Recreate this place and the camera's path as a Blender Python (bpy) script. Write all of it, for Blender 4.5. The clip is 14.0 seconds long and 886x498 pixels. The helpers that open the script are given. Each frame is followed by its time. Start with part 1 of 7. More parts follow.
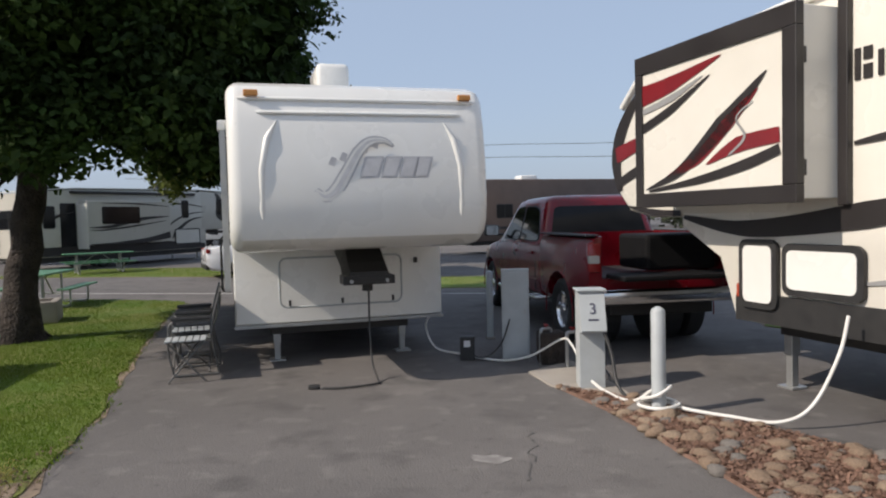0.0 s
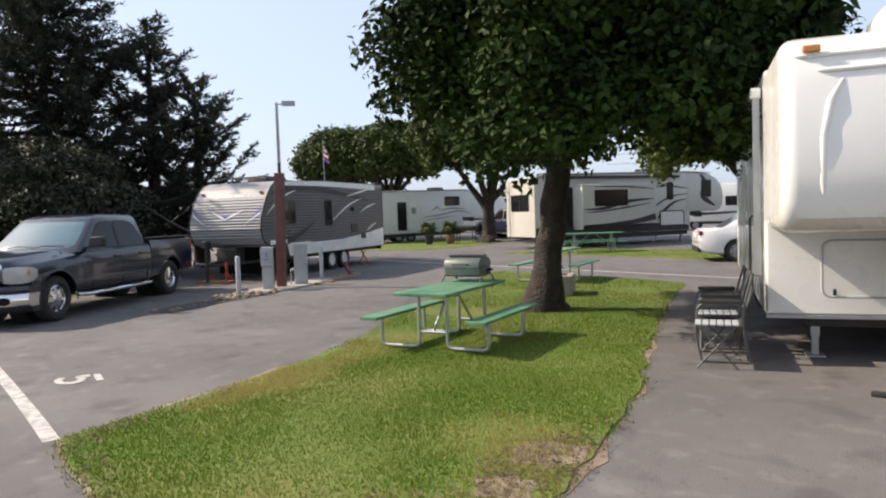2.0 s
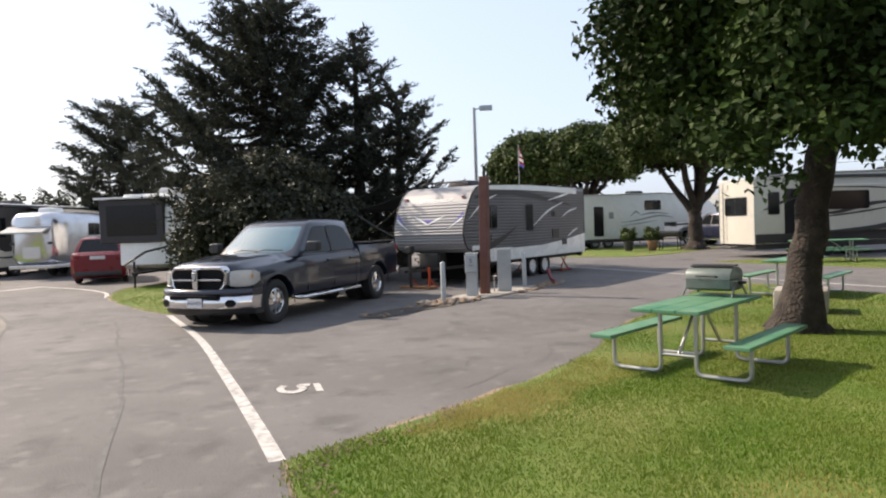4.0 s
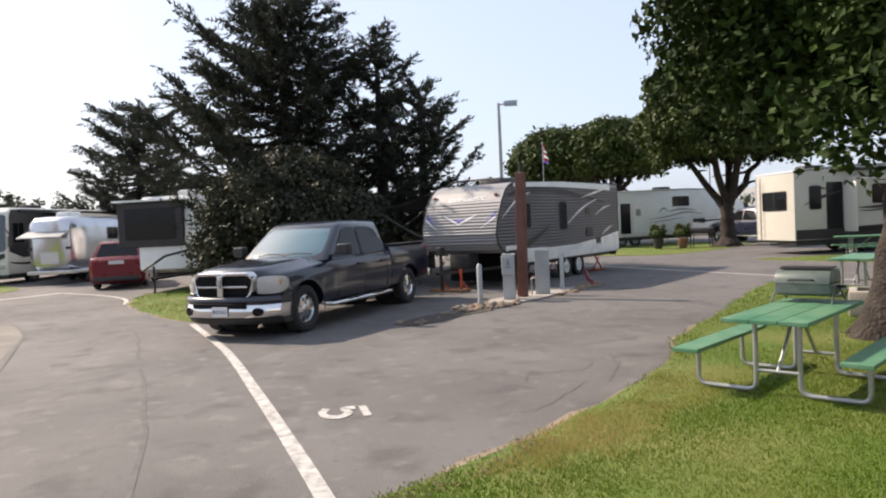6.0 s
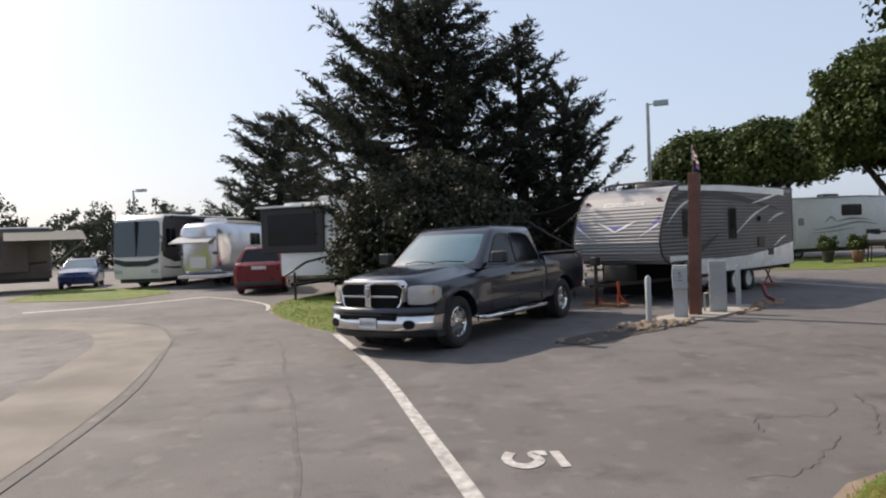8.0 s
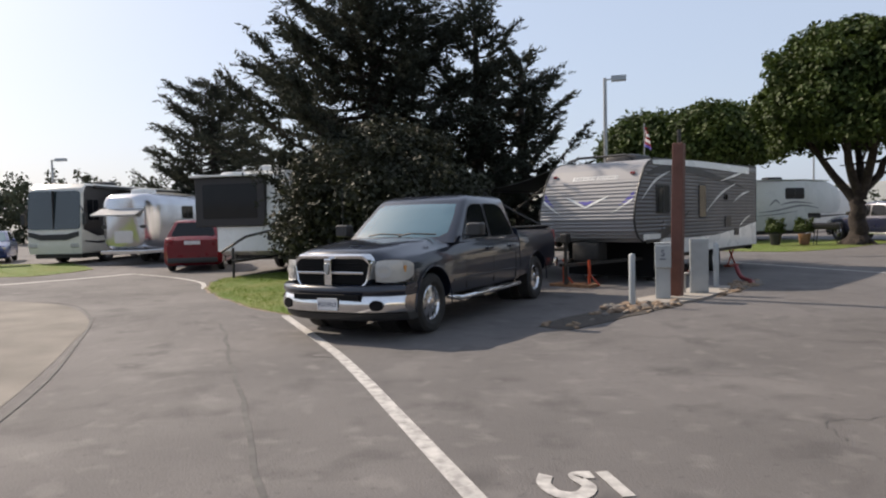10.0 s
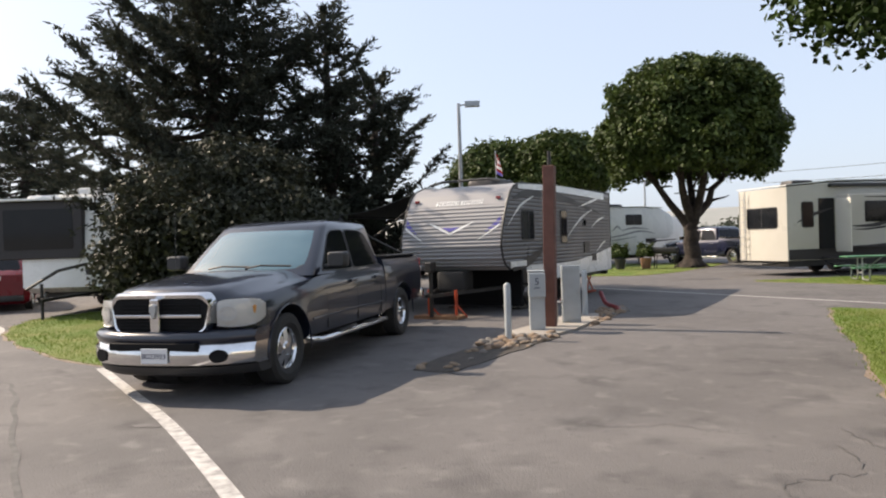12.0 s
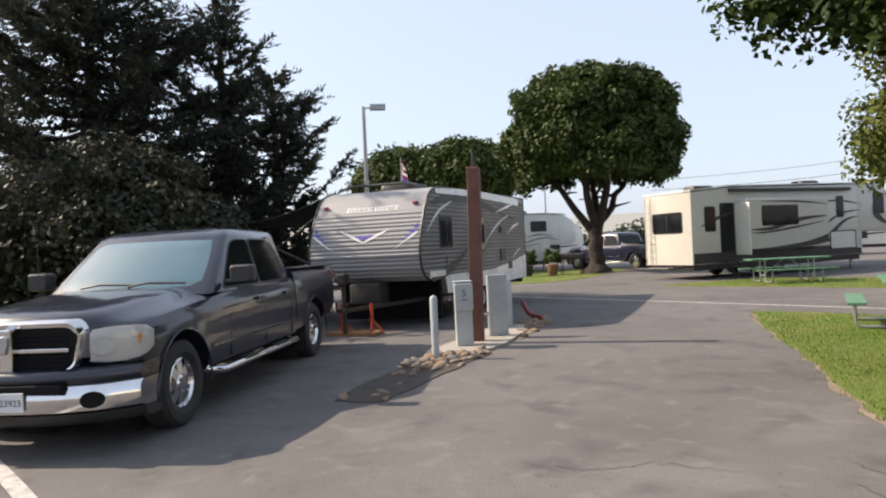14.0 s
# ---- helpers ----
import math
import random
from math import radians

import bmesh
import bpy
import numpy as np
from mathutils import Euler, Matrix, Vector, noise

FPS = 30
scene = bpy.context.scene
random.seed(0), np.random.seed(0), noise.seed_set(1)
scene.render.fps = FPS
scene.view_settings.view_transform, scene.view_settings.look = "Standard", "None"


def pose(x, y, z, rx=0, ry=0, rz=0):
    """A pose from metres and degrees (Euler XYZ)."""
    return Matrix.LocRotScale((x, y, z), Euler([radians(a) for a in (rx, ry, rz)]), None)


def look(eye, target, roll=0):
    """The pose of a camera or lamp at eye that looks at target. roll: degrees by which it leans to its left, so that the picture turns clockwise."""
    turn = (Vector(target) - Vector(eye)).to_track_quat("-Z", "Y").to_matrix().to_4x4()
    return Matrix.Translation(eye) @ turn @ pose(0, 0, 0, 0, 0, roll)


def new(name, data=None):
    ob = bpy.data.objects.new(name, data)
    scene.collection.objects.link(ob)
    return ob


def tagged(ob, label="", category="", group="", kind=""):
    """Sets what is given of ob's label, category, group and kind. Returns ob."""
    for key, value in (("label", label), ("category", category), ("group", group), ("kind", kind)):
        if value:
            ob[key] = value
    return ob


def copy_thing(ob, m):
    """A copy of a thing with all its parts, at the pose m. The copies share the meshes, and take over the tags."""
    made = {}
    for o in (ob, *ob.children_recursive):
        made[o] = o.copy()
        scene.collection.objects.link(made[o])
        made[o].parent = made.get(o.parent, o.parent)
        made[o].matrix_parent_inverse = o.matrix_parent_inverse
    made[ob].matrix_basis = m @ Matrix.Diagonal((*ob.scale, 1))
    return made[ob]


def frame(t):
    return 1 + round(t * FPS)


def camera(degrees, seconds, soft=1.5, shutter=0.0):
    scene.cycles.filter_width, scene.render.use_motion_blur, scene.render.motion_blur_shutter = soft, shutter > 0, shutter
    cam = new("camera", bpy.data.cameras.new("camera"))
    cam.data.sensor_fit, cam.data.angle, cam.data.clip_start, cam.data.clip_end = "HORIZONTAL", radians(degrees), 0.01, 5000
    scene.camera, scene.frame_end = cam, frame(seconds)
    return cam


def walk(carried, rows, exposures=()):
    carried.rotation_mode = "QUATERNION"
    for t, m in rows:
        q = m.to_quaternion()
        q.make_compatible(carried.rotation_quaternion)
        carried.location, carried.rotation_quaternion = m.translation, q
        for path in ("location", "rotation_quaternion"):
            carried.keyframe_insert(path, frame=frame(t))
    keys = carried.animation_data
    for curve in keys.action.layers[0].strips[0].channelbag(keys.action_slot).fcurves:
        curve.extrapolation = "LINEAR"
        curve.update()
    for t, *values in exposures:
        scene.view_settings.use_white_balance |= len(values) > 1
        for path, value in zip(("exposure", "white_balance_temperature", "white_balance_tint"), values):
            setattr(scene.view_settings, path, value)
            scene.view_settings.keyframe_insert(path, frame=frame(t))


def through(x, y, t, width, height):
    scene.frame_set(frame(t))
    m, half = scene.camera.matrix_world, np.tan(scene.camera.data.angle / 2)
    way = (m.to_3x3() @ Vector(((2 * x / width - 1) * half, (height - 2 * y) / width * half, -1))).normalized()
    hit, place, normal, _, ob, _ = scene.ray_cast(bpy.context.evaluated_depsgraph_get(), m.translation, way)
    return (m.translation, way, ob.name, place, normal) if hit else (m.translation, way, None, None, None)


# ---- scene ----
PATH = [
    (0, (1.833, 0.653, 1.784), (1.281, 2.573, 1.694), -1.44),
    (0.5, (1.721, 0.680, 1.756), (0.812, 2.458, 1.659), -1.97),
    (1, (1.528, 0.656, 1.775), (0.377, 2.290, 1.696), -1.97),
    (1.5, (1.266, 0.560, 1.769), (-0.119, 2.000, 1.685), -1.87),
    (2, (1.067, 0.611, 1.745), (-0.527, 1.815, 1.645), -1.87),
    (2.5, (0.839, 0.753, 1.752), (-0.908, 1.721, 1.645), -2.28),
    (3, (0.618, 0.814, 1.737), (-1.209, 1.622, 1.636), -2.15),
    (3.5, (0.287, 0.732, 1.734), (-1.561, 1.493, 1.661), -1.88),
    (6, (-1.049, 0.601, 1.773), (-2.917, 1.311, 1.706), -2.67),
    (6.5, (-1.358, 0.581, 1.759), (-3.283, 1.120, 1.697), -2.70),
    (7, (-1.739, 0.542, 1.768), (-3.708, 0.889, 1.757), -2.20),
    (9.5, (-3.701, 0.193, 1.602), (-5.637, 0.690, 1.528), -1.59),
    (10, (-4.064, 0.184, 1.578), (-5.985, 0.733, 1.494), -1.29),
    (10.5, (-4.371, 0.259, 1.584), (-6.269, 0.888, 1.516), -1.57),
    (11, (-4.697, 0.306, 1.566), (-6.528, 1.107, 1.494), -2.26),
    (11.5, (-5.063, 0.336, 1.602), (-6.833, 1.265, 1.554), -2.06),
    (12, (-5.427, 0.446, 1.585), (-7.189, 1.394, 1.568), -1.86),
    (12.5, (-5.706, 0.516, 1.595), (-7.457, 1.483, 1.572), -1.43),
    (13, (-5.972, 0.511, 1.610), (-7.672, 1.562, 1.547), -1.37),
    (13.5, (-6.284, 0.601, 1.594), (-7.946, 1.712, 1.541), -2.50),
    (14, (-6.564, 0.740, 1.602), (-8.172, 1.929, 1.598), -2.70),
]
cam = camera(64.27, 14.0, soft=2.1)
walk(cam, [(t, look(e, g, r)) for t, e, g, r in PATH],
     [(0, -0.15, 6550, 11), (0.5, 0.0, 6550, 11), (1, 0.22, 6700, 11), (1.5, 0.4, 6800, 12), (2, 0.48, 6950, 13), (3, 0.6, 7050, 13), (6.5, 0.5, 7100, 14),
      (7, 0.27, 6950, 13), (9.5, 0.14, 6950, 13), (10, 0.14, 6950, 13), (11, 0.36, 7100, 13), (12.5, 0.53, 7250, 13), (14, 0.58, 7250, 13)])

# ---- light ----
SUN = Vector((-0.79, -0.613, 0)).normalized() * math.cos(radians(39)) + Vector((0, 0, math.sin(radians(39))))
world = bpy.data.worlds.new("world")
scene.world = world
world.use_nodes = True
wn = world.node_tree.nodes
sky = wn.new("ShaderNodeTexSky")
sky.sky_type, sky.sun_disc = "NISHITA", False
sky.sun_elevation, sky.sun_rotation = radians(39), math.atan2(SUN.x, SUN.y)
sky.air_density, sky.dust_density, sky.ozone_density = 1.0, 2.5, 2.0
wn["Background"].inputs[1].default_value = 0.105
haze = wn.new("ShaderNodeMix")
haze.data_type = "RGBA"
haze.inputs["Factor"].default_value, haze.inputs["B"].default_value = 0.5, (6.6, 8.1, 10.6, 1)
world.node_tree.links.new(sky.outputs[0], haze.inputs["A"])
world.node_tree.links.new(haze.outputs["Result"], wn["Background"].inputs[0])
lamp = bpy.data.lights.new("sun", "SUN")
lamp.energy, lamp.angle, lamp.color = 5.0, radians(0.6), (1, 0.9, 0.78)
sun = new("sun", lamp)
sun.matrix_world = look((0, 0, 30), Vector((0, 0, 30)) - SUN)


# ---- mesh helpers ----
def bmnew():
    return bmesh.new()


def part(name, bm, material, parent=None, label="", smooth=False):
    """One bmesh as one mesh object under a thing or a part."""
    me = bpy.data.meshes.new(name)
    bm.normal_update()
    bm.to_mesh(me)
    bm.free()
    me.materials.append(material)
    if smooth:
        me.shade_smooth()
        me.set_sharp_from_angle(angle=radians(smooth if smooth > 1 else 40))
    ob = new(name, me)
    ob.parent = parent
    return tagged(ob, label)


def thing(name, m, label, category, group="", kind=""):
    ob = new(name)
    ob.empty_display_size = 0.2
    ob.matrix_world = m
    return tagged(ob, label, category, group, kind)


def box(bm, x0, x1, y0, y1, z0, z1, bevel=0.0, seg=2):
    vs = [bm.verts.new(c) for c in ((x0, y0, z0), (x1, y0, z0), (x1, y1, z0), (x0, y1, z0), (x0, y0, z1), (x1, y0, z1), (x1, y1, z1), (x0, y1, z1))]
    fs = [bm.faces.new([vs[i] for i in q]) for q in ((3, 2, 1, 0), (4, 5, 6, 7), (0, 1, 5, 4), (1, 2, 6, 5), (2, 3, 7, 6), (3, 0, 4, 7))]
    if bevel:
        bmesh.ops.bevel(bm, geom=list({e for f in fs for e in f.edges}), offset=bevel, segments=seg, affect="EDGES", profile=0.5)
    return bm


def loft(bm, rings, cap=True, closed=True):
    rows = [[bm.verts.new(p) for p in ring] for ring in rings]
    n = len(rows[0])
    for a, b in zip(rows, rows[1:]):
        for i in range(n if closed else n - 1):
            j = (i + 1) % n
            bm.faces.new((a[i], a[j], b[j], b[i]))
    if cap:
        bm.faces.new(rows[0][::-1])
        bm.faces.new(rows[-1])
    return bm


def tube(bm, pts, r, n=8, cap=True):
    """A round bar along points; r is one radius or one for each point."""
    pts = [Vector(p) for p in pts]
    rs = r if hasattr(r, "__len__") else [r] * len(pts)
    rings, up = [], None
    for i, p in enumerate(pts):
        d = (pts[min(i + 1, len(pts) - 1)] - pts[max(i - 1, 0)]).normalized()
        if up is None:
            up = d.orthogonal().normalized()
        up = (up - d * up.dot(d)).normalized()
        side = d.cross(up)
        rings.append([p + rs[i] * (math.cos(k * math.tau / n) * up + math.sin(k * math.tau / n) * side) for k in range(n)])
    return loft(bm, rings, cap)


def rounded(pts, r=0.05, steps=4):
    """A polyline with its inner corners rounded."""
    pts = [Vector(p) for p in pts]
    out = [pts[0]]
    for a, b, c in zip(pts, pts[1:], pts[2:]):
        u, w = (a - b), (c - b)
        k = min(r, u.length * 0.45, w.length * 0.45)
        p, q = b + u.normalized() * k, b + w.normalized() * k
        for i in range(steps + 1):
            s = i / steps
            out.append((1 - s) ** 2 * p + 2 * s * (1 - s) * b + s * s * q)
    return out + [pts[-1]]


def prism(bm, poly, x0, x1, bevel=0.0, axis="x", seg=2):
    """A flat outline pushed through from x0 to x1. axis x: outline in y, z; axis y: outline in x, z; axis z: outline in x, y."""
    put = {"x": lambda a, b, c: (c, a, b), "y": lambda a, b, c: (a, c, b), "z": lambda a, b, c: (a, b, c)}[axis]
    lo, hi = [bm.verts.new(put(a, b, x0)) for a, b in poly], [bm.verts.new(put(a, b, x1)) for a, b in poly]
    n = len(poly)
    fs = [bm.faces.new(lo[::-1]), bm.faces.new(hi)]
    caps = list(fs)
    fs += [bm.faces.new((lo[i], lo[(i + 1) % n], hi[(i + 1) % n], hi[i])) for i in range(n)]
    bmesh.ops.recalc_face_normals(bm, faces=fs)
    if bevel:
        bmesh.ops.bevel(bm, geom=list({e for f in caps for e in f.edges}), offset=bevel, segments=seg, affect="EDGES", profile=0.5)
    return bm


def round_rect(x0, x1, z0, z1, r=0.06, n=4):
    out = []
    for cx, cz, a in ((x1 - r, z1 - r, 0), (x0 + r, z1 - r, 90), (x0 + r, z0 + r, 180), (x1 - r, z0 + r, 270)):
        out += [(cx + r * math.cos(radians(a + 90 * k / n)), cz + r * math.sin(radians(a + 90 * k / n))) for k in range(n + 1)]
    return out


def moved(bm, m):
    bmesh.ops.transform(bm, matrix=m, verts=bm.verts)
    return bm


def from_arrays(name, verts, faces, material, parent=None, label=""):
    me = bpy.data.meshes.new(name)
    me.from_pydata(verts.tolist() if hasattr(verts, "tolist") else verts, [], faces.tolist() if hasattr(faces, "tolist") else faces)
    me.materials.append(material)
    ob = new(name, me)
    ob.parent = parent
    return tagged(ob, label)


# ---- materials ----
def material(name, base, rough=0.5, metal=0.0, second=None, scale=6.0, mix=0.5, fine=60.0, bump=0.0, coat=0.0, where="Object", spec=0.5, rough_var=0.15, island=0.0):
    """A surface with variation at two scales: broad patches of a second colour, and fine grain with relief."""
    m = bpy.data.materials.new(name)
    m.use_nodes = True
    n, l = m.node_tree.nodes, m.node_tree.links
    p = n["Principled BSDF"]
    base = (*base, 1)
    second = (*(second or tuple(c * 0.8 for c in base[:3])), 1)
    if where == "Position":
        co = n.new("ShaderNodeNewGeometry").outputs["Position"]
    else:
        co = n.new("ShaderNodeTexCoord").outputs[where]
    broad, grain = n.new("ShaderNodeTexNoise"), n.new("ShaderNodeTexNoise")
    for tex, s, d in ((broad, scale, 5.0), (grain, fine, 3.0)):
        tex.inputs["Scale"].default_value, tex.inputs["Detail"].default_value = s, d
        l.new(co, tex.inputs["Vector"])
    ramp = n.new("ShaderNodeMapRange")
    ramp.inputs[1].default_value, ramp.inputs[2].default_value, ramp.inputs[4].default_value = 0.35, 0.68, mix
    l.new(broad.outputs["Fac"], ramp.inputs[0])
    add = n.new("ShaderNodeMath")
    add.operation, add.inputs[1].default_value = "MULTIPLY_ADD", 0.35 * mix
    l.new(grain.outputs["Fac"], add.inputs[0])
    l.new(ramp.outputs[0], add.inputs[2])
    col = n.new("ShaderNodeMix")
    col.data_type = "RGBA"
    col.inputs["A"].default_value, col.inputs["B"].default_value = base, second
    l.new(add.outputs[0], col.inputs["Factor"])
    out = col.outputs["Result"]
    if island:
        geo, hsv, mr = n.new("ShaderNodeNewGeometry"), n.new("ShaderNodeHueSaturation"), n.new("ShaderNodeMapRange")
        mr.inputs[3].default_value, mr.inputs[4].default_value = 1 - island, 1 + island
        l.new(geo.outputs["Random Per Island"], mr.inputs[0])
        l.new(mr.outputs[0], hsv.inputs["Value"])
        l.new(out, hsv.inputs["Color"])
        out = hsv.outputs[0]
    l.new(out, p.inputs["Base Color"])
    rr = n.new("ShaderNodeMapRange")
    rr.inputs[3].default_value, rr.inputs[4].default_value = max(0.02, rough - rough_var), min(1, rough + rough_var)
    l.new(broad.outputs["Fac"], rr.inputs[0])
    l.new(rr.outputs[0], p.inputs["Roughness"])
    p.inputs["Metallic"].default_value, p.inputs["Coat Weight"].default_value = metal, coat
    p.inputs["Coat Roughness"].default_value, p.inputs["Specular IOR Level"].default_value = 0.06, spec
    if bump:
        b = n.new("ShaderNodeBump")
        b.inputs["Strength"].default_value, b.inputs["Distance"].default_value = 1.0, bump
        l.new(grain.outputs["Fac"], b.inputs["Height"])
        l.new(b.outputs[0], p.inputs["Normal"])
    return m


def leaf_material(name, base, second, rough=0.45, through=0.2, spec=0.35, island=0.35):
    m = material(name, base, rough, second=second, scale=0.9, mix=0.8, fine=8, island=island, spec=spec)
    n, l = m.node_tree.nodes, m.node_tree.links
    p, tr, mx = n["Principled BSDF"], n.new("ShaderNodeBsdfTranslucent"), n.new("ShaderNodeMixShader")
    src = p.inputs["Base Color"].links[0].from_socket
    l.new(src, tr.inputs["Color"])
    mx.inputs[0].default_value = through
    l.new(p.outputs[0], mx.inputs[1])
    l.new(tr.outputs[0], mx.inputs[2])
    l.new(mx.outputs[0], n["Material Output"].inputs[0])
    return m


def ground_material(name):
    """Old asphalt: pale worn ground, darker repairs and drips, grit."""
    m = material(name, (0.135, 0.125, 0.120), 0.88, second=(0.086, 0.080, 0.078), scale=0.4, mix=0.75, fine=55, bump=0.006, where="Position")
    n, l = m.node_tree.nodes, m.node_tree.links
    p = n["Principled BSDF"]
    src = p.inputs["Base Color"].links[0].from_socket
    co = n.new("ShaderNodeNewGeometry").outputs["Position"]
    for scale, lo, hi, detail, colour, amount in ((1.7, 0.54, 0.7, 6.0, (0.054, 0.050, 0.049, 1), 0.68), (3.6, 0.57, 0.7, 8.0, (0.213, 0.199, 0.187, 1), 0.36), (0.9, 0.6, 0.68, 9.0, (0.205, 0.193, 0.182, 1), 0.25), (14.0, 0.62, 0.7, 4.0, (0.049, 0.046, 0.045, 1), 0.5), (150.0, 0.55, 0.75, 2.0, (0.246, 0.230, 0.221, 1), 0.45)):
        tex, mr, mx = n.new("ShaderNodeTexNoise"), n.new("ShaderNodeMapRange"), n.new("ShaderNodeMix")
        tex.inputs["Scale"].default_value, tex.inputs["Detail"].default_value, tex.inputs["Distortion"].default_value = scale, detail, 0.15
        l.new(co, tex.inputs["Vector"])
        mr.inputs[1].default_value, mr.inputs[2].default_value, mr.inputs[4].default_value = lo, hi, amount
        l.new(tex.outputs["Fac"], mr.inputs[0])
        mx.data_type = "RGBA"
        l.new(mr.outputs[0], mx.inputs["Factor"])
        l.new(src, mx.inputs["A"])
        mx.inputs["B"].default_value = colour
        src = mx.outputs["Result"]
    l.new(src, p.inputs["Base Color"])
    return m


asphalt = ground_material("asphalt")
gutter_mat = material("stained_gutter_concrete", (0.2, 0.178, 0.152), 0.88, second=(0.13, 0.117, 0.1), scale=0.9, mix=0.9, fine=60, bump=0.004, where="Position")
concrete = material("concrete", (0.36, 0.33, 0.29), 0.85, second=(0.26, 0.235, 0.21), scale=1.5, mix=0.7, fine=70, bump=0.003, where="Position")
soil = material("soil", (0.17, 0.125, 0.09), 0.95, second=(0.28, 0.22, 0.16), scale=3, mix=0.8, fine=60, bump=0.01, where="Position")
turf = material("turf", (0.075, 0.15, 0.01), 0.9, second=(0.21, 0.19, 0.06), scale=0.8, mix=0.6, fine=80, bump=0.015, where="Position")
dark_soil = material("dark_damp_soil", (0.04, 0.035, 0.03), 0.9, second=(0.085, 0.07, 0.058), scale=5, mix=0.8, fine=50, bump=0.015, where="Position")
line_paint = material("line_paint", (0.56, 0.54, 0.51), 0.8, second=(0.24, 0.23, 0.22), scale=9, mix=0.8, fine=60, where="Position")
white_gel = material("white_gelcoat", (0.78, 0.78, 0.75), 0.28, second=(0.7, 0.69, 0.65), scale=1.5, mix=0.5, fine=30, coat=0.3)
cream_gel = material("cream_gelcoat", (0.72, 0.69, 0.62), 0.3, second=(0.64, 0.61, 0.54), scale=1.5, mix=0.5, fine=30, coat=0.3)
# silver siding darkened: the side walls' shade is put into this colour
shaded_silver_skin = material("shade_darkened_siding", (0.088, 0.08, 0.077), 0.34, second=(0.07, 0.064, 0.062), scale=1.2, mix=0.5, fine=40)
tan_gel = material("tan_gelcoat", (0.56, 0.535, 0.47), 0.32, second=(0.5, 0.475, 0.41), scale=1.5, mix=0.5, fine=30, coat=0.3)
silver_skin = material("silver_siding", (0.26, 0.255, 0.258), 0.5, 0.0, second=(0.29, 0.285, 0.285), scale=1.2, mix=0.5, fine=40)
dark_skin = material("dark_brown_decal", (0.018, 0.015, 0.015), 0.45, second=(0.028, 0.024, 0.023), scale=2, mix=0.6)
red_skin = material("red_decal", (0.2, 0.015, 0.02), 0.35, second=(0.12, 0.01, 0.015), scale=3)
grey_skin = material("grey_decal", (0.3, 0.3, 0.3), 0.4, second=(0.22, 0.22, 0.22), scale=3)
blue_skin = material("blue_decal", (0.08, 0.07, 0.35), 0.35, second=(0.06, 0.05, 0.25), scale=3)
black_plastic = material("black_plastic", (0.02, 0.02, 0.021), 0.5, second=(0.035, 0.034, 0.033), scale=8, mix=0.6)
black_metal = material("black_metal", (0.018, 0.018, 0.018), 0.45, 0.2, second=(0.04, 0.035, 0.03), scale=8, mix=0.5)
grille_dark = material("grille_black", (0.006, 0.006, 0.007), 0.7, second=(0.012, 0.012, 0.012), scale=9, spec=0.15)
rubber = material("rubber", (0.018, 0.018, 0.018), 0.8, second=(0.04, 0.038, 0.035), scale=10, mix=0.6, fine=90, bump=0.002)
chrome = material("chrome", (0.75, 0.75, 0.76), 0.12, 1.0, second=(0.6, 0.6, 0.6), scale=8, rough_var=0.08)
steel = material("galvanised_steel", (0.42, 0.43, 0.43), 0.42, 0.7, second=(0.33, 0.33, 0.33), scale=6)
grey_paint = material("grey_paint", (0.42, 0.45, 0.46), 0.5, second=(0.34, 0.36, 0.37), scale=5, mix=0.6)
glass_dark = material("tinted_glass", (0.008, 0.009, 0.011), 0.06, second=(0.014, 0.014, 0.016), scale=2, rough_var=0.03, spec=0.25)
glass_blue_dark = material("coach_glass", (0.012, 0.022, 0.026), 0.03, second=(0.03, 0.045, 0.05), scale=0.7, rough_var=0.02, spec=0.7, coat=0.6)
# blue base paints in part of the sky reflection; gloss gives the rest
glass_blue = material("sky_toned_windscreen", (0.045, 0.115, 0.145), 0.03, second=(0.09, 0.17, 0.19), scale=1.4, rough_var=0.02, spec=1.0, coat=1.0)
green_paint = material("green_painted_metal", (0.03, 0.16, 0.075), 0.5, second=(0.15, 0.27, 0.17), scale=3, mix=0.75)
truck_paint = material("dusty_graphite_paint", (0.007, 0.011, 0.024), 0.3, 0.0, second=(0.02, 0.021, 0.027), scale=1.1, mix=0.3, fine=90, coat=0.8, rough_var=0.08, spec=0.3)
red_paint = material("red_car_paint", (0.16, 0.002, 0.008), 0.3, 0.0, second=(0.12, 0.002, 0.007), scale=2, coat=0.5, spec=0.3)
white_paint = material("white_car_paint", (0.78, 0.78, 0.78), 0.25, second=(0.72, 0.72, 0.72), scale=2, coat=0.8)
blue_paint = material("dark_blue_car_paint", (0.012, 0.016, 0.045), 0.3, 0.2, second=(0.02, 0.02, 0.05), scale=2, coat=0.8)
rust_wood = material("rust_brown_post", (0.16, 0.065, 0.045), 0.7, second=(0.11, 0.045, 0.035), scale=5, mix=0.7, fine=50, bump=0.003)
bark = material("bark", (0.055, 0.041, 0.033), 0.95, second=(0.025, 0.019, 0.016), scale=5, mix=1.0, fine=22, bump=0.06)
leaf_a = leaf_material("broad_leaf", (0.036, 0.064, 0.011), (0.012, 0.023, 0.006), 0.65, through=0.05, spec=0.12)
leaf_c = leaf_material("ficus_leaf", (0.07, 0.1, 0.022), (0.032, 0.05, 0.014), 0.55, spec=0.22)
leaf_olive = leaf_material("olive_leaf", (0.13, 0.15, 0.03), (0.06, 0.08, 0.018), 0.6, spec=0.2)
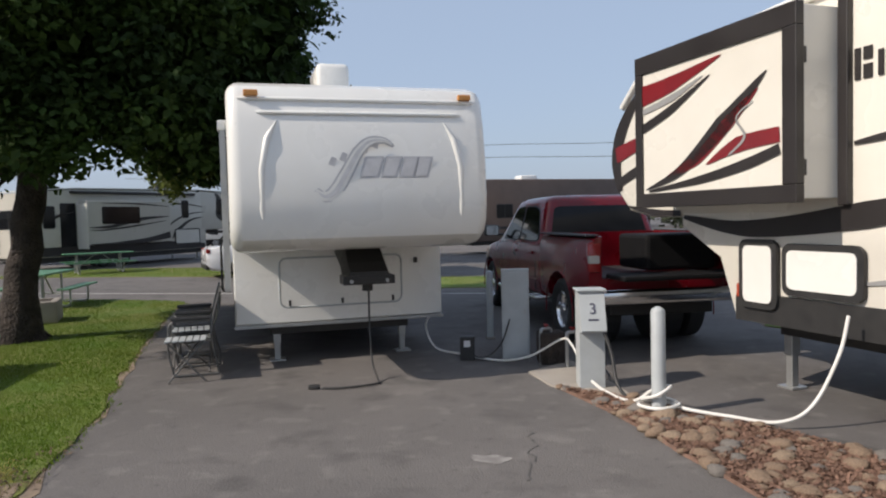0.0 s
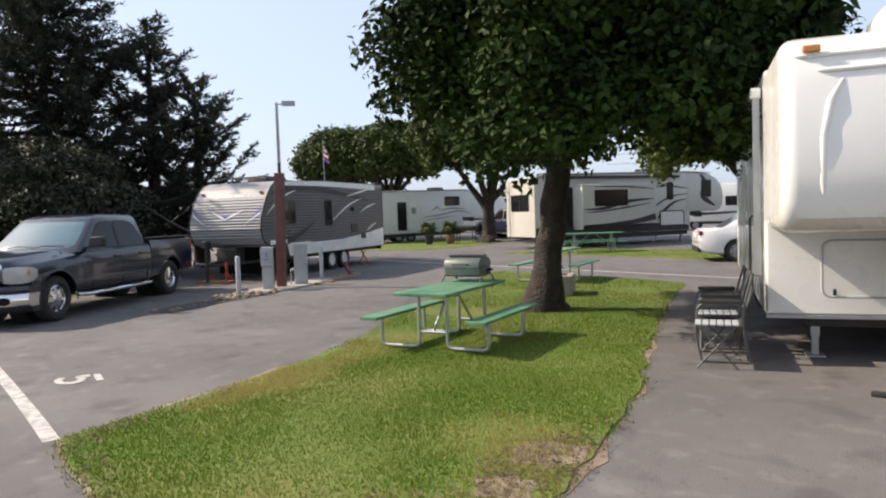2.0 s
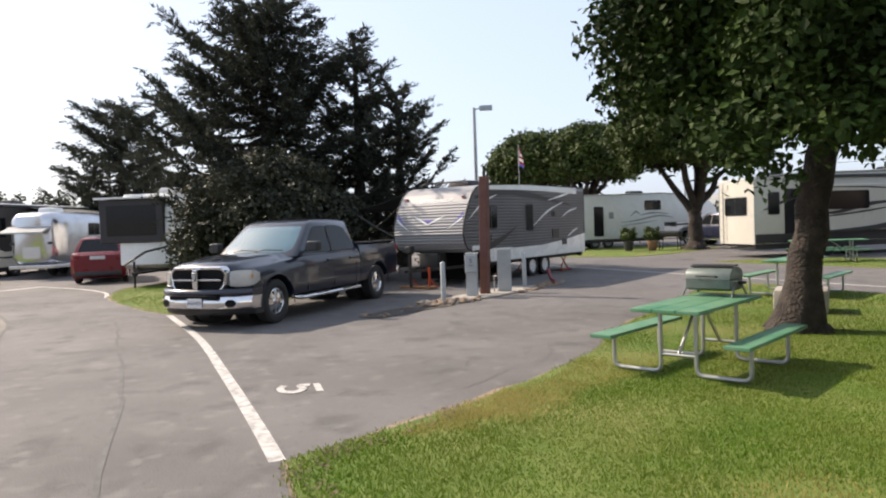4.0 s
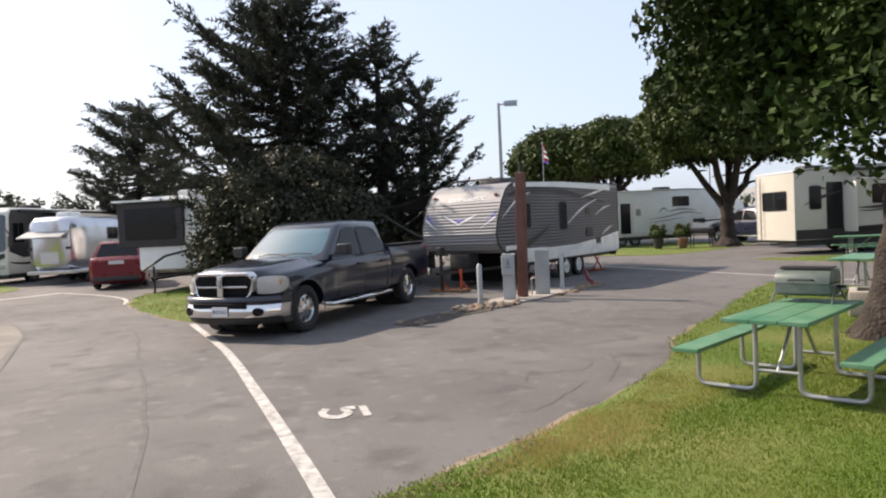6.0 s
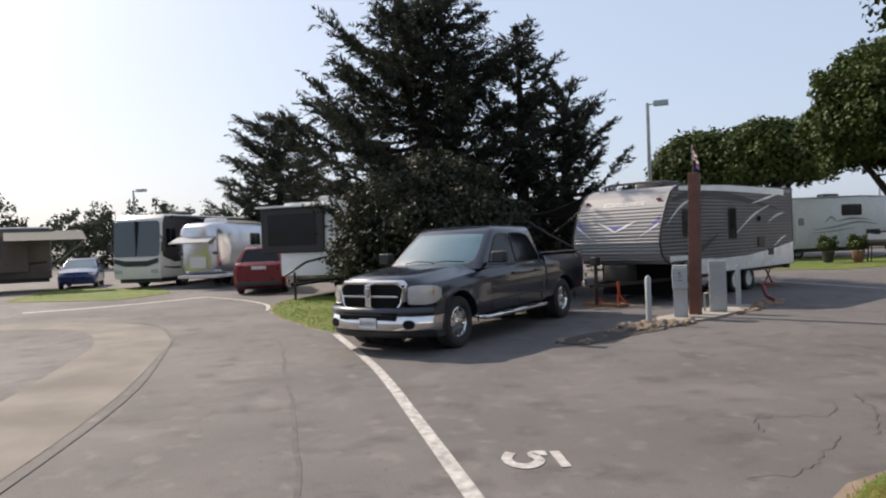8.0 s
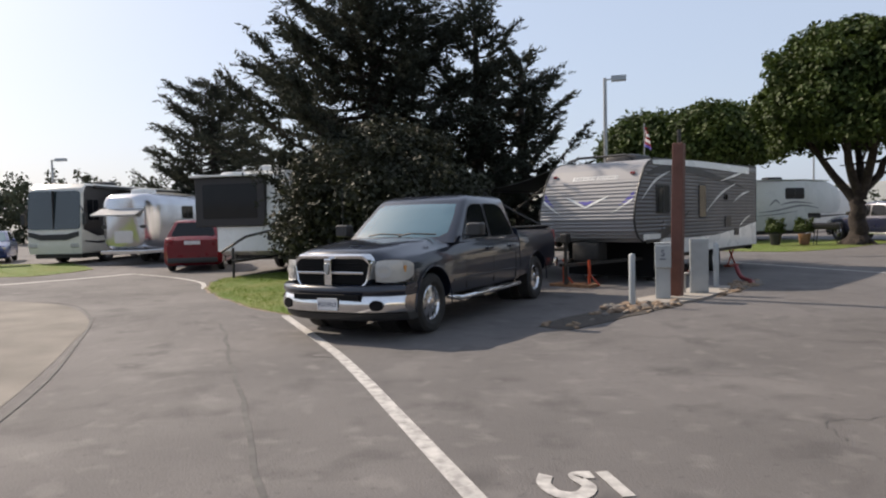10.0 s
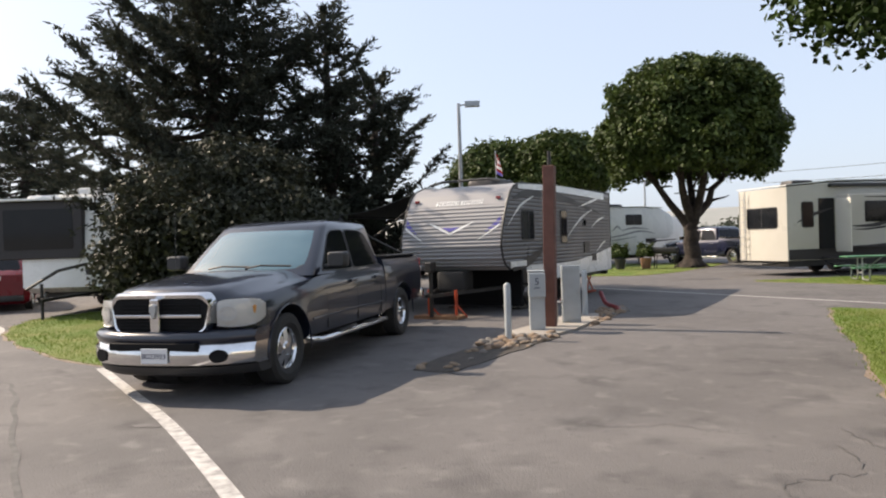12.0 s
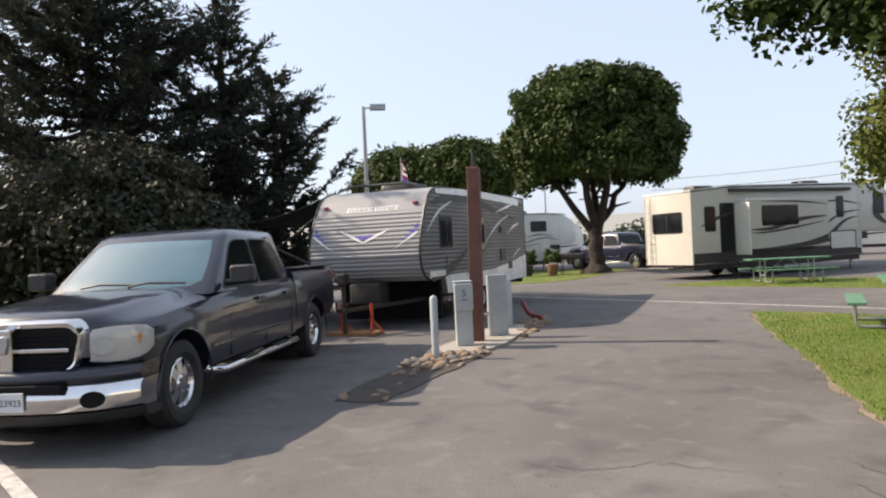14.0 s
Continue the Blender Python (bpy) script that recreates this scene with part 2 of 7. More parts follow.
leaf_con = leaf_material("cypress_needles", (0.05, 0.056, 0.04), (0.028, 0.032, 0.026), 0.85, spec=0.12)
leaf_bush = leaf_material("bush_leaf", (0.045, 0.048, 0.028), (0.024, 0.028, 0.017), 0.55, spec=0.22)
dry_grass = leaf_material("dry_grass_blade", (0.4, 0.33, 0.13), (0.26, 0.25, 0.07), 0.8, through=0.35, spec=0.1, island=0.2)
grass_mat = leaf_material("grass_blade", (0.078, 0.168, 0.008), (0.15, 0.185, 0.03), 0.65, through=0.3, spec=0.2, island=0.2)


# ---- ground ----
def sheet(name, poly, z, thick, mat, label, parent=None, bevel=0.0):
    bm = bmnew()
    prism(bm, poly, z - thick, z, bevel, "z")
    return tagged(part(name, bm, mat, parent), label, name.split("_")[0], kind="structure")


bm = bmnew()
bmesh.ops.create_grid(bm, x_segments=40, y_segments=40, size=1500)
ground = tagged(part("ground", bm, asphalt), "weathered grey asphalt of the campground drives", "ground", kind="structure")


def smooth_poly(pts, n=5, wob=0.05, seed=1):
    """A closed outline through the points, with a slightly ragged edge."""
    rnd = random.Random(seed)
    out, m = [], len(pts)
    for i in range(m):
        p0, p1, p2, p3 = (Vector(pts[(i + k) % m]) for k in (-1, 0, 1, 2))
        seg = max(2, int((p2 - p1).length / 0.35))
        for k in range(seg):
            t = k / seg
            q = 0.5 * ((2 * p1) + (p2 - p0) * t + (2 * p0 - 5 * p1 + 4 * p2 - p3) * t * t + (3 * p1 - p0 - 3 * p2 + p3) * t ** 3)
            q = q.lerp(p1.lerp(p2, t), 0.6)
            out.append((q.x + rnd.uniform(-wob, wob), q.y + rnd.uniform(-wob, wob)))
    return out


def inside(poly, x, y):
    px, py = np.array([p[0] for p in poly]), np.array([p[1] for p in poly])
    qx, qy = np.roll(px, -1), np.roll(py, -1)
    hit = np.zeros(len(x), bool)
    for a, b, c, d in zip(px, py, qx, qy):
        if b != d:
            hit ^= ((b > y) != (d > y)) & (x < (c - a) * (y - b) / (d - b) + a)
    return hit


def blades(name, poly, count, height, mat, parent, seed=0, near=None, z=0.016, thin=()):
    """Single grass blades spread over an outline; denser toward the point near."""
    rng = np.random.default_rng(seed)
    px, py = np.array(poly).T
    x, y = rng.uniform(px.min(), px.max(), count * 4), rng.uniform(py.min(), py.max(), count * 4)
    keep = inside(poly, x, y)
    for bx, by, br in thin:
        keep &= rng.random(len(x)) < np.clip((np.hypot(x - bx, y - by) / br) ** 2, 0.12, 1)
    if near is not None:
        d = np.hypot(x - near[0], y - near[1])
        keep &= rng.random(len(x)) < np.clip((4.5 / (d + 0.5)) ** 1.2, 0.08, 1)
    x, y = x[keep][:count], y[keep][:count]
    x, y = x + rng.normal(0, 0.05, len(x)), y + rng.normal(0, 0.05, len(y))
    n = len(x)
    bare = np.array([noise.noise((a * 0.55, b * 0.55, 3.0)) for a, b in zip(x, y)])
    h = height * rng.uniform(0.5, 1.3, n) * np.clip(1.05 - 0.9 * np.clip(bare, 0, 1), 0.3, 1.2)
    a, lean = rng.uniform(0, math.tau, n), rng.uniform(0.1, 0.7, n) * h
    w = 0.0045 + 0.003 * rng.random(n)
    base = np.stack([x, y, np.full(n, z - 0.01)], 1)
    side = np.stack([np.cos(a) * w, np.sin(a) * w, 0 * a], 1)
    b = rng.uniform(0, math.tau, n)
    tip = base + np.stack([np.cos(b) * lean, np.sin(b) * lean, h], 1)
    v = np.stack([base - side, base + side, tip], 1).reshape(-1, 3)
    return tagged(from_arrays(name, v, np.arange(3 * n).reshape(-1, 3), mat, parent), "short green mown grass with dry yellow patches", "grass", kind="stuff")


LAWN_A = smooth_poly([(-5.3, 1.5), (-6.0, 3.0), (-7.6, 5.6), (-9.1, 7.1), (-10.2, 8.5), (-14.35, 14.25), (-11.0, 14.6), (-8.3, 14.4), (-7.2, 12.5), (-4.85, 8.6), (-4.0, 7.3), (-3.1, 6.0), (-2.4, 4.7), (-1.95, 3.7), (-1.75, 2.6), (-2.6, 1.75), (-3.8, 1.45)], seed=3)
ISLAND = smooth_poly([(-16.3, 1.0), (-19.0, 0.0), (-22.3, -0.7), (-25.5, -0.3), (-27.5, 2.0), (-27.0, 5.5), (-22.0, 6.5), (-18.3, 4.0)], seed=5)
LAWN_K = smooth_poly([(-21.0, 20.3), (-17.0, 20.8), (-9.0, 21.2), (-7.0, 24.0), (-14.0, 25.0), (-19.5, 24.5)], seed=6)
LAWN_W = smooth_poly([(-34.0, 17.0), (-27.0, 20.5), (-27.5, 24.0), (-31.5, 31.5), (-37.0, 29.0), (-38.0, 20.0)], seed=7)
LAWN_R = smooth_poly([(3.6, 12.2), (9.5, 8.5), (11.5, 11.5), (5.0, 16.5)], seed=8)
LAWN_J = smooth_poly([(-4.5, 17.5), (2.0, 18.8), (2.0, 21.5), (-5.0, 20.5)], seed=9)
LAWN_M = smooth_poly([(-30.0, -6.5), (-33.0, -5.2), (-38.0, -7.0), (-40.0, -12.0), (-32.0, -11.0)], seed=10)
BARE = ((-2.45, 4.15, 0.7), (-2.2, 3.5, 0.5), (-2.95, 4.2, 0.7), (-2.3, 2.6, 0.6), (-5.99, 2.85, 0.75), (-6.16, 3.42, 0.75), (-6.5, 4.17, 0.75), (-6.82, 4.99, 0.75), (-7.21, 5.99, 0.75), (-6.04, 3.69, 0.75))
for nm, poly, cnt in (("lawn_1", LAWN_A, 210000), ("lawn_2", ISLAND, 26000), ("lawn_3", LAWN_K, 14000), ("lawn_4", LAWN_W, 9000), ("lawn_5", LAWN_R, 5000), ("lawn_6", LAWN_J, 4000), ("lawn_7", LAWN_M, 4000)):
    rag = lambda x, y: 0.05 + 0.13 * noise.noise((x * 1.3, y * 1.3, 5.0))
    fringe = [(x + rag(x, y) * nx, y + rag(x, y) * ny) for (x, y), (nx, ny) in zip(poly, [((b[1] - a[1]) / (math.hypot(b[0] - a[0], b[1] - a[1]) + 1e-6), (a[0] - b[0]) / (math.hypot(b[0] - a[0], b[1] - a[1]) + 1e-6)) for a, b in zip(poly[-1:] + poly[:-1], poly[1:] + poly[:1])])]
    area = sum(a[0] * b[1] - b[0] * a[1] for a, b in zip(poly, poly[1:] + poly[:1]))
    if area < 0:
        fringe = [(2 * x - fx, 2 * y - fy) for (x, y), (fx, fy) in zip(poly, fringe)]
    sheet(nm.replace("lawn", "soil"), fringe, 0.0045, 0.02, soil, "bare brown soil edge of the lawn")
    lawn = sheet(nm, poly, 0.016, 0.03, turf, "green lawn beside the asphalt with bare dry edges")
    blades("grass", poly, cnt, 0.034 if nm == "lawn_1" else 0.05, grass_mat, None, seed=len(nm) + cnt, near=(-2.5, 2.5) if nm == "lawn_1" else None, thin=BARE if nm == "lawn_1" else ())
for k, (x, y, r) in enumerate(BARE):
    ring = [(x + r * 0.8 * math.cos(i * 0.42) * (1 + 0.25 * math.sin(3.1 * i + k)), y + r * 0.8 * math.sin(i * 0.42) * (1 + 0.25 * math.cos(2.3 * i))) for i in range(15)]
    rim = np.array(ring)
    rim = [tuple(p) for p, ok in zip(ring, inside(LAWN_A, rim[:, 0], rim[:, 1])) if ok]
    if k < 2:
        sheet("soil", [(x + (a - x) * 0.5, y + (b - y) * 0.5) for a, b in ring], 0.019, 0.012, soil, "bare brown soil patch in the lawn")
    if len(rim) > 4:
        blades("grass", rim, int((4200 if k < 2 else 4600) * r * r), 0.032, dry_grass, None, seed=70 + k)


def stripe(name, pts, width, mat, label, z=0.004):
    """A painted or laid band along points on the ground."""
    pts = [Vector((*p, 0)) for p in pts]
    bm = bmnew()
    rows = []
    for i, p in enumerate(pts):
        d = (pts[min(i + 1, len(pts) - 1)] - pts[max(i - 1, 0)]).normalized()
        s = Vector((-d.y, d.x, 0)) * width / 2
        rows.append((bm.verts.new((p.x - s.x, p.y - s.y, z)), bm.verts.new((p.x + s.x, p.y + s.y, z))))
    for a, b in zip(rows, rows[1:]):
        bm.faces.new((a[0], b[0], b[1], a[1]))
    return tagged(part(name, bm, mat), label, "road marking", kind="structure")


def curve_pts(pts, n=8):
    out = []
    for i in range(len(pts) - 1):
        p0, p1, p2, p3 = (Vector(pts[min(max(i + k, 0), len(pts) - 1)]) for k in (-1, 0, 1, 2))
        for k in range(n):
            t = k / n
            q = 0.5 * ((2 * p1) + (p2 - p0) * t + (2 * p0 - 5 * p1 + 4 * p2 - p3) * t * t + (3 * p1 - p0 - 3 * p2 + p3) * t ** 3)
            out.append((q.x, q.y))
    return out + [tuple(pts[-1])]


def lerp_pts(a, b, n=12):
    return [tuple(Vector(a).lerp(Vector(b), i / n)) for i in range(n + 1)]


stripe("line_1", curve_pts([(-16.3, 0.85), (-14.2, 1.07), (-12.45, 1.24), (-10.9, 1.32), (-9.84, 1.35), (-8.6, 1.385), (-7.8, 1.405), (-6.25, 1.435), (-5.4, 1.44)], 4), 0.13, line_paint, "worn white painted edge line on asphalt")
stripe("line_2", curve_pts([(-26.0, -8.2), (-26.7, -6.4), (-28.0, -4.6), (-29.4, -3.2)]), 0.3, line_paint, "worn white painted line across the drive")
stripe("line_3", curve_pts([(-29.0, -3.1), (-26.5, -1.7), (-24.3, -0.9), (-22.3, -0.75)]), 0.12, line_paint, "worn white painted edge line on asphalt")
stripe("line_4", lerp_pts((-40.0, 14.2), (6.0, 17.0)), 0.14, line_paint, "faded white line along the cross road")
tar = material("tar", (0.05, 0.048, 0.047), 0.8, second=(0.11, 0.105, 0.10), scale=7, mix=0.9, fine=60, where="Position")
rnd = random.Random(4)
stripe("seam_1", [(x + rnd.uniform(-0.02, 0.02), y + rnd.uniform(-0.03, 0.03)) for x, y in curve_pts([(-15.9, -0.6), (-15.6, -0.18), (-12.0, 0.05), (-8.2, 0.25), (-4.0, 0.2), (2.0, 0.4)])], 0.045, tar, "dark tar seam between asphalt strips")
stripe("gutter_1", curve_pts([(-4.0, -3.0), (-10.3, -2.6), (-14.5, -2.75), (-17.2, -3.05), (-20.0, -4.2), (-21.5, -6.5), (-21.5, -9.5)]), 1.35, gutter_mat, "pale stained concrete drainage gutter in the drive")
stripe("seam_2", curve_pts([(-4.0, -2.2), (-10.6, -1.78), (-14.5, -2.0), (-17.8, -2.45), (-20.5, -3.6), (-22.2, -6.4), (-22.2, -9.5)]), 0.04, tar, "dark joint along the concrete gutter", 0.008)


def glyph(text, m, size, mat, name, label, parent=None, depth=0.002):
    """Letters as a thin mesh, lying in the local x-y plane of m."""
    cu = bpy.data.curves.new(name, "FONT")
    cu.body, cu.size, cu.extrude, cu.align_x, cu.align_y = text, size, depth, "CENTER", "CENTER"
    tmp = bpy.data.objects.new("tmp", cu)
    scene.collection.objects.link(tmp)
    me = bpy.data.meshes.new_from_object(tmp.evaluated_get(bpy.context.evaluated_depsgraph_get()))
    bpy.data.objects.remove(tmp)
    bpy.data.curves.remove(cu)
    me.transform(m)
    me.materials.clear()
    me.materials.append(mat)
    ob = new(name, me)
    ob.parent = parent
    return tagged(ob, label)


def stencil_five(m):
    """A stencilled 5: a bar, a gap and a hooked bowl."""
    bm = bmnew()
    prism(bm, [(-0.13, 0.19), (0.19, 0.19), (0.19, 0.28), (-0.13, 0.28)], 0.0, 0.003, axis="z")
    path = curve_pts([(-0.1, 0.15), (-0.1, 0.02), (0.04, 0.045), (0.13, -0.07), (0.09, -0.2), (-0.04, -0.235), (-0.15, -0.17)], 6)
    rows = []
    for i, p in enumerate(path):
        a, b = Vector(path[max(i - 1, 0)]), Vector(path[min(i + 1, len(path) - 1)])
        d = (b - a).normalized() * 0.048
        rows.append((bm.verts.new((p[0] - d.y, p[1] + d.x, 0.003)), bm.verts.new((p[0] + d.y, p[1] - d.x, 0.003))))
    for a, b in zip(rows, rows[1:]):
        bm.faces.new((a[0], a[1], b[1], b[0]))
    bm.normal_update()
    for f in bm.faces:
        if f.normal.z < -0.5 and f.calc_center_median().z > 0.002:
            f.normal_flip()
    ob = part("site_number", moved(bm, m @ Matrix.Diagonal((1.25, 0.86, 1, 1))), line_paint, None, "white stencilled number 5 painted on the asphalt")
    return ob


five = stencil_five(pose(-7.78, 2.05, 0.004, rz=-6))
tagged(five, category="road marking", kind="structure")


# ---- trees ----
def leaves(name, centres, radius, per, size, mat, parent, seed=0, flat=1.0, long=1.6, label=""):
    """Many single leaves, in clumps round the centres."""
    rng = np.random.default_rng(seed)
    c = np.repeat(np.asarray(centres), per, 0)
    n = len(c)
    off = rng.normal(0, 1, (n, 3))
    off /= np.linalg.norm(off, axis=1, keepdims=True) + 1e-9
    off *= (rng.random(n) ** 0.5)[:, None] * radius
    off[:, 2] *= flat
    p = c + off
    nrm = off / radius + rng.normal(0, 0.6, (n, 3)) + (0, 0, 0.5)
    nrm /= np.linalg.norm(nrm, axis=1, keepdims=True)
    u = np.cross(nrm, rng.normal(0, 1, (n, 3)))
    u /= np.linalg.norm(u, axis=1, keepdims=True) + 1e-9
    w = np.cross(nrm, u)
    s = size * rng.uniform(0.6, 1.3, n)[:, None]
    v = np.stack([p - u * s * long / 2, p + w * s / 2 + nrm * s * 0.12, p + u * s * long / 2, p - w * s / 2 + nrm * s * 0.12], 1).reshape(-1, 3)
    return from_arrays(name, v, np.arange(4 * n).reshape(-1, 4), mat, parent, label)


def crown_points(centre, radii, n, seed, shell=0.55, lumps=0.18, low=-0.55):
    """Clump centres through an uneven crown, thicker toward its skin."""
    rng = np.random.default_rng(seed)
    out = []
    while len(out) < n:
        d = rng.normal(0, 1, 3)
        d /= np.linalg.norm(d)
        if d[2] < low:
            continue
        k = 1 + lumps * noise.noise(Vector(d * 2.3) + Vector((seed, 0, 0))) * 2
        r = (shell + (1 - shell) * rng.random() ** 0.6) * k
        out.append(np.array(centre) + d * np.array(radii) * r)
    return np.array(out)


def limb(bm, a, b, r0, r1, rnd, n=6, sag=0.1):
    a, b = Vector(a), Vector(b)
    pts = [a.lerp(b, i / n) + Vector((rnd.uniform(-1, 1), rnd.uniform(-1, 1), rnd.uniform(-1, 1))) * sag * (a - b).length * 0.25 * (0 < i < n) for i in range(n + 1)]
    tube(bm, pts, [r0 + (r1 - r0) * i / n for i in range(n + 1)], 9)
    return pts


def broad_tree(at, trunk_h, trunk_r, crown_z, radii, clumps, per, leaf, mat, label, seed, lean=(0, 0), limbs=7, radius=0.5, forks=1, low=-0.55, lumps=0.18, shell=0.55, shift=(0, 0)):
    rnd = random.Random(seed)
    t = thing("tree", pose(*at, 0), label, "tree")
    bm = bmnew()
    top = Vector((lean[0], lean[1], trunk_h))
    n = 9
    pts = [Vector((0, 0, 0)).lerp(top, i / n) + Vector((rnd.uniform(-1, 1), rnd.uniform(-1, 1), 0)) * trunk_r * 0.18 * (i > 0) for i in range(n + 1)]
    pts[0].z = -0.1
    tube(bm, pts, [trunk_r * (1.75 if i == 0 else 1.25 if i == 1 else 1.0 - 0.25 * i / n) for i in range(n + 1)], 16)
    for k in range(5):
        a = rnd.uniform(0, math.tau)
        tube(bm, [(0.5 * trunk_r * math.cos(a), 0.5 * trunk_r * math.sin(a), 0.35), (1.3 * trunk_r * math.cos(a), 1.3 * trunk_r * math.sin(a), 0.08), (2.2 * trunk_r * math.cos(a), 2.2 * trunk_r * math.sin(a), -0.06)], [trunk_r * 0.4, trunk_r * 0.4, trunk_r * 0.15], 8)
    cc = Vector((lean[0] + shift[0], lean[1] + shift[1], crown_z))
    for k in range(limbs):
        a = k * math.tau / limbs + rnd.uniform(-0.3, 0.3)
        end = cc + Vector((radii[0] * 0.7 * math.cos(a), radii[1] * 0.7 * math.sin(a), radii[2] * rnd.uniform(-0.25, 0.5)))
        ps = limb(bm, pts[-1 - (k % 2)], end, trunk_r * 0.55, trunk_r * 0.14, rnd)
        for j in range(3):
            b = ps[2 + j]
            e = b + Vector((rnd.uniform(-1, 1) * radii[0] * 0.4, rnd.uniform(-1, 1) * radii[1] * 0.4, rnd.uniform(-0.1, 0.5) * radii[2]))
            limb(bm, b, e, trunk_r * 0.2, trunk_r * 0.05, rnd, 4)
    part("trunk", bm, bark, t, smooth=60)
    leaves("crown", crown_points(cc, radii, clumps, seed, low=low, lumps=lumps, shell=shell), radius, per, leaf, mat, t, seed)
    leaves("inner_foliage", crown_points(cc, [r * 0.72 for r in radii], clumps // 2, seed + 1, low=low, lumps=lumps, shell=0.35), radius * 1.2, 60, leaf * 1.9, mat, t, seed + 1)
    return t


def sprays(name, stems, mat, parent, seed, needles=16, length=0.55, size=0.13, droop=0.25):
    """Feathery twigs: each stem (base, direction) carries many short needle tufts along a drooping line."""
    rng = np.random.default_rng(seed)
    base, way = np.array([p for p, _ in stems]), np.array([d for _, d in stems])
    m = len(base)
    ln = length * rng.uniform(0.5, 1.35, m)
    f = rng.random((m, needles)) ** 0.8
    p = base[:, None] + way[:, None] * (f * ln[:, None])[..., None]
    p[..., 2] -= droop * (f * ln[:, None]) ** 2 / length
    p = p.reshape(-1, 3) + rng.normal(0, 0.028, (m * needles, 3))
    n = len(p)
    w = np.repeat(way, needles, 0)
    u = w * 0.9 + rng.normal(0, 0.55, (n, 3))
    u[:, 2] -= 0.12
    u /= np.linalg.norm(u, axis=1, keepdims=True)
    v = np.cross(u, rng.normal(0, 1, (n, 3)))
    v /= np.linalg.norm(v, axis=1, keepdims=True) + 1e-9
    s = size * rng.uniform(0.6, 1.4, n)[:, None]
    q = np.stack([p - u * s * 0.3, p + v * s * 0.17 + u * s * 0.2, p + u * s, p - v * s * 0.17 + u * s * 0.2], 1).reshape(-1, 3)
    return from_arrays(name, q, np.arange(4 * n).reshape(-1, 4), mat, parent)


def conifer(at, height, spread, tiers, label, seed, lean=(0, 0), start=0.1, trunk_r=0.35, blunt=0.5, rise=0.35, twigs=9.0, side=(0, 0)):
    """A cypress: a straight trunk and long limbs that rise to pointed tips, hung with feathery sprays."""
    rnd = random.Random(seed)
    t = thing("tree", pose(*at, 0), label, "tree")
    bm, stems = bmnew(), []
    tube(bm, [(lean[0] * i / 8, lean[1] * i / 8, height * i / 8 - 0.1 * (i == 0)) for i in range(9)], [trunk_r * (1 - 0.11 * i) for i in range(9)], 10)
    for k in range(tiers):
        f = start + (1.0 - start) * (k + rnd.random()) / tiers
        a = k * 2.4 + rnd.uniform(-0.5, 0.5)
        reach = spread * min(1.0, 0.45 + 1.2 * f) * max(0.02, 1 - f) ** blunt * rnd.choice((0.5, 0.7, 0.85, 1.0, 1.25)) * (1 + side[0] * math.cos(a) + side[1] * math.sin(a))
        b0 = Vector((lean[0] * f, lean[1] * f, height * f))
        out = Vector((math.cos(a), math.sin(a), 0))
        up = rise * rnd.uniform(0.3, 1.5)
        pts = [b0 + out * reach * g + Vector((0, 0, reach * (up * g ** 2 - 0.1 * math.sin(math.pi * g)))) for g in (0, 0.2, 0.4, 0.6, 0.8, 1.0)]
        tube(bm, pts, [(0.03 + 0.09 * (1 - f)) * (1 - 0.8 * g) for g in (0, 0.2, 0.4, 0.6, 0.8, 1.0)], 6)
        for i in range(int(8 + reach * twigs)):
            g = rnd.random() ** 0.62
            j = min(int(g * 5), 4)
            q = pts[j].lerp(pts[j + 1], g * 5 - j)
            ahead = (pts[j + 1] - pts[j]).normalized()
            turn = rnd.choice((-1, 1)) * rnd.uniform(0.25, 1.25) * (1.1 - 0.7 * g)
            d = Matrix.Rotation(turn, 3, "Z") @ ahead
            d.z += rnd.gauss(0.05, 0.28)
            stems.append((tuple(q), tuple(d.normalized())))
        stems.append((tuple(pts[-1]), tuple((pts[-1] - pts[-2]).normalized())))
    part("trunk", bm, bark, t, smooth=60)
    sprays("crown", stems, leaf_con, t, seed, 20, 0.62 + 0.05 * spread, 0.15)
    return t


tree_a = broad_tree((-7.7, 9.35), 3.3, 0.26, 5.3, (3.4, 3.4, 3.5), 3000, 100, 0.085, leaf_a, "large dark broadleaf tree with leaning trunk on the lawn", 11, lean=(0.35, 0.35), limbs=9, radius=0.46, low=-0.72, lumps=0.34, shell=0.5, shift=(0.45, 0.6))
broad_tree((-30.0, 27.5), 2.1, 0.42, 6.4, (4.1, 4.1, 3.7), 1500, 44, 0.15, leaf_c, "clipped round ficus tree with forked trunk beside the cross road", 21, limbs=5, radius=0.42, low=-0.5, lumps=0.13, shell=0.8)
broad_tree((-42.7, 29.2), 3.0, 0.4, 6.0, (3.4, 3.4, 2.4), 900, 34, 0.18, leaf_c, "round clipped tree behind the trailers", 22, radius=0.6, low=-0.5, lumps=0.12, shell=0.7)
broad_tree((-45.7, 26.7), 3.0, 0.4, 5.8, (3.4, 3.4, 2.3), 900, 34, 0.18, leaf_c, "round clipped tree behind the trailers", 23, radius=0.6, low=-0.5, lumps=0.12, shell=0.7)
broad_tree((-12.9, 25.4), 2.6, 0.3, 5.1, (3.4, 3.4, 3.0), 1300, 44, 0.13, leaf_olive, "spreading olive green tree with low boughs beside the cross road", 24, radius=0.5, low=-0.6, lumps=0.3, shell=0.55)
conifer((-29.0, 4.9), 10.9, 6.9, 150, "tall dark cypress with long ragged rising limbs", 31, blunt=0.62, rise=0.22, twigs=13)
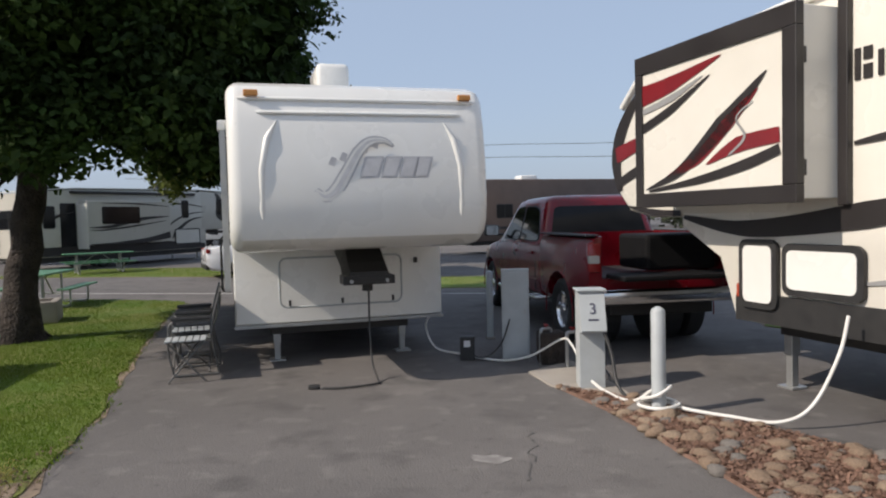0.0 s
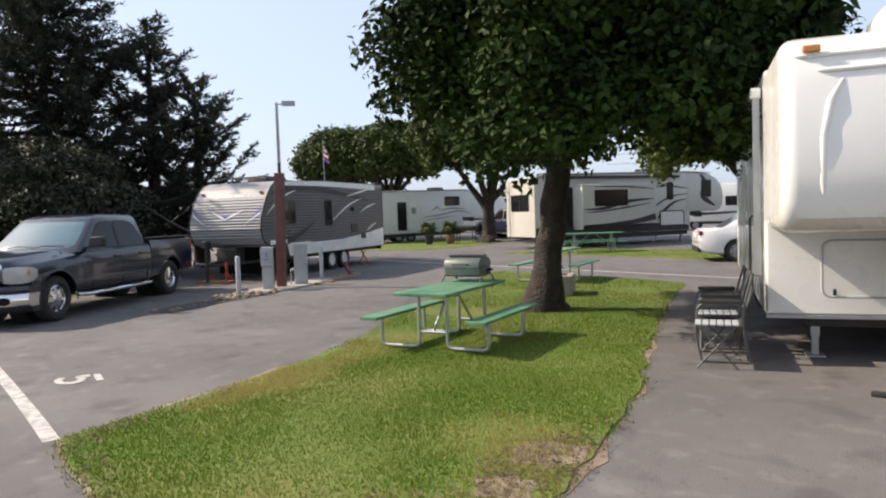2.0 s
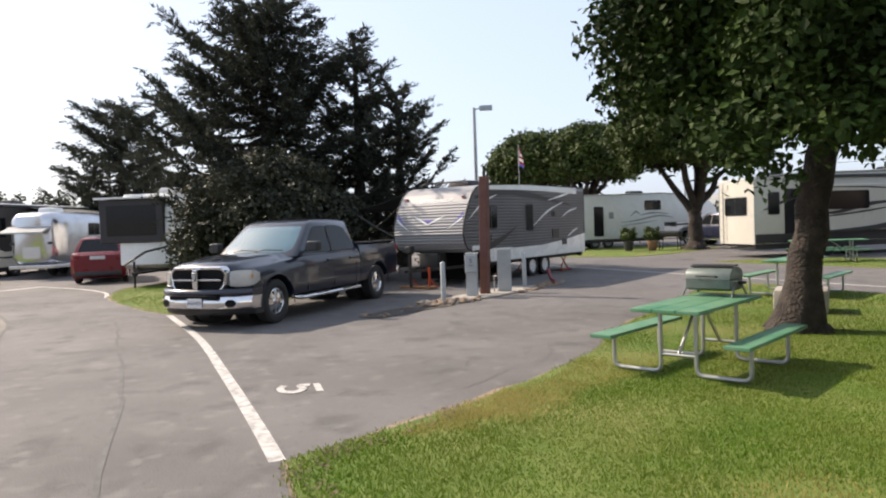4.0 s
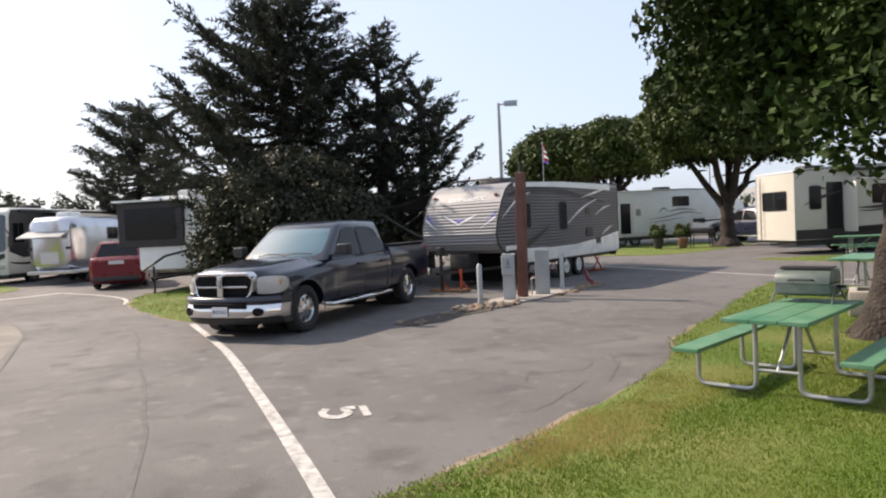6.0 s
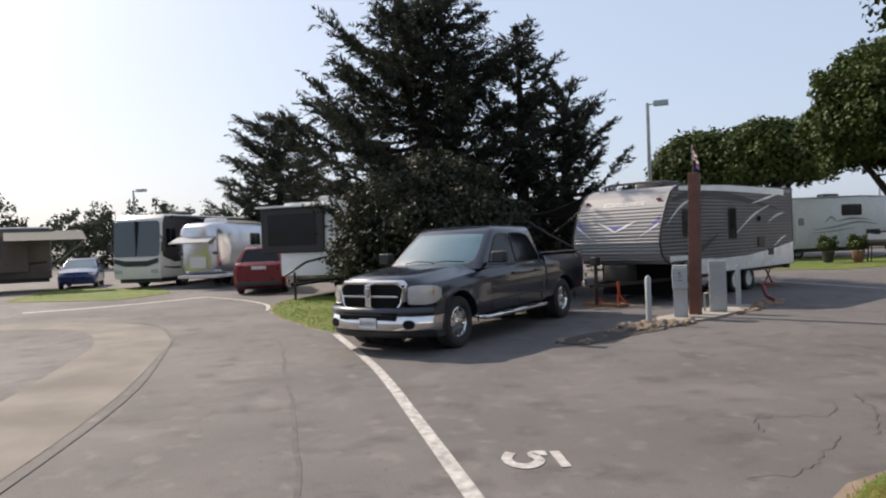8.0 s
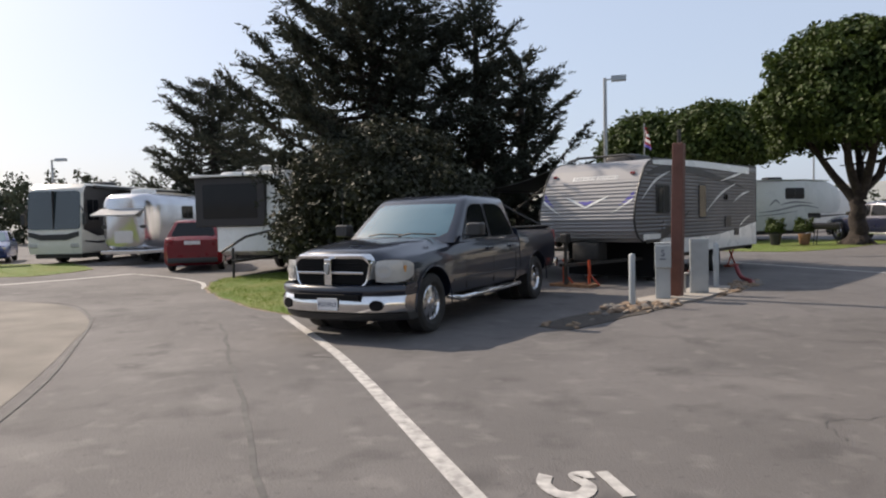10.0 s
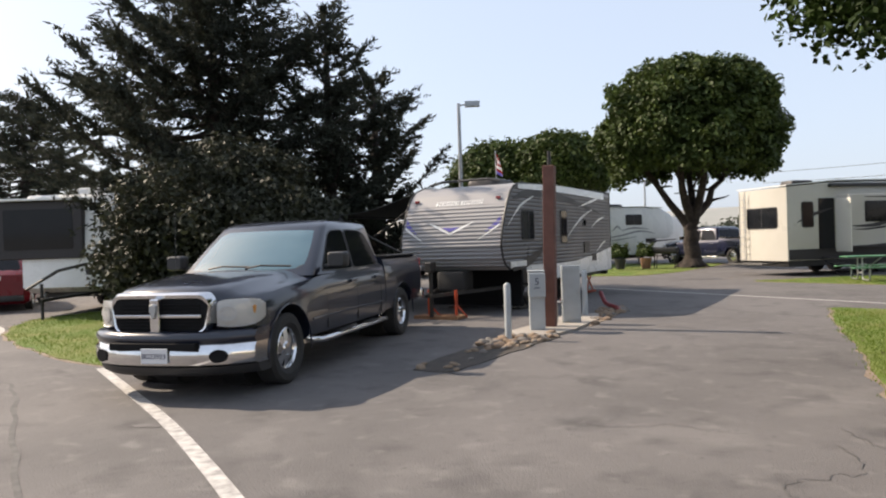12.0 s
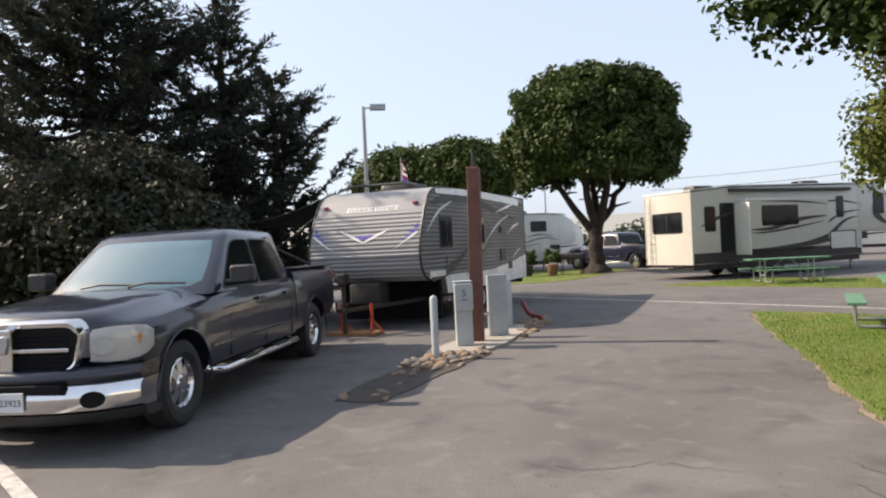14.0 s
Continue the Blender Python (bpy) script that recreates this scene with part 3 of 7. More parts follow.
conifer((-28.6, 8.6), 9.7, 3.4, 62, "dark cypress with a narrow ragged top", 32, blunt=0.9, rise=0.4)
conifer((-29.0, 10.5), 7.6, 3.3, 55, "low dark cypress with ragged limbs beside the others", 34, blunt=0.7, rise=0.4)
conifer((-48.0, -1.2), 9.8, 4.4, 110, "dark cypress with a rounded top further off", 33, blunt=0.4, twigs=10, rise=0.2)


def bush(at, radii, clumps, per, leaf, mat, label, seed):
    t = thing("bush", pose(*at, 0), label, "bush")
    rnd = random.Random(seed)
    bm = bmnew()
    for k in range(9):
        a = rnd.uniform(0, math.tau)
        limb(bm, (0.3 * math.cos(a), 0.3 * math.sin(a), -0.05), (radii[0] * 0.6 * math.cos(a), radii[1] * 0.6 * math.sin(a), radii[2] * rnd.uniform(0.6, 1.3)), 0.08, 0.02, rnd, 5)
    part("stem", bm, bark, t, smooth=60)
    leaves("crown", crown_points((0, 0, radii[2] * 0.75), radii, clumps, seed, low=-0.7, lumps=0.16, shell=0.45), 0.42, per, leaf, mat, t, seed)
    return t


bush((-23.5, 4.1), (3.05, 2.85, 2.3), 1300, 60, 0.085, leaf_bush, "large dark evergreen bush with dull olive leaves", 41)


# ---- trailers ----
def wheel(parent, x, y, r, width, outer, rim_mat=None, spokes=8, rim_r=0.6):
    """A wheel with its axle along x; outer is +1 or -1 for the side that shows."""
    w = part("wheel", bmnew(), rubber, parent)
    w.location = (x, y, r)
    def lathe(profile, n=28):
        return [[(px, pr * math.cos(k * math.tau / n), pr * math.sin(k * math.tau / n)) for k in range(n)] for px, pr in profile]
    h = width / 2
    bm = bmnew()
    loft(bm, lathe([(-h * 0.7, r * rim_r), (-h, r * 0.72), (-h, r * 0.9), (-h * 0.75, r), (h * 0.75, r), (h, r * 0.9), (h, r * 0.72), (h * 0.7, r * rim_r)]), cap=False)
    part("tyre", bm, rubber, w, smooth=35)
    bm = bmnew()
    o = outer
    loft(bm, lathe([(o * h * 0.75, r * rim_r * 1.02), (o * h * 0.8, r * rim_r * 0.96), (o * h * 0.45, r * rim_r * 0.88), (o * h * 0.3, r * rim_r * 0.86)]), cap=False)
    loft(bm, lathe([(o * h * 0.3, r * rim_r * 0.45), (o * h * 0.75, r * 0.2), (o * h * 0.85, r * 0.16), (o * h * 0.86, 0.002)], 16), cap=False)
    for k in range(spokes):
        a = k * math.tau / spokes
        c, s = math.cos(a), math.sin(a)
        bw = r * rim_r * 0.85 * math.pi / spokes * 0.62
        ring = []
        for rr, xx in ((r * 0.12, o * h * 0.72), (r * rim_r * 0.93, o * h * 0.58)):
            ring.append([(xx + dx, rr * c - dw * s, rr * s + dw * c) for dx, dw in ((0, -bw), (0, bw), (-o * 0.03, bw), (-o * 0.03, -bw))])
        loft(bm, ring)
    part("rim", bm, rim_mat or chrome, w, smooth=35)
    bm = bmnew()
    loft(bm, lathe([(o * h * 0.1, 0.002), (o * h * 0.1, r * rim_r)], 20), cap=False)
    part("brake", bm, black_metal, w)
    return w


def outline(side, w, poly, thick=0.012, lift=0.0, base=0.0):
    """A flat plate on a wall of a box-like body. side: 'R' x=+w, 'L' x=-w (outline in y, z), 'F' front, 'B' back at y=base (outline in x, z)."""
    bm = bmnew()
    if side == "R":
        prism(bm, poly, w + lift - 0.004, w + lift + thick)
    elif side == "L":
        prism(bm, poly, -w - lift - thick, -w - lift + 0.004)
    elif side == "F":
        prism(bm, poly, base - lift - thick, base - lift + 0.004, axis="y")
    else:
        prism(bm, poly, base + lift - 0.004, base + lift + thick, axis="y")
    return bm


def window(parent, side, w, a0, a1, z0, z1, base=0.0, r=0.06, frame_mat=None, lift=0.0, mullion=True, sub=""):
    f = part("window", outline(side, w, round_rect(a0 - 0.035, a1 + 0.035, z0 - 0.035, z1 + 0.035, r + 0.03), 0.016, lift, base), frame_mat or black_plastic, parent)
    part("pane", outline(side, w, round_rect(a0, a1, z0, z1, r), 0.006, lift + 0.015, base), glass_dark, f)
    if mullion and a1 - a0 > 0.6:
        m = (a0 + a1) / 2
        part("mullion", outline(side, w, [(m - 0.012, z0), (m + 0.012, z0), (m + 0.012, z1), (m - 0.012, z1)], 0.008, lift + 0.02, base), frame_mat or black_plastic, f)
    return f


def swoosh(side, w, pts, widths, lift=0.0, base=0.0, thick=0.005, n=7):
    """A tapered curved stripe on a wall."""
    c = curve_pts(pts, n)
    m = len(c)
    up, dn = [], []
    for i, p in enumerate(c):
        a, b = Vector(c[max(i - 1, 0)]), Vector(c[min(i + 1, m - 1)])
        d = (b - a).normalized()
        f = i / (m - 1) * (len(widths) - 1)
        k = min(int(f), len(widths) - 2)
        h = (widths[k] + (widths[k + 1] - widths[k]) * (f - k)) / 2
        up.append((p[0] - d.y * h, p[1] + d.x * h))
        dn.append((p[0] + d.y * h, p[1] - d.x * h))
    bm = bmnew()
    for i in range(m - 1):
        q = [up[i], up[i + 1], dn[i + 1], dn[i]]
        x0, x1 = {"R": (w + lift + 0.001, w + lift + thick), "L": (-w - lift - thick, -w - lift - 0.001), "F": (base - lift - thick, base - lift - 0.001), "B": (base + lift + 0.001, base + lift + thick)}[side]
        ax = "x" if side in "RL" else "y"
        lo = [(x0, *v) if ax == "x" else (v[0], x0, v[1]) for v in q]
        hi = [(x1, *v) if ax == "x" else (v[0], x1, v[1]) for v in q]
        face = hi if side in "RB" else lo
        vs = [bm.verts.new(v) for v in face]
        bm.faces.new(vs)
    bmesh.ops.remove_doubles(bm, verts=bm.verts, dist=0.0004)
    want = {"R": (1, 0, 0), "L": (-1, 0, 0), "F": (0, -1, 0), "B": (0, 1, 0)}[side]
    bm.normal_update()
    for f in bm.faces:
        if f.normal.dot(Vector(want)) < 0:
            f.normal_flip()
    return bm


def ac_unit(parent, x, y, z, mat, sx=0.34, sy=0.5, h=0.26):
    bm = bmnew()
    loft(bm, [[(x + px * k, y + py * k, zz) for px, py in round_rect(-sx, sx, -sy, sy, 0.12)] for k, zz in ((1.0, z - 0.02), (1.0, z + h * 0.55), (0.93, z + h * 0.9), (0.8, z + h))])
    return part("air_conditioner", bm, mat, parent, "roof air conditioner housing", smooth=40)


def leg(parent, x, y, z, r=0.035, name="landing_leg"):
    bm = bmnew()
    box(bm, x - r * 1.3, x + r * 1.3, y - r * 1.3, y + r * 1.3, z * 0.45, z, 0.006)
    box(bm, x - r, x + r, y - r, y + r, 0.02, z * 0.5, 0.005)
    box(bm, x - 0.1, x + 0.1, y - 0.1, y + 0.1, 0.0, 0.022, 0.004)
    return part(name, bm, steel, parent)


def bars(side, w, a0, z0, widths, h, gap, mat, parent, name="lettering", lift=0.0, base=0.0, slant=0.0, label="plain lettering bars"):
    """A row of plain letter-sized bars in place of a maker's name."""
    bm, a = bmnew(), a0
    sgn = {"R": 1, "L": -1, "F": -1, "B": 1}[side]
    for i, k in enumerate(widths):
        hh = h * (1.25 if i == 0 else 1.0)
        q = [(a, z0), (a + k * 0.34, z0), (a + k * 0.34 + slant, z0 + hh), (a + slant, z0 + hh)]
        r = [(a + k * 0.5, z0), (a + k, z0), (a + k, z0 + hh * 0.45), (a + k * 0.5, z0 + hh * 0.45)]
        s = [(a + k * 0.5, z0 + hh * 0.6), (a + k + slant, z0 + hh * 0.6), (a + k + slant, z0 + hh), (a + k * 0.5, z0 + hh)]
        for poly in (q, r, s):
            if side in "RL":
                x = sgn * (w + lift)
                prism(bm, poly, min(x, x + sgn * 0.006), max(x, x + sgn * 0.006))
            else:
                y = base + sgn * lift
                prism(bm, poly, min(y, y + sgn * 0.006), max(y, y + sgn * 0.006), axis="y")
        a += k + gap
    return part(name, bm, mat, parent, label)


def marker(parent, x, y, z, mat, sx=0.07, sz=0.03):
    bm = bmnew()
    box(bm, x - sx, x + sx, y - 0.03, y + 0.03, z - sz, z + sz, 0.012)
    return part("marker_light", bm, mat, parent, "small marker lamp")


amber = material("amber_lens", (0.55, 0.24, 0.06), 0.3, second=(0.45, 0.2, 0.05), scale=5)
red_lens = material("red_lens", (0.3, 0.02, 0.02), 0.2, second=(0.22, 0.012, 0.012), scale=5, coat=0.5)
lens_clear = material("hazy_headlight_lens", (0.46, 0.455, 0.43), 0.12, second=(0.33, 0.325, 0.305), scale=6, coat=0.6)
logo_pale = material("pale_grey_logo", (0.62, 0.62, 0.63), 0.4, second=(0.52, 0.52, 0.53), scale=9, mix=0.8)
logo_grey = material("faded_grey_logo", (0.42, 0.42, 0.44), 0.4, second=(0.55, 0.55, 0.56), scale=9, mix=0.8)
canvas = material("dark_awning_canvas", (0.045, 0.05, 0.048), 0.85, second=(0.07, 0.075, 0.07), scale=3, mix=0.7)
plate_white = material("licence_plate", (0.66, 0.66, 0.66), 0.4, second=(0.55, 0.55, 0.56), scale=9)
ink = material("dark_ink", (0.06, 0.06, 0.1), 0.6)
orange_paint = material("orange_jack_paint", (0.42, 0.055, 0.015), 0.45, second=(0.32, 0.045, 0.015), scale=7)
lumber = material("timber_block", (0.3, 0.16, 0.08), 0.8, second=(0.2, 0.1, 0.05), scale=8, mix=0.7)


# ---- white fifth wheel trailer ----
def white_fifth_wheel():
    t = thing("fifth_wheel_trailer", pose(-1.05, 7.6, 0, rz=32.5), "older white fibreglass fifth wheel trailer standing on its front legs", "trailer")
    W = 1.34
    D = -0.3
    cap = [(1.9 - D, 1.46), (0.55, 1.46), (0.26, 1.5), (0.1, 1.6), (0.03, 1.74), (0.0, 2.0), (0.015, 2.35), (0.07, 2.75), (0.14, 3.02), (0.22, 3.14), (0.4, 3.2), (1.9 - D, 3.24)]
    bm = bmnew()
    prism(bm, [(y + D, z) for y, z in cap], -W, W, 0.13, seg=5)
    c = part("front_cap", bm, white_gel, t, "white moulded front cap", smooth=30)
    for z, k, y in ((3.0, 0.95, 0.128), (2.86, 0.82, 0.09)):
        y += D
        bm = bmnew()
        tube(bm, [(-W * k, y + 0.05, z), (-W * k + 0.1, y, z), (W * k - 0.1, y, z), (W * k, y + 0.05, z)], 0.022, 8)
        part("ridge", bm, white_gel, c, smooth=50)
    for s in (-1, 1):
        bm = bmnew()
        tube(bm, [(s * 0.86, 0.075 + D, 2.78), (s * 0.96, 0.052 + D, 2.6), (s * 1.02, 0.03 + D, 2.3), (s * 1.025, 0.024 + D, 1.9), (s * 1.02, 0.05 + D, 1.72)], [0.006, 0.034, 0.036, 0.032, 0.006], 8)
        part("ridge", bm, white_gel, c, smooth=50)
        marker(c, s * 1.1, 0.1 + D, 3.05, amber)
    # maker's sign drawn as plain outlined shapes
    hook = [(-0.5, 2.09), (-0.42, 2.02), (-0.31, 2.07), (-0.2, 2.24), (-0.07, 2.46), (0.05, 2.57), (0.2, 2.58), (0.3, 2.52)]
    for wd, lift_, mt in (([0.05, 0.11, 0.15, 0.14, 0.12, 0.1, 0.07, 0.03], 0.012, logo_grey), ([0.02, 0.08, 0.115, 0.105, 0.085, 0.065, 0.035, 0.0], 0.018, white_gel), ([0.0, 0.03, 0.05, 0.05, 0.04, 0.02, 0.01, 0.0], 0.022, logo_pale)):
        part("sign_stroke", swoosh("F", W, hook, wd, lift_, 0.02 + D), mt, c)
    for k in range(5):
        part("sign_key", swoosh("F", W, [(-0.34 + 0.11 * k, 2.33 + 0.045 * k), (-0.31 + 0.11 * k, 2.41 + 0.045 * k)], [0.07, 0.055], 0.012, 0.03 + D), logo_grey, c)
    for x0, wd in ((-0.06, 0.2), (0.16, 0.17), (0.35, 0.16), (0.5, 0.16)):
        for e, mt, lift_ in ((0.0, logo_grey, 0.012), (0.022, logo_pale, 0.016)):
            q = [(x0 + e, 2.2 + e), (x0 + wd - e, 2.2 + e), (x0 + wd + 0.06 - e, 2.42 - e), (x0 + 0.06 + e, 2.42 - e)]
            part("sign_block", outline("F", W, q, 0.004, lift_, 0.02 + D), mt, c)
    body = [(1.6, 1.56), (1.6, 0.52), (1.68, 0.46), (9.2, 0.46), (9.2, 3.24), (1.8, 3.24), (1.8, 1.56)]
    bm = bmnew()
    prism(bm, body, -W + 0.012, W - 0.012, 0.03)
    b = part("body", bm, white_gel, t, smooth=30)
    # front hatch outline
    bm = bmnew()
    loop = [(x, 1.592, z) for x, z in round_rect(-0.78, 0.78, 0.7, 1.32, 0.09)]
    tube(bm, loop + [loop[0]], 0.012, 6)
    h = part("hatch", bm, grey_paint, b, "hatch outlined by a grey rubber seal")
    for x in (-0.66, 0.0, 0.66):
        bm = bmnew()
        box(bm, x - 0.015, x + 0.015, 1.57, 1.6, 0.72, 0.79, 0.004)
        part("latch", bm, black_plastic, h)
    bm = bmnew()
    box(bm, -W, W, 1.585, 1.605, 0.46, 0.5, 0.004)
    part("skirt_trim", bm, steel, b)
    bm = bmnew()
    box(bm, 0.95, 1.0, 1.58, 1.605, 1.2, 1.27, 0.006)
    part("outlet", bm, black_plastic, b)
    # king pin box
    bm = bmnew()
    loft(bm, [[(x + dx, y, z) for x in (0.12,) for dx, z in ((-0.2 * k, zt), (0.2 * k, zt), (0.26 * k, zb), (-0.26 * k, zb))] for y, k, zt, zb in ((1.2, 1.0, 1.5, 1.4), (0.75, 1.0, 1.5, 1.26), (0.5, 1.05, 1.3, 1.14), (0.32, 1.05, 1.2, 1.08))])
    pin = part("pin_box", bm, black_metal, t, "black steel hitch pin box")
    bm = bmnew()
    box(bm, -0.17, 0.41, 0.3, 0.6, 1.06, 1.16, 0.01)
    part("pin_plate", bm, black_metal, pin)
    bm = bmnew()
    tube(bm, [(0.12, 0.45, 1.08), (0.12, 0.45, 0.98)], 0.06, 14)
    part("king_pin", bm, black_metal, pin)
    for s in (-1, 1):
        bm = bmnew()
        tube(bm, [(0.12 + s * 0.2, 0.3, 1.1), (0.12 + s * 0.2, 0.285, 1.1)], 0.022, 10)
        part("bolt", bm, steel, pin)
    for x in (-0.82, 0.82):
        leg(t, x, 1.85, 0.5)
    bm = bmnew()
    box(bm, -0.27, 0.13, 1.3, 2.1, 3.18, 3.7, 0.06, 3)
    part("air_conditioner", bm, white_gel, t, "white rooftop air conditioner", smooth=40)
    for x in (-W - 0.03,):
        bm = bmnew()
        tube(bm, rounded([(x, 2.1, 0.9), (x - 0.1, 2.1, 0.9), (x - 0.1, 2.1, 1.6), (x, 2.1, 1.6)], 0.05), 0.014)
        part("grab_handle", bm, black_metal, t)
        bm = bmnew()
        box(bm, x - 0.09, x + 0.02, 1.95, 6.5, 2.95, 3.08, 0.02)
        part("awning_roll", bm, white_gel, t, "rolled white awning along the wall")
        bm = bmnew()
        box(bm, x - 0.07, x + 0.01, 1.97, 2.03, 0.9, 3.0, 0.008)
        part("awning_arm", bm, steel, t)
        window(t, "L", W, 2.6, 3.5, 2.2, 2.8, r=0.08)
    for y in (5.8, 6.7):
        for s in (-1, 1):
            wheel(t, s * 1.05, y, 0.36, 0.22, s, white_gel, 6)
    bm = bmnew()
    box(bm, -0.9, 0.9, 1.8, 9.1, 0.34, 0.47, 0.01)
    part("chassis", bm, black_metal, t)
    return t


white_fifth_wheel()


# ---- pickup trucks and cars ----
def quad_panel(q, u0, u1, v0, v1, thick=0.006, r=0.12, n=3, lift=0.002):
    """A plate with rounded corners on a four-cornered face, given by its share of the face's width and height."""
    a, b, c, d = (Vector(p) for p in q)
    nrm = (b - a).cross(d - a).normalized()
    bm = bmnew()
    lo, hi = [], []
    for u, v in round_rect(u0, u1, v0, v1, min(r * (u1 - u0), r * (v1 - v0)), n):
        p = a.lerp(b, u).lerp(d.lerp(c, u), v)
        lo.append(bm.verts.new(p - nrm * 0.01))
        hi.append(bm.verts.new(p + nrm * (thick + lift)))
    m = len(lo)
    bm.faces.new(lo[::-1])
    bm.faces.new(hi)
    for i in range(m):
        bm.faces.new((lo[i], lo[(i + 1) % m], hi[(i + 1) % m], hi[i]))
    return bm


def carve(ob, *cutters):
    """Cuts bmesh shapes out of an object's mesh for good."""
    for bm in cutters:
        me = bpy.data.meshes.new("cutter")
        bm.to_mesh(me)
        bm.free()
        cut = new("cutter", me)
        cut.matrix_world = Matrix.Identity(4)
        keep = (ob.parent, ob.matrix_basis.copy())
        ob.parent, ob.matrix_basis = None, Matrix.Identity(4)
        mod = ob.modifiers.new("cut", "BOOLEAN")
        mod.object, mod.operation, mod.solver = cut, "DIFFERENCE", "EXACT"
        bpy.context.view_layer.update()
        done = bpy.data.meshes.new_from_object(ob.evaluated_get(bpy.context.evaluated_depsgraph_get()))
        ob.modifiers.clear()
        if len(done.polygons) < 0.6 * len(ob.data.polygons):
            done = ob.data.copy()
        old, ob.data = ob.data, done
        bpy.data.meshes.remove(old)
        bpy.data.objects.remove(cut)
        bpy.data.meshes.remove(me)
        ob.parent, ob.matrix_basis = keep
        ob.data.set_sharp_from_angle(angle=radians(35))
    return ob


def drum(x0, x1, y, z, r, n=40):
    bm = bmnew()
    loft(bm, [[(x, y + r * math.cos(k * math.tau / n), z + r * math.sin(k * math.tau / n)) for k in range(n)] for x in (x0, x1)])
    bmesh.ops.recalc_face_normals(bm, faces=bm.faces)
    return bm


def body_ring(y, w, zb, zt, c, tuck=0.86):
    left = [(-w * tuck, zb), (-w * 0.97, zb + 0.07), (-w, zb + 0.25), (-w * 1.0, zt - 0.34), (-w * 0.985, zt - 0.2), (-w * 0.965, zt - 0.1), (-w * 0.93, zt - 0.03), (-w * 0.84, zt), (-w * 0.45, zt + c)]
    pts = left + [(0, zt + c * 1.15)] + [(-x, z) for x, z in left[::-1]]
    return [(x, y, z) for x, z in pts]


def hood_ring(y, w, zb, zf, zh):
    """A section of a truck's front: tall flat sides, low fenders and a raised bonnet between them."""
    d = zh - zf
    left = [(-w * 0.88, zb), (-w * 0.97, zb + 0.06), (-w, zb + 0.22), (-w, zf - 0.32), (-w * 0.992, zf - 0.2), (-w * 0.975, zf - 0.1), (-w * 0.94, zf - 0.03), (-w * 0.88, zf), (-w * 0.8, zf + d * 0.12), (-w * 0.7, zf + d * 0.55), (-w * 0.6, zf + d * 0.85), (-w * 0.4, zh - 0.008)]
    return [(x, y, z) for x, z in left + [(0, zh + 0.006)] + [(-x, z) for x, z in left[::-1]]]


def cab_ring(z, w, yf, yr, bow, k=0.1):
    """A section of a cab seen from above: bowed front, rounded corners."""
    pts = []
    for i in range(11):
        u = -1 + 0.2 * i
        x = u * (w - k)
        pts.append((x, yf - bow * (1 - (x / w) ** 2)))
    y0 = yf - bow * (1 - ((w - k) / w) ** 2)
    right = [(w - k * 0.45, y0 + k * 0.14), (w - k * 0.1, y0 + k * 0.5), (w, y0 + k * 1.1), (w, yr - k), (w - k * 0.3, yr - k * 0.3), (w - k, yr)]
    return [(x, y, z) for x, y in pts + right + [(-x, y) for x, y in right[::-1]]]


def soft_poly(pts, r=0.05, n=4):
    """A closed outline with rounded corners."""
    out, m = [], len(pts)
    for i in range(m):
        a, b, c = Vector(pts[i - 1]), Vector(pts[i]), Vector(pts[(i + 1) % m])
        k = min(r, (a - b).length * 0.45, (c - b).length * 0.45)
        p, q = b + (a - b).normalized() * k, b + (c - b).normalized() * k
        out += [tuple((1 - t) ** 2 * p + 2 * t * (1 - t) * b + t * t * q) for t in [j / n for j in range(n + 1)]]
    return out


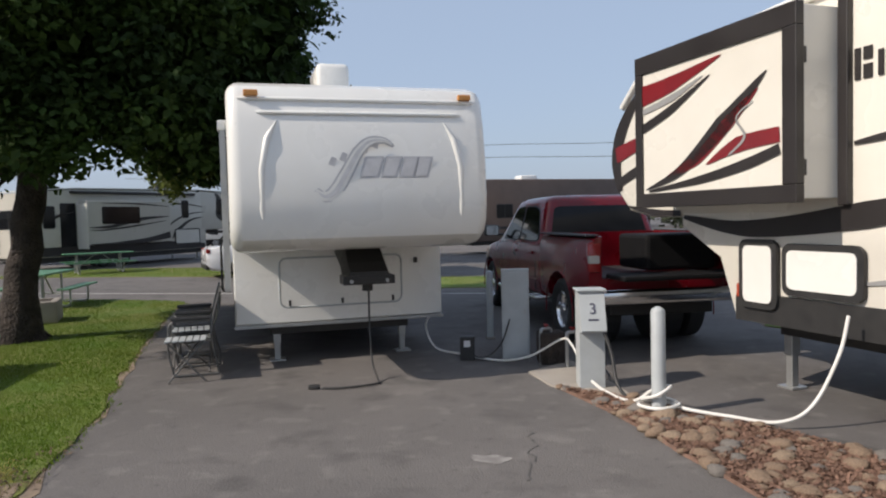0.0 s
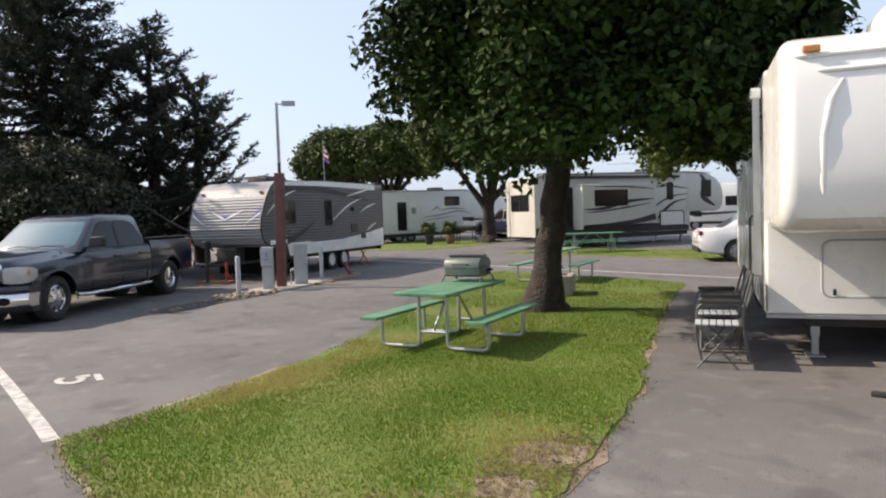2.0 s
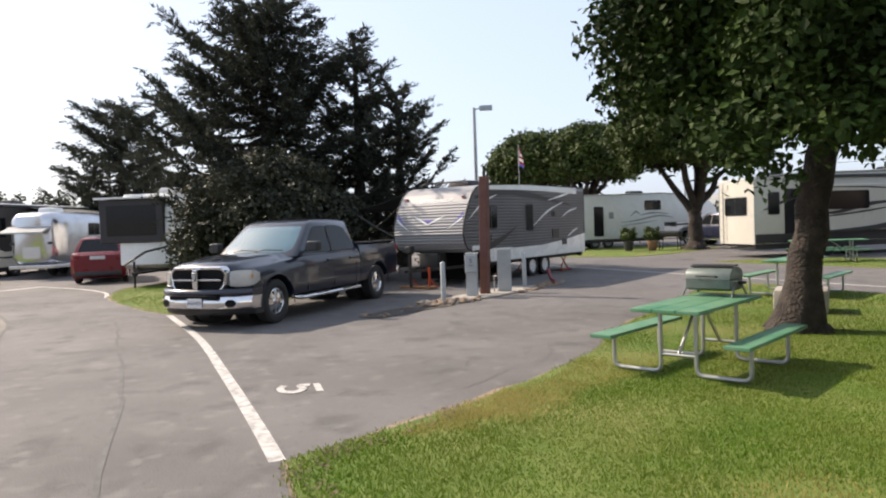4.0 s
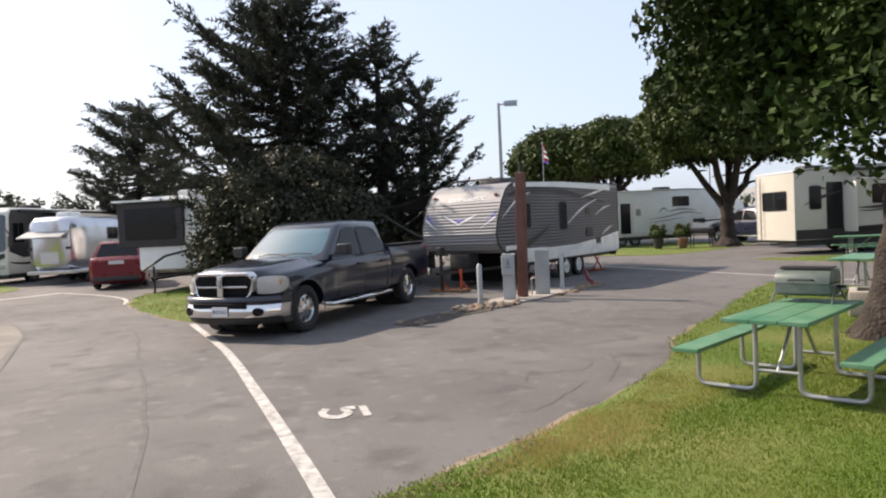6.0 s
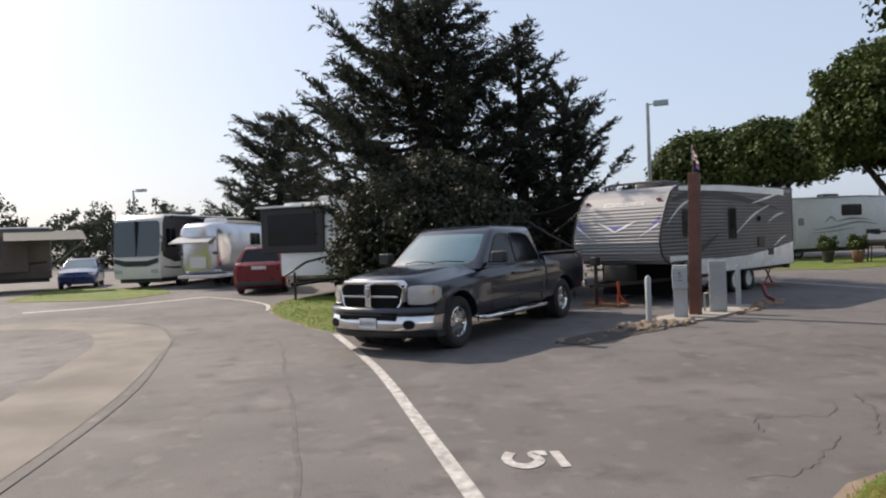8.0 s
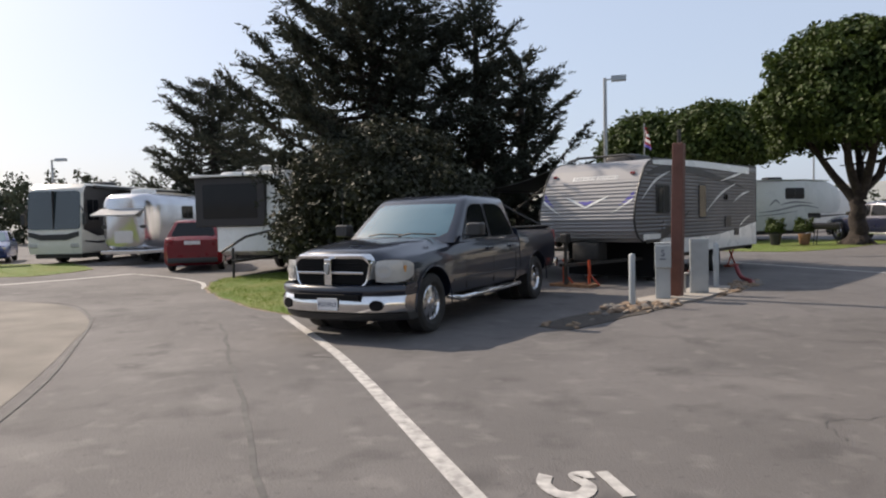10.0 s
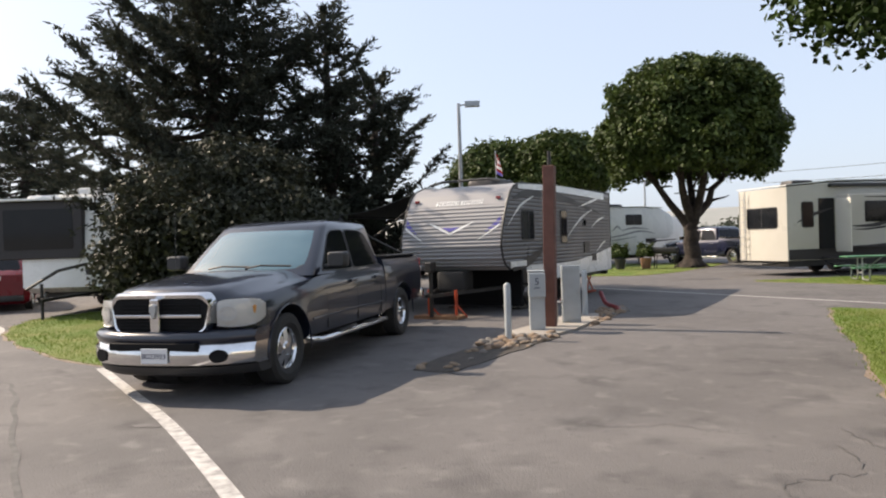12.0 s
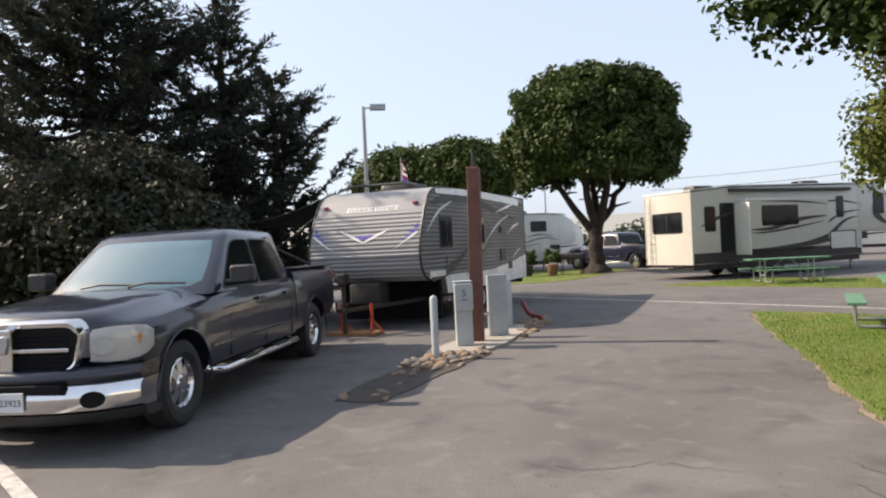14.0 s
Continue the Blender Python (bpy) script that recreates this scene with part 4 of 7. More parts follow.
def pickup(m, paint, label, front=True, rear=True, lift=0.0, rim=None):
    """A crew cab pickup, its front toward local -y."""
    t = thing("pickup_truck", m, label, "truck")
    R, YF, YR, W = 0.415 + lift * 0.3, 0.98, 5.06, 1.01
    g = lift
    st = [(0.1, 0.86, 0.6, 0.98, 1.08), (0.125, 0.9, 0.56, 1.04, 1.15), (0.17, 0.94, 0.52, 1.07, 1.185), (0.26, 0.97, 0.49, 1.09, 1.215), (0.45, 0.99, 0.47, 1.115, 1.25), (0.72, 1.0, 0.46, 1.14, 1.275), (0.98, 1.01, 0.45, 1.165, 1.298), (1.3, 1.01, 0.44, 1.19, 1.32), (1.56, 1.01, 0.43, 1.21, 1.33), (1.75, 1.01, 0.43, 1.225, 1.3), (2.0, 1.01, 0.43, 1.25, 1.27), (3.2, 1.01, 0.43, 1.28, 1.28), (4.18, 1.005, 0.43, 1.3, 1.3)]
    bm = bmnew()
    loft(bm, [hood_ring(y, w, zb + g, zf + g, zh + g) for y, w, zb, zf, zh in st])
    for v in bm.verts:
        v.co.y += 0.28 * abs(v.co.x) ** 2.4 * max(0.0, 1 - v.co.y / 0.9)
    bmesh.ops.recalc_face_normals(bm, faces=bm.faces)
    body = part("body", bm, paint, t, smooth=28)
    carve(body, drum(0.55, 1.3, YF, R, R + 0.1), drum(-1.3, -0.55, YF, R, R + 0.1))
    bm = bmnew()
    loft(bm, [body_ring(y, w, zb + g, zt + g, 0.0) for y, w, zb, zt in ((4.2, 1.005, 0.45, 1.4), (4.26, 1.01, 0.45, 1.4), (5.2, 1.01, 0.5, 1.4), (6.1, 1.005, 0.52, 1.4), (6.16, 0.99, 0.54, 1.39))])
    bmesh.ops.recalc_face_normals(bm, faces=bm.faces)
    bed = part("bed", bm, paint, t, smooth=28)
    hole = bmnew()
    box(hole, -0.82, 0.82, 4.28, 6.3 if not front else 6.1, 0.86 + g, 1.6 + g)
    carve(bed, drum(0.5, 1.3, YR, R, R + 0.1), drum(-1.3, -0.5, YR, R, R + 0.1), hole)
    bm = bmnew()
    for s in (-1, 1):
        box(bm, s * 0.92 - 0.09, s * 0.92 + 0.09, 4.26, 6.12, 1.395 + g, 1.42 + g, 0.008)
    part("bed_rail", bm, black_plastic, bed)
    bm = bmnew()
    box(bm, -0.82, 0.82, 4.29, 6.1, 0.85 + g, 0.875 + g)
    part("bed_liner", bm, black_plastic, bed)
    # cab
    z0, z1 = 1.23 + g, 1.86 + g
    w0, w1, f0, f1, q0, q1, c0, c1 = 0.965, 0.8, 1.66, 2.4, 4.16, 3.98, 0.16, 0.11
    bm = bmnew()
    loft(bm, [cab_ring(z0, w0, f0, q0, c0), cab_ring(z1, w1, f1, q1, c1), cab_ring(z1 + 0.055, w1 - 0.03, f1 + 0.1, q1 - 0.03, c1), cab_ring(z1 + 0.095, w1 - 0.1, f1 + 0.24, q1 - 0.09, c1), cab_ring(z1 + 0.12, w1 - 0.25, f1 + 0.45, q1 - 0.2, 0.08), cab_ring(z1 + 0.13, 0.25, f1 + 0.75, q1 - 0.45, 0.03)])
    bmesh.ops.recalc_face_normals(bm, faces=bm.faces)
    cab = part("cab", bm, paint, t, smooth=50)
    # bowed windscreen, proud of the cab front
    nrm = Vector((0, -(z1 - z0), f1 - f0)).normalized()
    def screen(u, v, lift_):
        w, yf, bow = w0 + (w1 - w0) * v, f0 + (f1 - f0) * v, c0 + (c1 - c0) * v
        x = u * w
        return Vector((x, yf - bow * (1 - (x / w) ** 2), z0 + (z1 - z0) * v)) + nrm * lift_
    def glazing(grow, lift_):
        bm = bmnew()
        grid = []
        for j in range(9):
            row = []
            for i in range(15):
                a, b = -1 + i / 7, -1 + j / 4
                u, v = a * (0.905 + grow) * (1 - 0.03 * b * b), 0.54 + b * (0.44 + grow) * (1 - 0.05 * a * a)
                edge = i in (0, 14) or j in (0, 8)
                row.append(bm.verts.new(screen(u, v, -0.004 if edge else lift_)))
            grid.append(row)
        for ra, rb in zip(grid, grid[1:]):
            for i in range(14):
                bm.faces.new((ra[i], ra[i + 1], rb[i + 1], rb[i]))
        return bm
    part("windscreen_seal", glazing(0.022, 0.004), black_plastic, cab, smooth=60)
    part("windscreen", glazing(0.0, 0.012), glass_blue, cab, "windscreen with sky reflection added in its blue colour", smooth=60)
    lo, hi = [(w0, q0, z0), (-w0, q0, z0)], [(w1, q1, z1), (-w1, q1, z1)]
    part("rear_window", quad_panel([lo[0], lo[1], hi[1], hi[0]], 0.08, 0.92, 0.14, 0.92, r=0.1), glass_dark, cab)
    def pane_at(poly, sgn, lift_):
        bm = bmnew()
        rows = [[(sgn * (w0 + (w1 - w0) * (z - z0 + g) / (z1 - z0) + e), y, z + g) for y, z in poly] for e in (-0.01, lift_)]
        loft(bm, rows)
        bmesh.ops.recalc_face_normals(bm, faces=bm.faces)
        return bm
    panes = ([(1.98, 1.285), (2.45, 1.77), (2.58, 1.81), (2.93, 1.82), (2.95, 1.28)], [(3.03, 1.28), (3.02, 1.82), (3.5, 1.815), (3.74, 1.76), (3.98, 1.38), (3.95, 1.29)])
    for sg in (-1, 1):
        for poly in panes:
            mid = Vector((sum(p[0] for p in poly) / len(poly), sum(p[1] for p in poly) / len(poly)))
            wide = [tuple(mid + (Vector(p) - mid) * 1.07) for p in poly]
            seal = part("window_seal", pane_at(soft_poly(wide, 0.08), sg, 0.006), black_plastic, cab)
            part("side_window", pane_at(soft_poly(poly, 0.07), sg, 0.011), glass_dark, seal)
    for s in (-1, 1):
        # door seams and handles
        for y in (2.0, 3.02, 3.98):
            bm = bmnew()
            box(bm, s * 1.004 - 0.008, s * 1.004 + 0.008, y - 0.005, y + 0.005, 0.52 + g, 0.97 + g)
            part("door_seam", bm, black_plastic, body)
        for y in (2.86, 3.8):
            bm = bmnew()
            box(bm, s * 1.02 - 0.018, s * 1.02 + 0.018, y - 0.11, y + 0.11, 1.07 + g, 1.115 + g, 0.012)
            part("door_handle", bm, paint, body)
        bm = bmnew()
        box(bm, s * 1.008 - 0.012, s * 1.008 + 0.012, 1.56, 4.1, 0.67 + g, 0.7 + g, 0.006)
        part("side_moulding", bm, paint, body)
        # mirrors
        bm = bmnew()
        box(bm, min(s * 0.98, s * 1.12), max(s * 0.98, s * 1.12), 1.94, 2.02, 1.32 + g, 1.36 + g, 0.01)
        loft(bm, [[(s * 1.2 + x * k, y, 1.42 + g + z * k) for x, z in round_rect(-0.13, 0.13, -0.1, 0.1, 0.04)] for y, k in ((1.86, 0.8), (1.9, 1.0), (2.0, 1.0), (2.02, 0.92))])
        mir = part("wing_mirror", bm, black_plastic, t, smooth=40)
        bm = bmnew()
        prism(bm, [(s * 1.2 + x * 0.85, 1.42 + g + z * 0.85) for x, z in round_rect(-0.13, 0.13, -0.1, 0.1, 0.04)], 2.018, 2.026, axis="y")
        part("mirror_glass", bm, chrome, mir)
        # running board
        bm = bmnew()
        tube(bm, rounded([(s * 0.86, 1.62, 0.44 + g), (s * 1.02, 1.72, 0.4 + g), (s * 1.02, 4.15, 0.4 + g), (s * 0.86, 4.25, 0.44 + g)], 0.12), 0.04, 10)
        part("running_board", bm, chrome, t, "chrome tubular side step", smooth=50)
        for y in (2.5, 3.5):
            bm = bmnew()
            box(bm, s * 1.0 - 0.06, s * 1.0 + 0.06, y - 0.2, y + 0.2, 0.43 + g, 0.45 + g, 0.006)
            part("step_pad", bm, black_plastic, t)
        for y in (YF, YR):
            wheel(t, s * 0.85, y, R, 0.27, s, rim or chrome, 8, 0.58)
            bm = bmnew()
            tube(bm, [(s * 1.008, y + (R + 0.105) * math.cos(a), R + (R + 0.105) * math.sin(a)) for a in [radians(-8 + 196 * k / 22) for k in range(23)]], 0.01, 6)
            part("arch_lip", bm, paint, t, smooth=60)
            bm = drum(s * 0.3 if s > 0 else -0.6, 0.6 if s > 0 else -0.3, y, R + 0.02, R + 0.06, 20)
            part("wheel_well", bm, black_plastic, t)
    if front:
        # grille
        outer = soft_poly([(-0.55, 1.15), (0.55, 1.15), (0.625, 1.06), (0.58, 0.77), (0.5, 0.71), (-0.5, 0.71), (-0.58, 0.77), (-0.625, 1.06)], 0.07)
        inner = [(x * 0.93, 0.91 + (z - 0.93) * 0.82) for x, z in outer]
        bm = bmnew()
        rings = []
        for poly, y in ((outer, 0.16), (outer, 0.05), ([(x * 0.965, 0.92 + (z - 0.93) * 0.93) for x, z in outer], 0.018), (inner, 0.03), (inner, 0.1)):
            rings.append([(x, y + 0.16 * (x / 0.6) ** 2 * 0.5, z + g) for x, z in poly])
        loft(bm, rings, cap=False)
        bmesh.ops.recalc_face_normals(bm, faces=bm.faces)
        gr = part("grille", bm, chrome, t, "chrome framed grille with a crosshair", smooth=50)
        bm = bmnew()
        prism(bm, [(x * 1.02, z + g) for x, z in inner], 0.1, 0.17, axis="y")
        part("grille_mesh", bm, grille_dark, gr)
        for k in range(8):
            z = 0.765 + g + 0.036 * k
            bm = bmnew()
            box(bm, -0.5, 0.5, 0.085, 0.11, z, z + 0.01)
            part("grille_slat", bm, grille_dark, gr)
        bm = bmnew()
        box(bm, -0.53, 0.53, 0.05, 0.1, 0.885 + g, 0.92 + g, 0.008)
        part("grille_bar", bm, chrome, gr)
        bm = bmnew()
        box(bm, -0.055, 0.055, 0.005, 0.1, 0.73 + g, 1.09 + g, 0.015)
        part("grille_bar", bm, chrome, gr)
        bm = bmnew()
        loft(bm, [[(k * x, y, 0.97 + g + k * z) for x, z in ((0.02, -0.09), (0.05, 0.0), (0.045, 0.06), (0.0, 0.08), (-0.045, 0.06), (-0.05, 0.0), (-0.02, -0.09))] for y, k in ((0.01, 1.0), (-0.02, 0.8))])
        part("badge", bm, steel, gr)
        for s in (-1, 1):
            # headlamps wrap round the corner
            bm = bmnew()
            rows = []
            for x, y, za, zb in ((0.645, 0.165, 0.8, 1.02), (0.67, 0.172, 0.78, 1.05), (0.76, 0.205, 0.77, 1.062), (0.88, 0.268, 0.77, 1.062), (0.95, 0.32, 0.785, 1.055), (0.985, 0.38, 0.81, 1.04), (1.003, 0.45, 0.86, 1.0)):
                rows.append([(s * x, y - 0.012, za + g), (s * (x + 0.01), y - 0.03, (za + zb) / 2 + g), (s * x, y - 0.012, zb + g), (s * (x - 0.06), y + 0.08, zb + g), (s * (x - 0.06), y + 0.08, za + g)])
            loft(bm, rows)
            bmesh.ops.recalc_face_normals(bm, faces=bm.faces)
            hl = part("headlight", bm, lens_clear, t, "hazy headlight lens", smooth=50)
            bm = bmnew()
            loft(bm, [[(s * 0.75 + r * math.cos(a * 0.35), yy + 0.45 * (s * r * math.cos(a * 0.35)), 0.915 + g + r * math.sin(a * 0.35)) for a in range(18)] for r, yy in ((0.09, 0.172), (0.07, 0.169), (0.045, 0.176))])
            part("bulb_reflector", bm, steel, hl, smooth=40)
            bm = bmnew()
            tube(bm, [(s * 0.645, 0.15, 0.792 + g), (s * 0.76, 0.188, 0.774 + g), (s * 0.88, 0.252, 0.774 + g), (s * 0.96, 0.32, 0.792 + g)], 0.008, 6)
            part("lens_rim", bm, steel, hl)
            bm = bmnew()
            box(bm, s * 0.94 - 0.02, s * 0.94 + 0.035, 0.295, 0.4, 0.9 + g, 0.99 + g, 0.015)
            part("indicator", bm, amber, hl)
        # bumper in three layers
        def sweep(prof, xs=13):
            bm = bmnew()
            rings = []
            for i in range(xs):
                u = -1 + 2 * i / (xs - 1)
                x, back = u * 1.0, 0.3 * abs(u) ** 2.6
                rings.append([(x, y + back, z + g) for y, z in prof])
            loft(bm, rings)
            bmesh.ops.recalc_face_normals(bm, faces=bm.faces)
            return bm
        part("bumper_cover", sweep([(0.0, 0.6), (-0.035, 0.63), (-0.045, 0.67), (-0.03, 0.71), (0.01, 0.74), (0.2, 0.75), (0.2, 0.6)], 25), paint, t, smooth=40)
        bp = part("bumper", sweep([(0.0, 0.375), (-0.035, 0.395), (-0.055, 0.46), (-0.05, 0.56), (-0.015, 0.605), (0.18, 0.605), (0.18, 0.375)], 25), chrome, t, "chrome lower bumper bar", smooth=40)
        bm = bmnew()
        box(bm, -0.52, 0.52, -0.062, 0.02, 0.555 + g, 0.632 + g, 0.01)
        part("air_intake", bm, grille_dark, bp)
        part("air_dam", sweep([(0.06, 0.27), (0.02, 0.3), (0.0, 0.37), (0.2, 0.37), (0.2, 0.27)], 25), black_plastic, t, smooth=40)
        for s in (-1, 1):
            bm = bmnew()
            loft(bm, [[(s * 0.71 + 0.085 * math.cos(a * 0.3142), 0.062 + d + 0.3 * s * 0.085 * math.cos(a * 0.3142), 0.485 + g + 0.068 * math.sin(a * 0.3142)) for a in range(20)] for d in (0.15, -0.012)])
            bmesh.ops.recalc_face_normals(bm, faces=bm.faces)
            part("fog_lamp", bm, grille_dark, bp)
        bm = bmnew()
        box(bm, -0.12, 0.2, -0.075, -0.06, 0.42 + g, 0.58 + g, 0.006)
        pl = part("licence_plate", bm, plate_white, t, "white licence plate with dark characters")
        glyph("8G23923", pose(0.04, -0.0765, 0.495 + g, 90), 0.078, ink, "characters", "", pl)
        for x, d in ((-0.45, 0.42), (0.1, 0.45)):
            bm = bmnew()
            tube(bm, [(x, 1.53 + 0.1 * x * x, 1.34 + g), (x + 0.2, 1.555, 1.372 + g), (x + 0.6, 1.565 + 0.1 * (x + 0.6) ** 2, 1.358 + g)], 0.012, 6)
            part("wiper", bm, black_plastic, cab)
        bm = bmnew()
        tube(bm, [(-0.9, 1.5, 1.2 + g), (-0.9, 1.52, 2.1 + g)], 0.004, 5)
        part("aerial", bm, black_metal, t)
    if rear:
        for s in (-1, 1):
            bm = bmnew()
            box(bm, s * 0.92 - 0.085, s * 0.92 + 0.075, 6.08, 6.185, 0.95 + g, 1.32 + g, 0.025)
            tl = part("tail_light", bm, red_lens, t, smooth=40)
            bm = bmnew()
            box(bm, s * 0.93 - 0.07, s * 0.93 + 0.07, 6.14, 6.195, 1.06 + g, 1.16 + g, 0.01)
            part("reversing_lamp", bm, lens_clear, tl)
        bm = bmnew()
        box(bm, -1.0, 1.0, 6.16, 6.36, 0.55 + g, 0.74 + g, 0.04, 3)
        part("rear_bumper", bm, chrome, t, "chrome rear bumper", smooth=40)
    bm = bmnew()
    box(bm, -0.7, 0.7, 0.4, 6.1, 0.38 + g, 0.55 + g, 0.02)
    part("chassis", bm, black_metal, t)
    # a longer nose and wheelbase
    def stretch(y):
        return y + 0.14 * min(1.0, max(0.0, (y - 0.1) / 0.38)) + 0.05 * max(0.0, y - 1.0)
    wheels = [o for o in t.children if o.name.startswith("wheel") and not o.name.startswith("wheel_")]
    seen = set()
    for o in t.children_recursive:
        if o in wheels:
            o.location.y = stretch(o.location.y)
        elif o.parent not in wheels and o.data.name not in seen:
            seen.add(o.data.name)
            for v in o.data.vertices:
                v.co.y = stretch(v.co.y)
    return t


grey_truck = pickup(pose(-13.42, 1.26, 0, rz=47), truck_paint, "dusty dark graphite crew cab pickup with chrome grille on asphalt")
red_truck = pickup(pose(-0.72, 15.9, 0, rz=205), red_paint, "red crew cab pickup with its black tailgate hanging open", front=False, lift=0.1)
bm = bmnew()
box(bm, -0.8, 0.8, 6.62, 7.2, 0.98, 1.04, 0.02)
tg = part("tailgate", bm, grille_dark, red_truck, "open black tailgate")
bm = bmnew()
box(bm, -0.75, 0.2, 5.6, 6.5, 1.04, 1.5, 0.05)
part("bed_load", bm, grille_dark, red_truck, "black tool case in the bed")
blue_truck = pickup(pose(-35.5, 31.8, 0, rz=-93), blue_paint, "dark blue pickup parked behind the round tree")


def car(m, paint, label, L=4.8, W=0.92, hood=0.95, belt=1.0, roof=1.45, ws=1.25, r0=2.1, r1=3.4, rb=4.2, trunk=1.02, R=0.33, wb=(0.9, 3.7), name="car"):
    t = thing(name, m, label, "car")
    st = [(0.02, W * 0.8, 0.35, hood * 0.72, 0.02), (0.12, W * 0.92, 0.25, hood * 0.84, 0.03), (0.6, W, 0.2, hood * 0.95, 0.05), (ws, W, 0.2, hood + 0.03, 0.04), (r0, W, 0.2, belt, 0.01), (r1, W, 0.2, belt, 0.01), (rb, W, 0.22, trunk, 0.02), (L - 0.15, W * 0.95, 0.28, trunk - 0.02, 0.02), (L, W * 0.86, 0.38, trunk - 0.12, 0.01)]
    bm = bmnew()
    loft(bm, [body_ring(*s) for s in st])
    bmesh.ops.recalc_face_normals(bm, faces=bm.faces)
    b = part("body", bm, paint, t, smooth=30)
    carve(b, *[drum(s * 0.95 - 0.35, s * 0.95 + 0.35, y, R, R + 0.06) for s in (-1, 1) for y in wb])
    zb = belt - 0.03
    lo = [(-W * 0.93, ws, zb), (W * 0.93, ws, zb), (W * 0.93, rb, zb), (-W * 0.93, rb, zb)]
    hi = [(-W * 0.7, r0, roof), (W * 0.7, r0, roof), (W * 0.7, r1, roof), (-W * 0.7, r1, roof)]
    bm = bmnew()
    loft(bm, [lo, hi, [(x * 0.85, y + (0.12 if i < 2 else -0.12), roof + 0.05) for i, (x, y, z) in enumerate(hi)]])
    bmesh.ops.recalc_face_normals(bm, faces=bm.faces)
    bmesh.ops.bevel(bm, geom=list(bm.edges), offset=0.03, segments=2, affect="EDGES")
    c = part("cabin", bm, paint, t, smooth=40)
    part("windscreen", quad_panel([lo[0], lo[1], hi[1], hi[0]], 0.06, 0.94, 0.1, 0.95), glass_blue, c)
    part("rear_window", quad_panel([lo[2], lo[3], hi[3], hi[2]], 0.08, 0.92, 0.12, 0.93), glass_dark, c)
    for q in ([lo[1], lo[2], hi[2], hi[1]], [lo[3], lo[0], hi[0], hi[3]]):
        for u0, u1 in ((0.2, 0.48), (0.51, 0.8)):
            part("side_window", quad_panel(q, u0, u1, 0.12, 0.93), glass_dark, c)
    for s in (-1, 1):
        for y in wb:
            wheel(t, s * (W - 0.12), y, R, 0.21, s, steel, 5, 0.64)
        bm = bmnew()
        box(bm, s * W * 0.78 - 0.13, s * W * 0.78 + 0.13, L - 0.14, L - 0.01, trunk - 0.2, trunk - 0.06, 0.03)
        part("tail_light", bm, red_lens, t, smooth=40)
        bm = bmnew()
        box(bm, s * W * 0.72 - 0.14, s * W * 0.72 + 0.14, 0.05, 0.2, hood * 0.68, hood * 0.8, 0.03)
        part("headlight", bm, lens_clear, t, smooth=40)
        bm = bmnew()
        box(bm, s * W * 1.08 - 0.07, s * W * 1.08 + 0.07, ws + 0.35, ws + 0.45, belt, belt + 0.13, 0.03)
        part("wing_mirror", bm, paint, t, smooth=40)
    bm = bmnew()
    box(bm, -0.26, 0.26, L - 0.03, L + 0.004, trunk - 0.26, trunk - 0.13, 0.006)
    part("licence_plate", bm, plate_white, t)
    bm = bmnew()
    box(bm, -W * 0.85, W * 0.85, L - 0.1, L + 0.02, 0.3, 0.48, 0.03)
    part("bumper", bm, black_plastic, t, smooth=40)
    return t


car(pose(-8.3, 23.6, 0, rz=130), white_paint, "white four door saloon car parked by the cross road")
car(pose(-33.9, -1.0, 0, rz=-95), red_paint, "dark red sport utility car with white plate parked by the trailers", L=4.7, W=0.95, hood=1.1, belt=1.15, roof=1.7, r0=1.9, r1=3.9, rb=4.5, trunk=1.18, R=0.37, wb=(0.9, 3.75))
car(pose(-40.5, -11.0, 0, rz=100), material("bright_blue_car_paint", (0.012, 0.035, 0.16), 0.3, second=(0.01, 0.025, 0.12), coat=0.8), "blue hatchback car beside the motorhomes", L=4.3, r1=3.5, rb=4.1)


# ---- travel trailer with corrugated siding ----
def siding(y_front, y_back, z0, z1, x, pitch=0.09, depth=0.011):
    """Horizontal corrugated sheet on a side wall at x; y_front gives its front edge at a height."""
    bm = bmnew()
    sgn = 1 if x > 0 else -1
    n = int((z1 - z0) / pitch)
    rows = []
    for i in range(n):
        for f, d in ((0.0, 0.0), (0.3, depth), (0.7, depth), (0.98, 0.0)):
            z = z0 + (i + f) * pitch
            rows.append([bm.verts.new((x + sgn * d, y, z)) for y in (y_front(z), y_back)])
    for a, b in zip(rows, rows[1:]):
        bm.faces.new((a[0], a[1], b[1], b[0]) if sgn > 0 else (b[0], b[1], a[1], a[0]))
    return bm


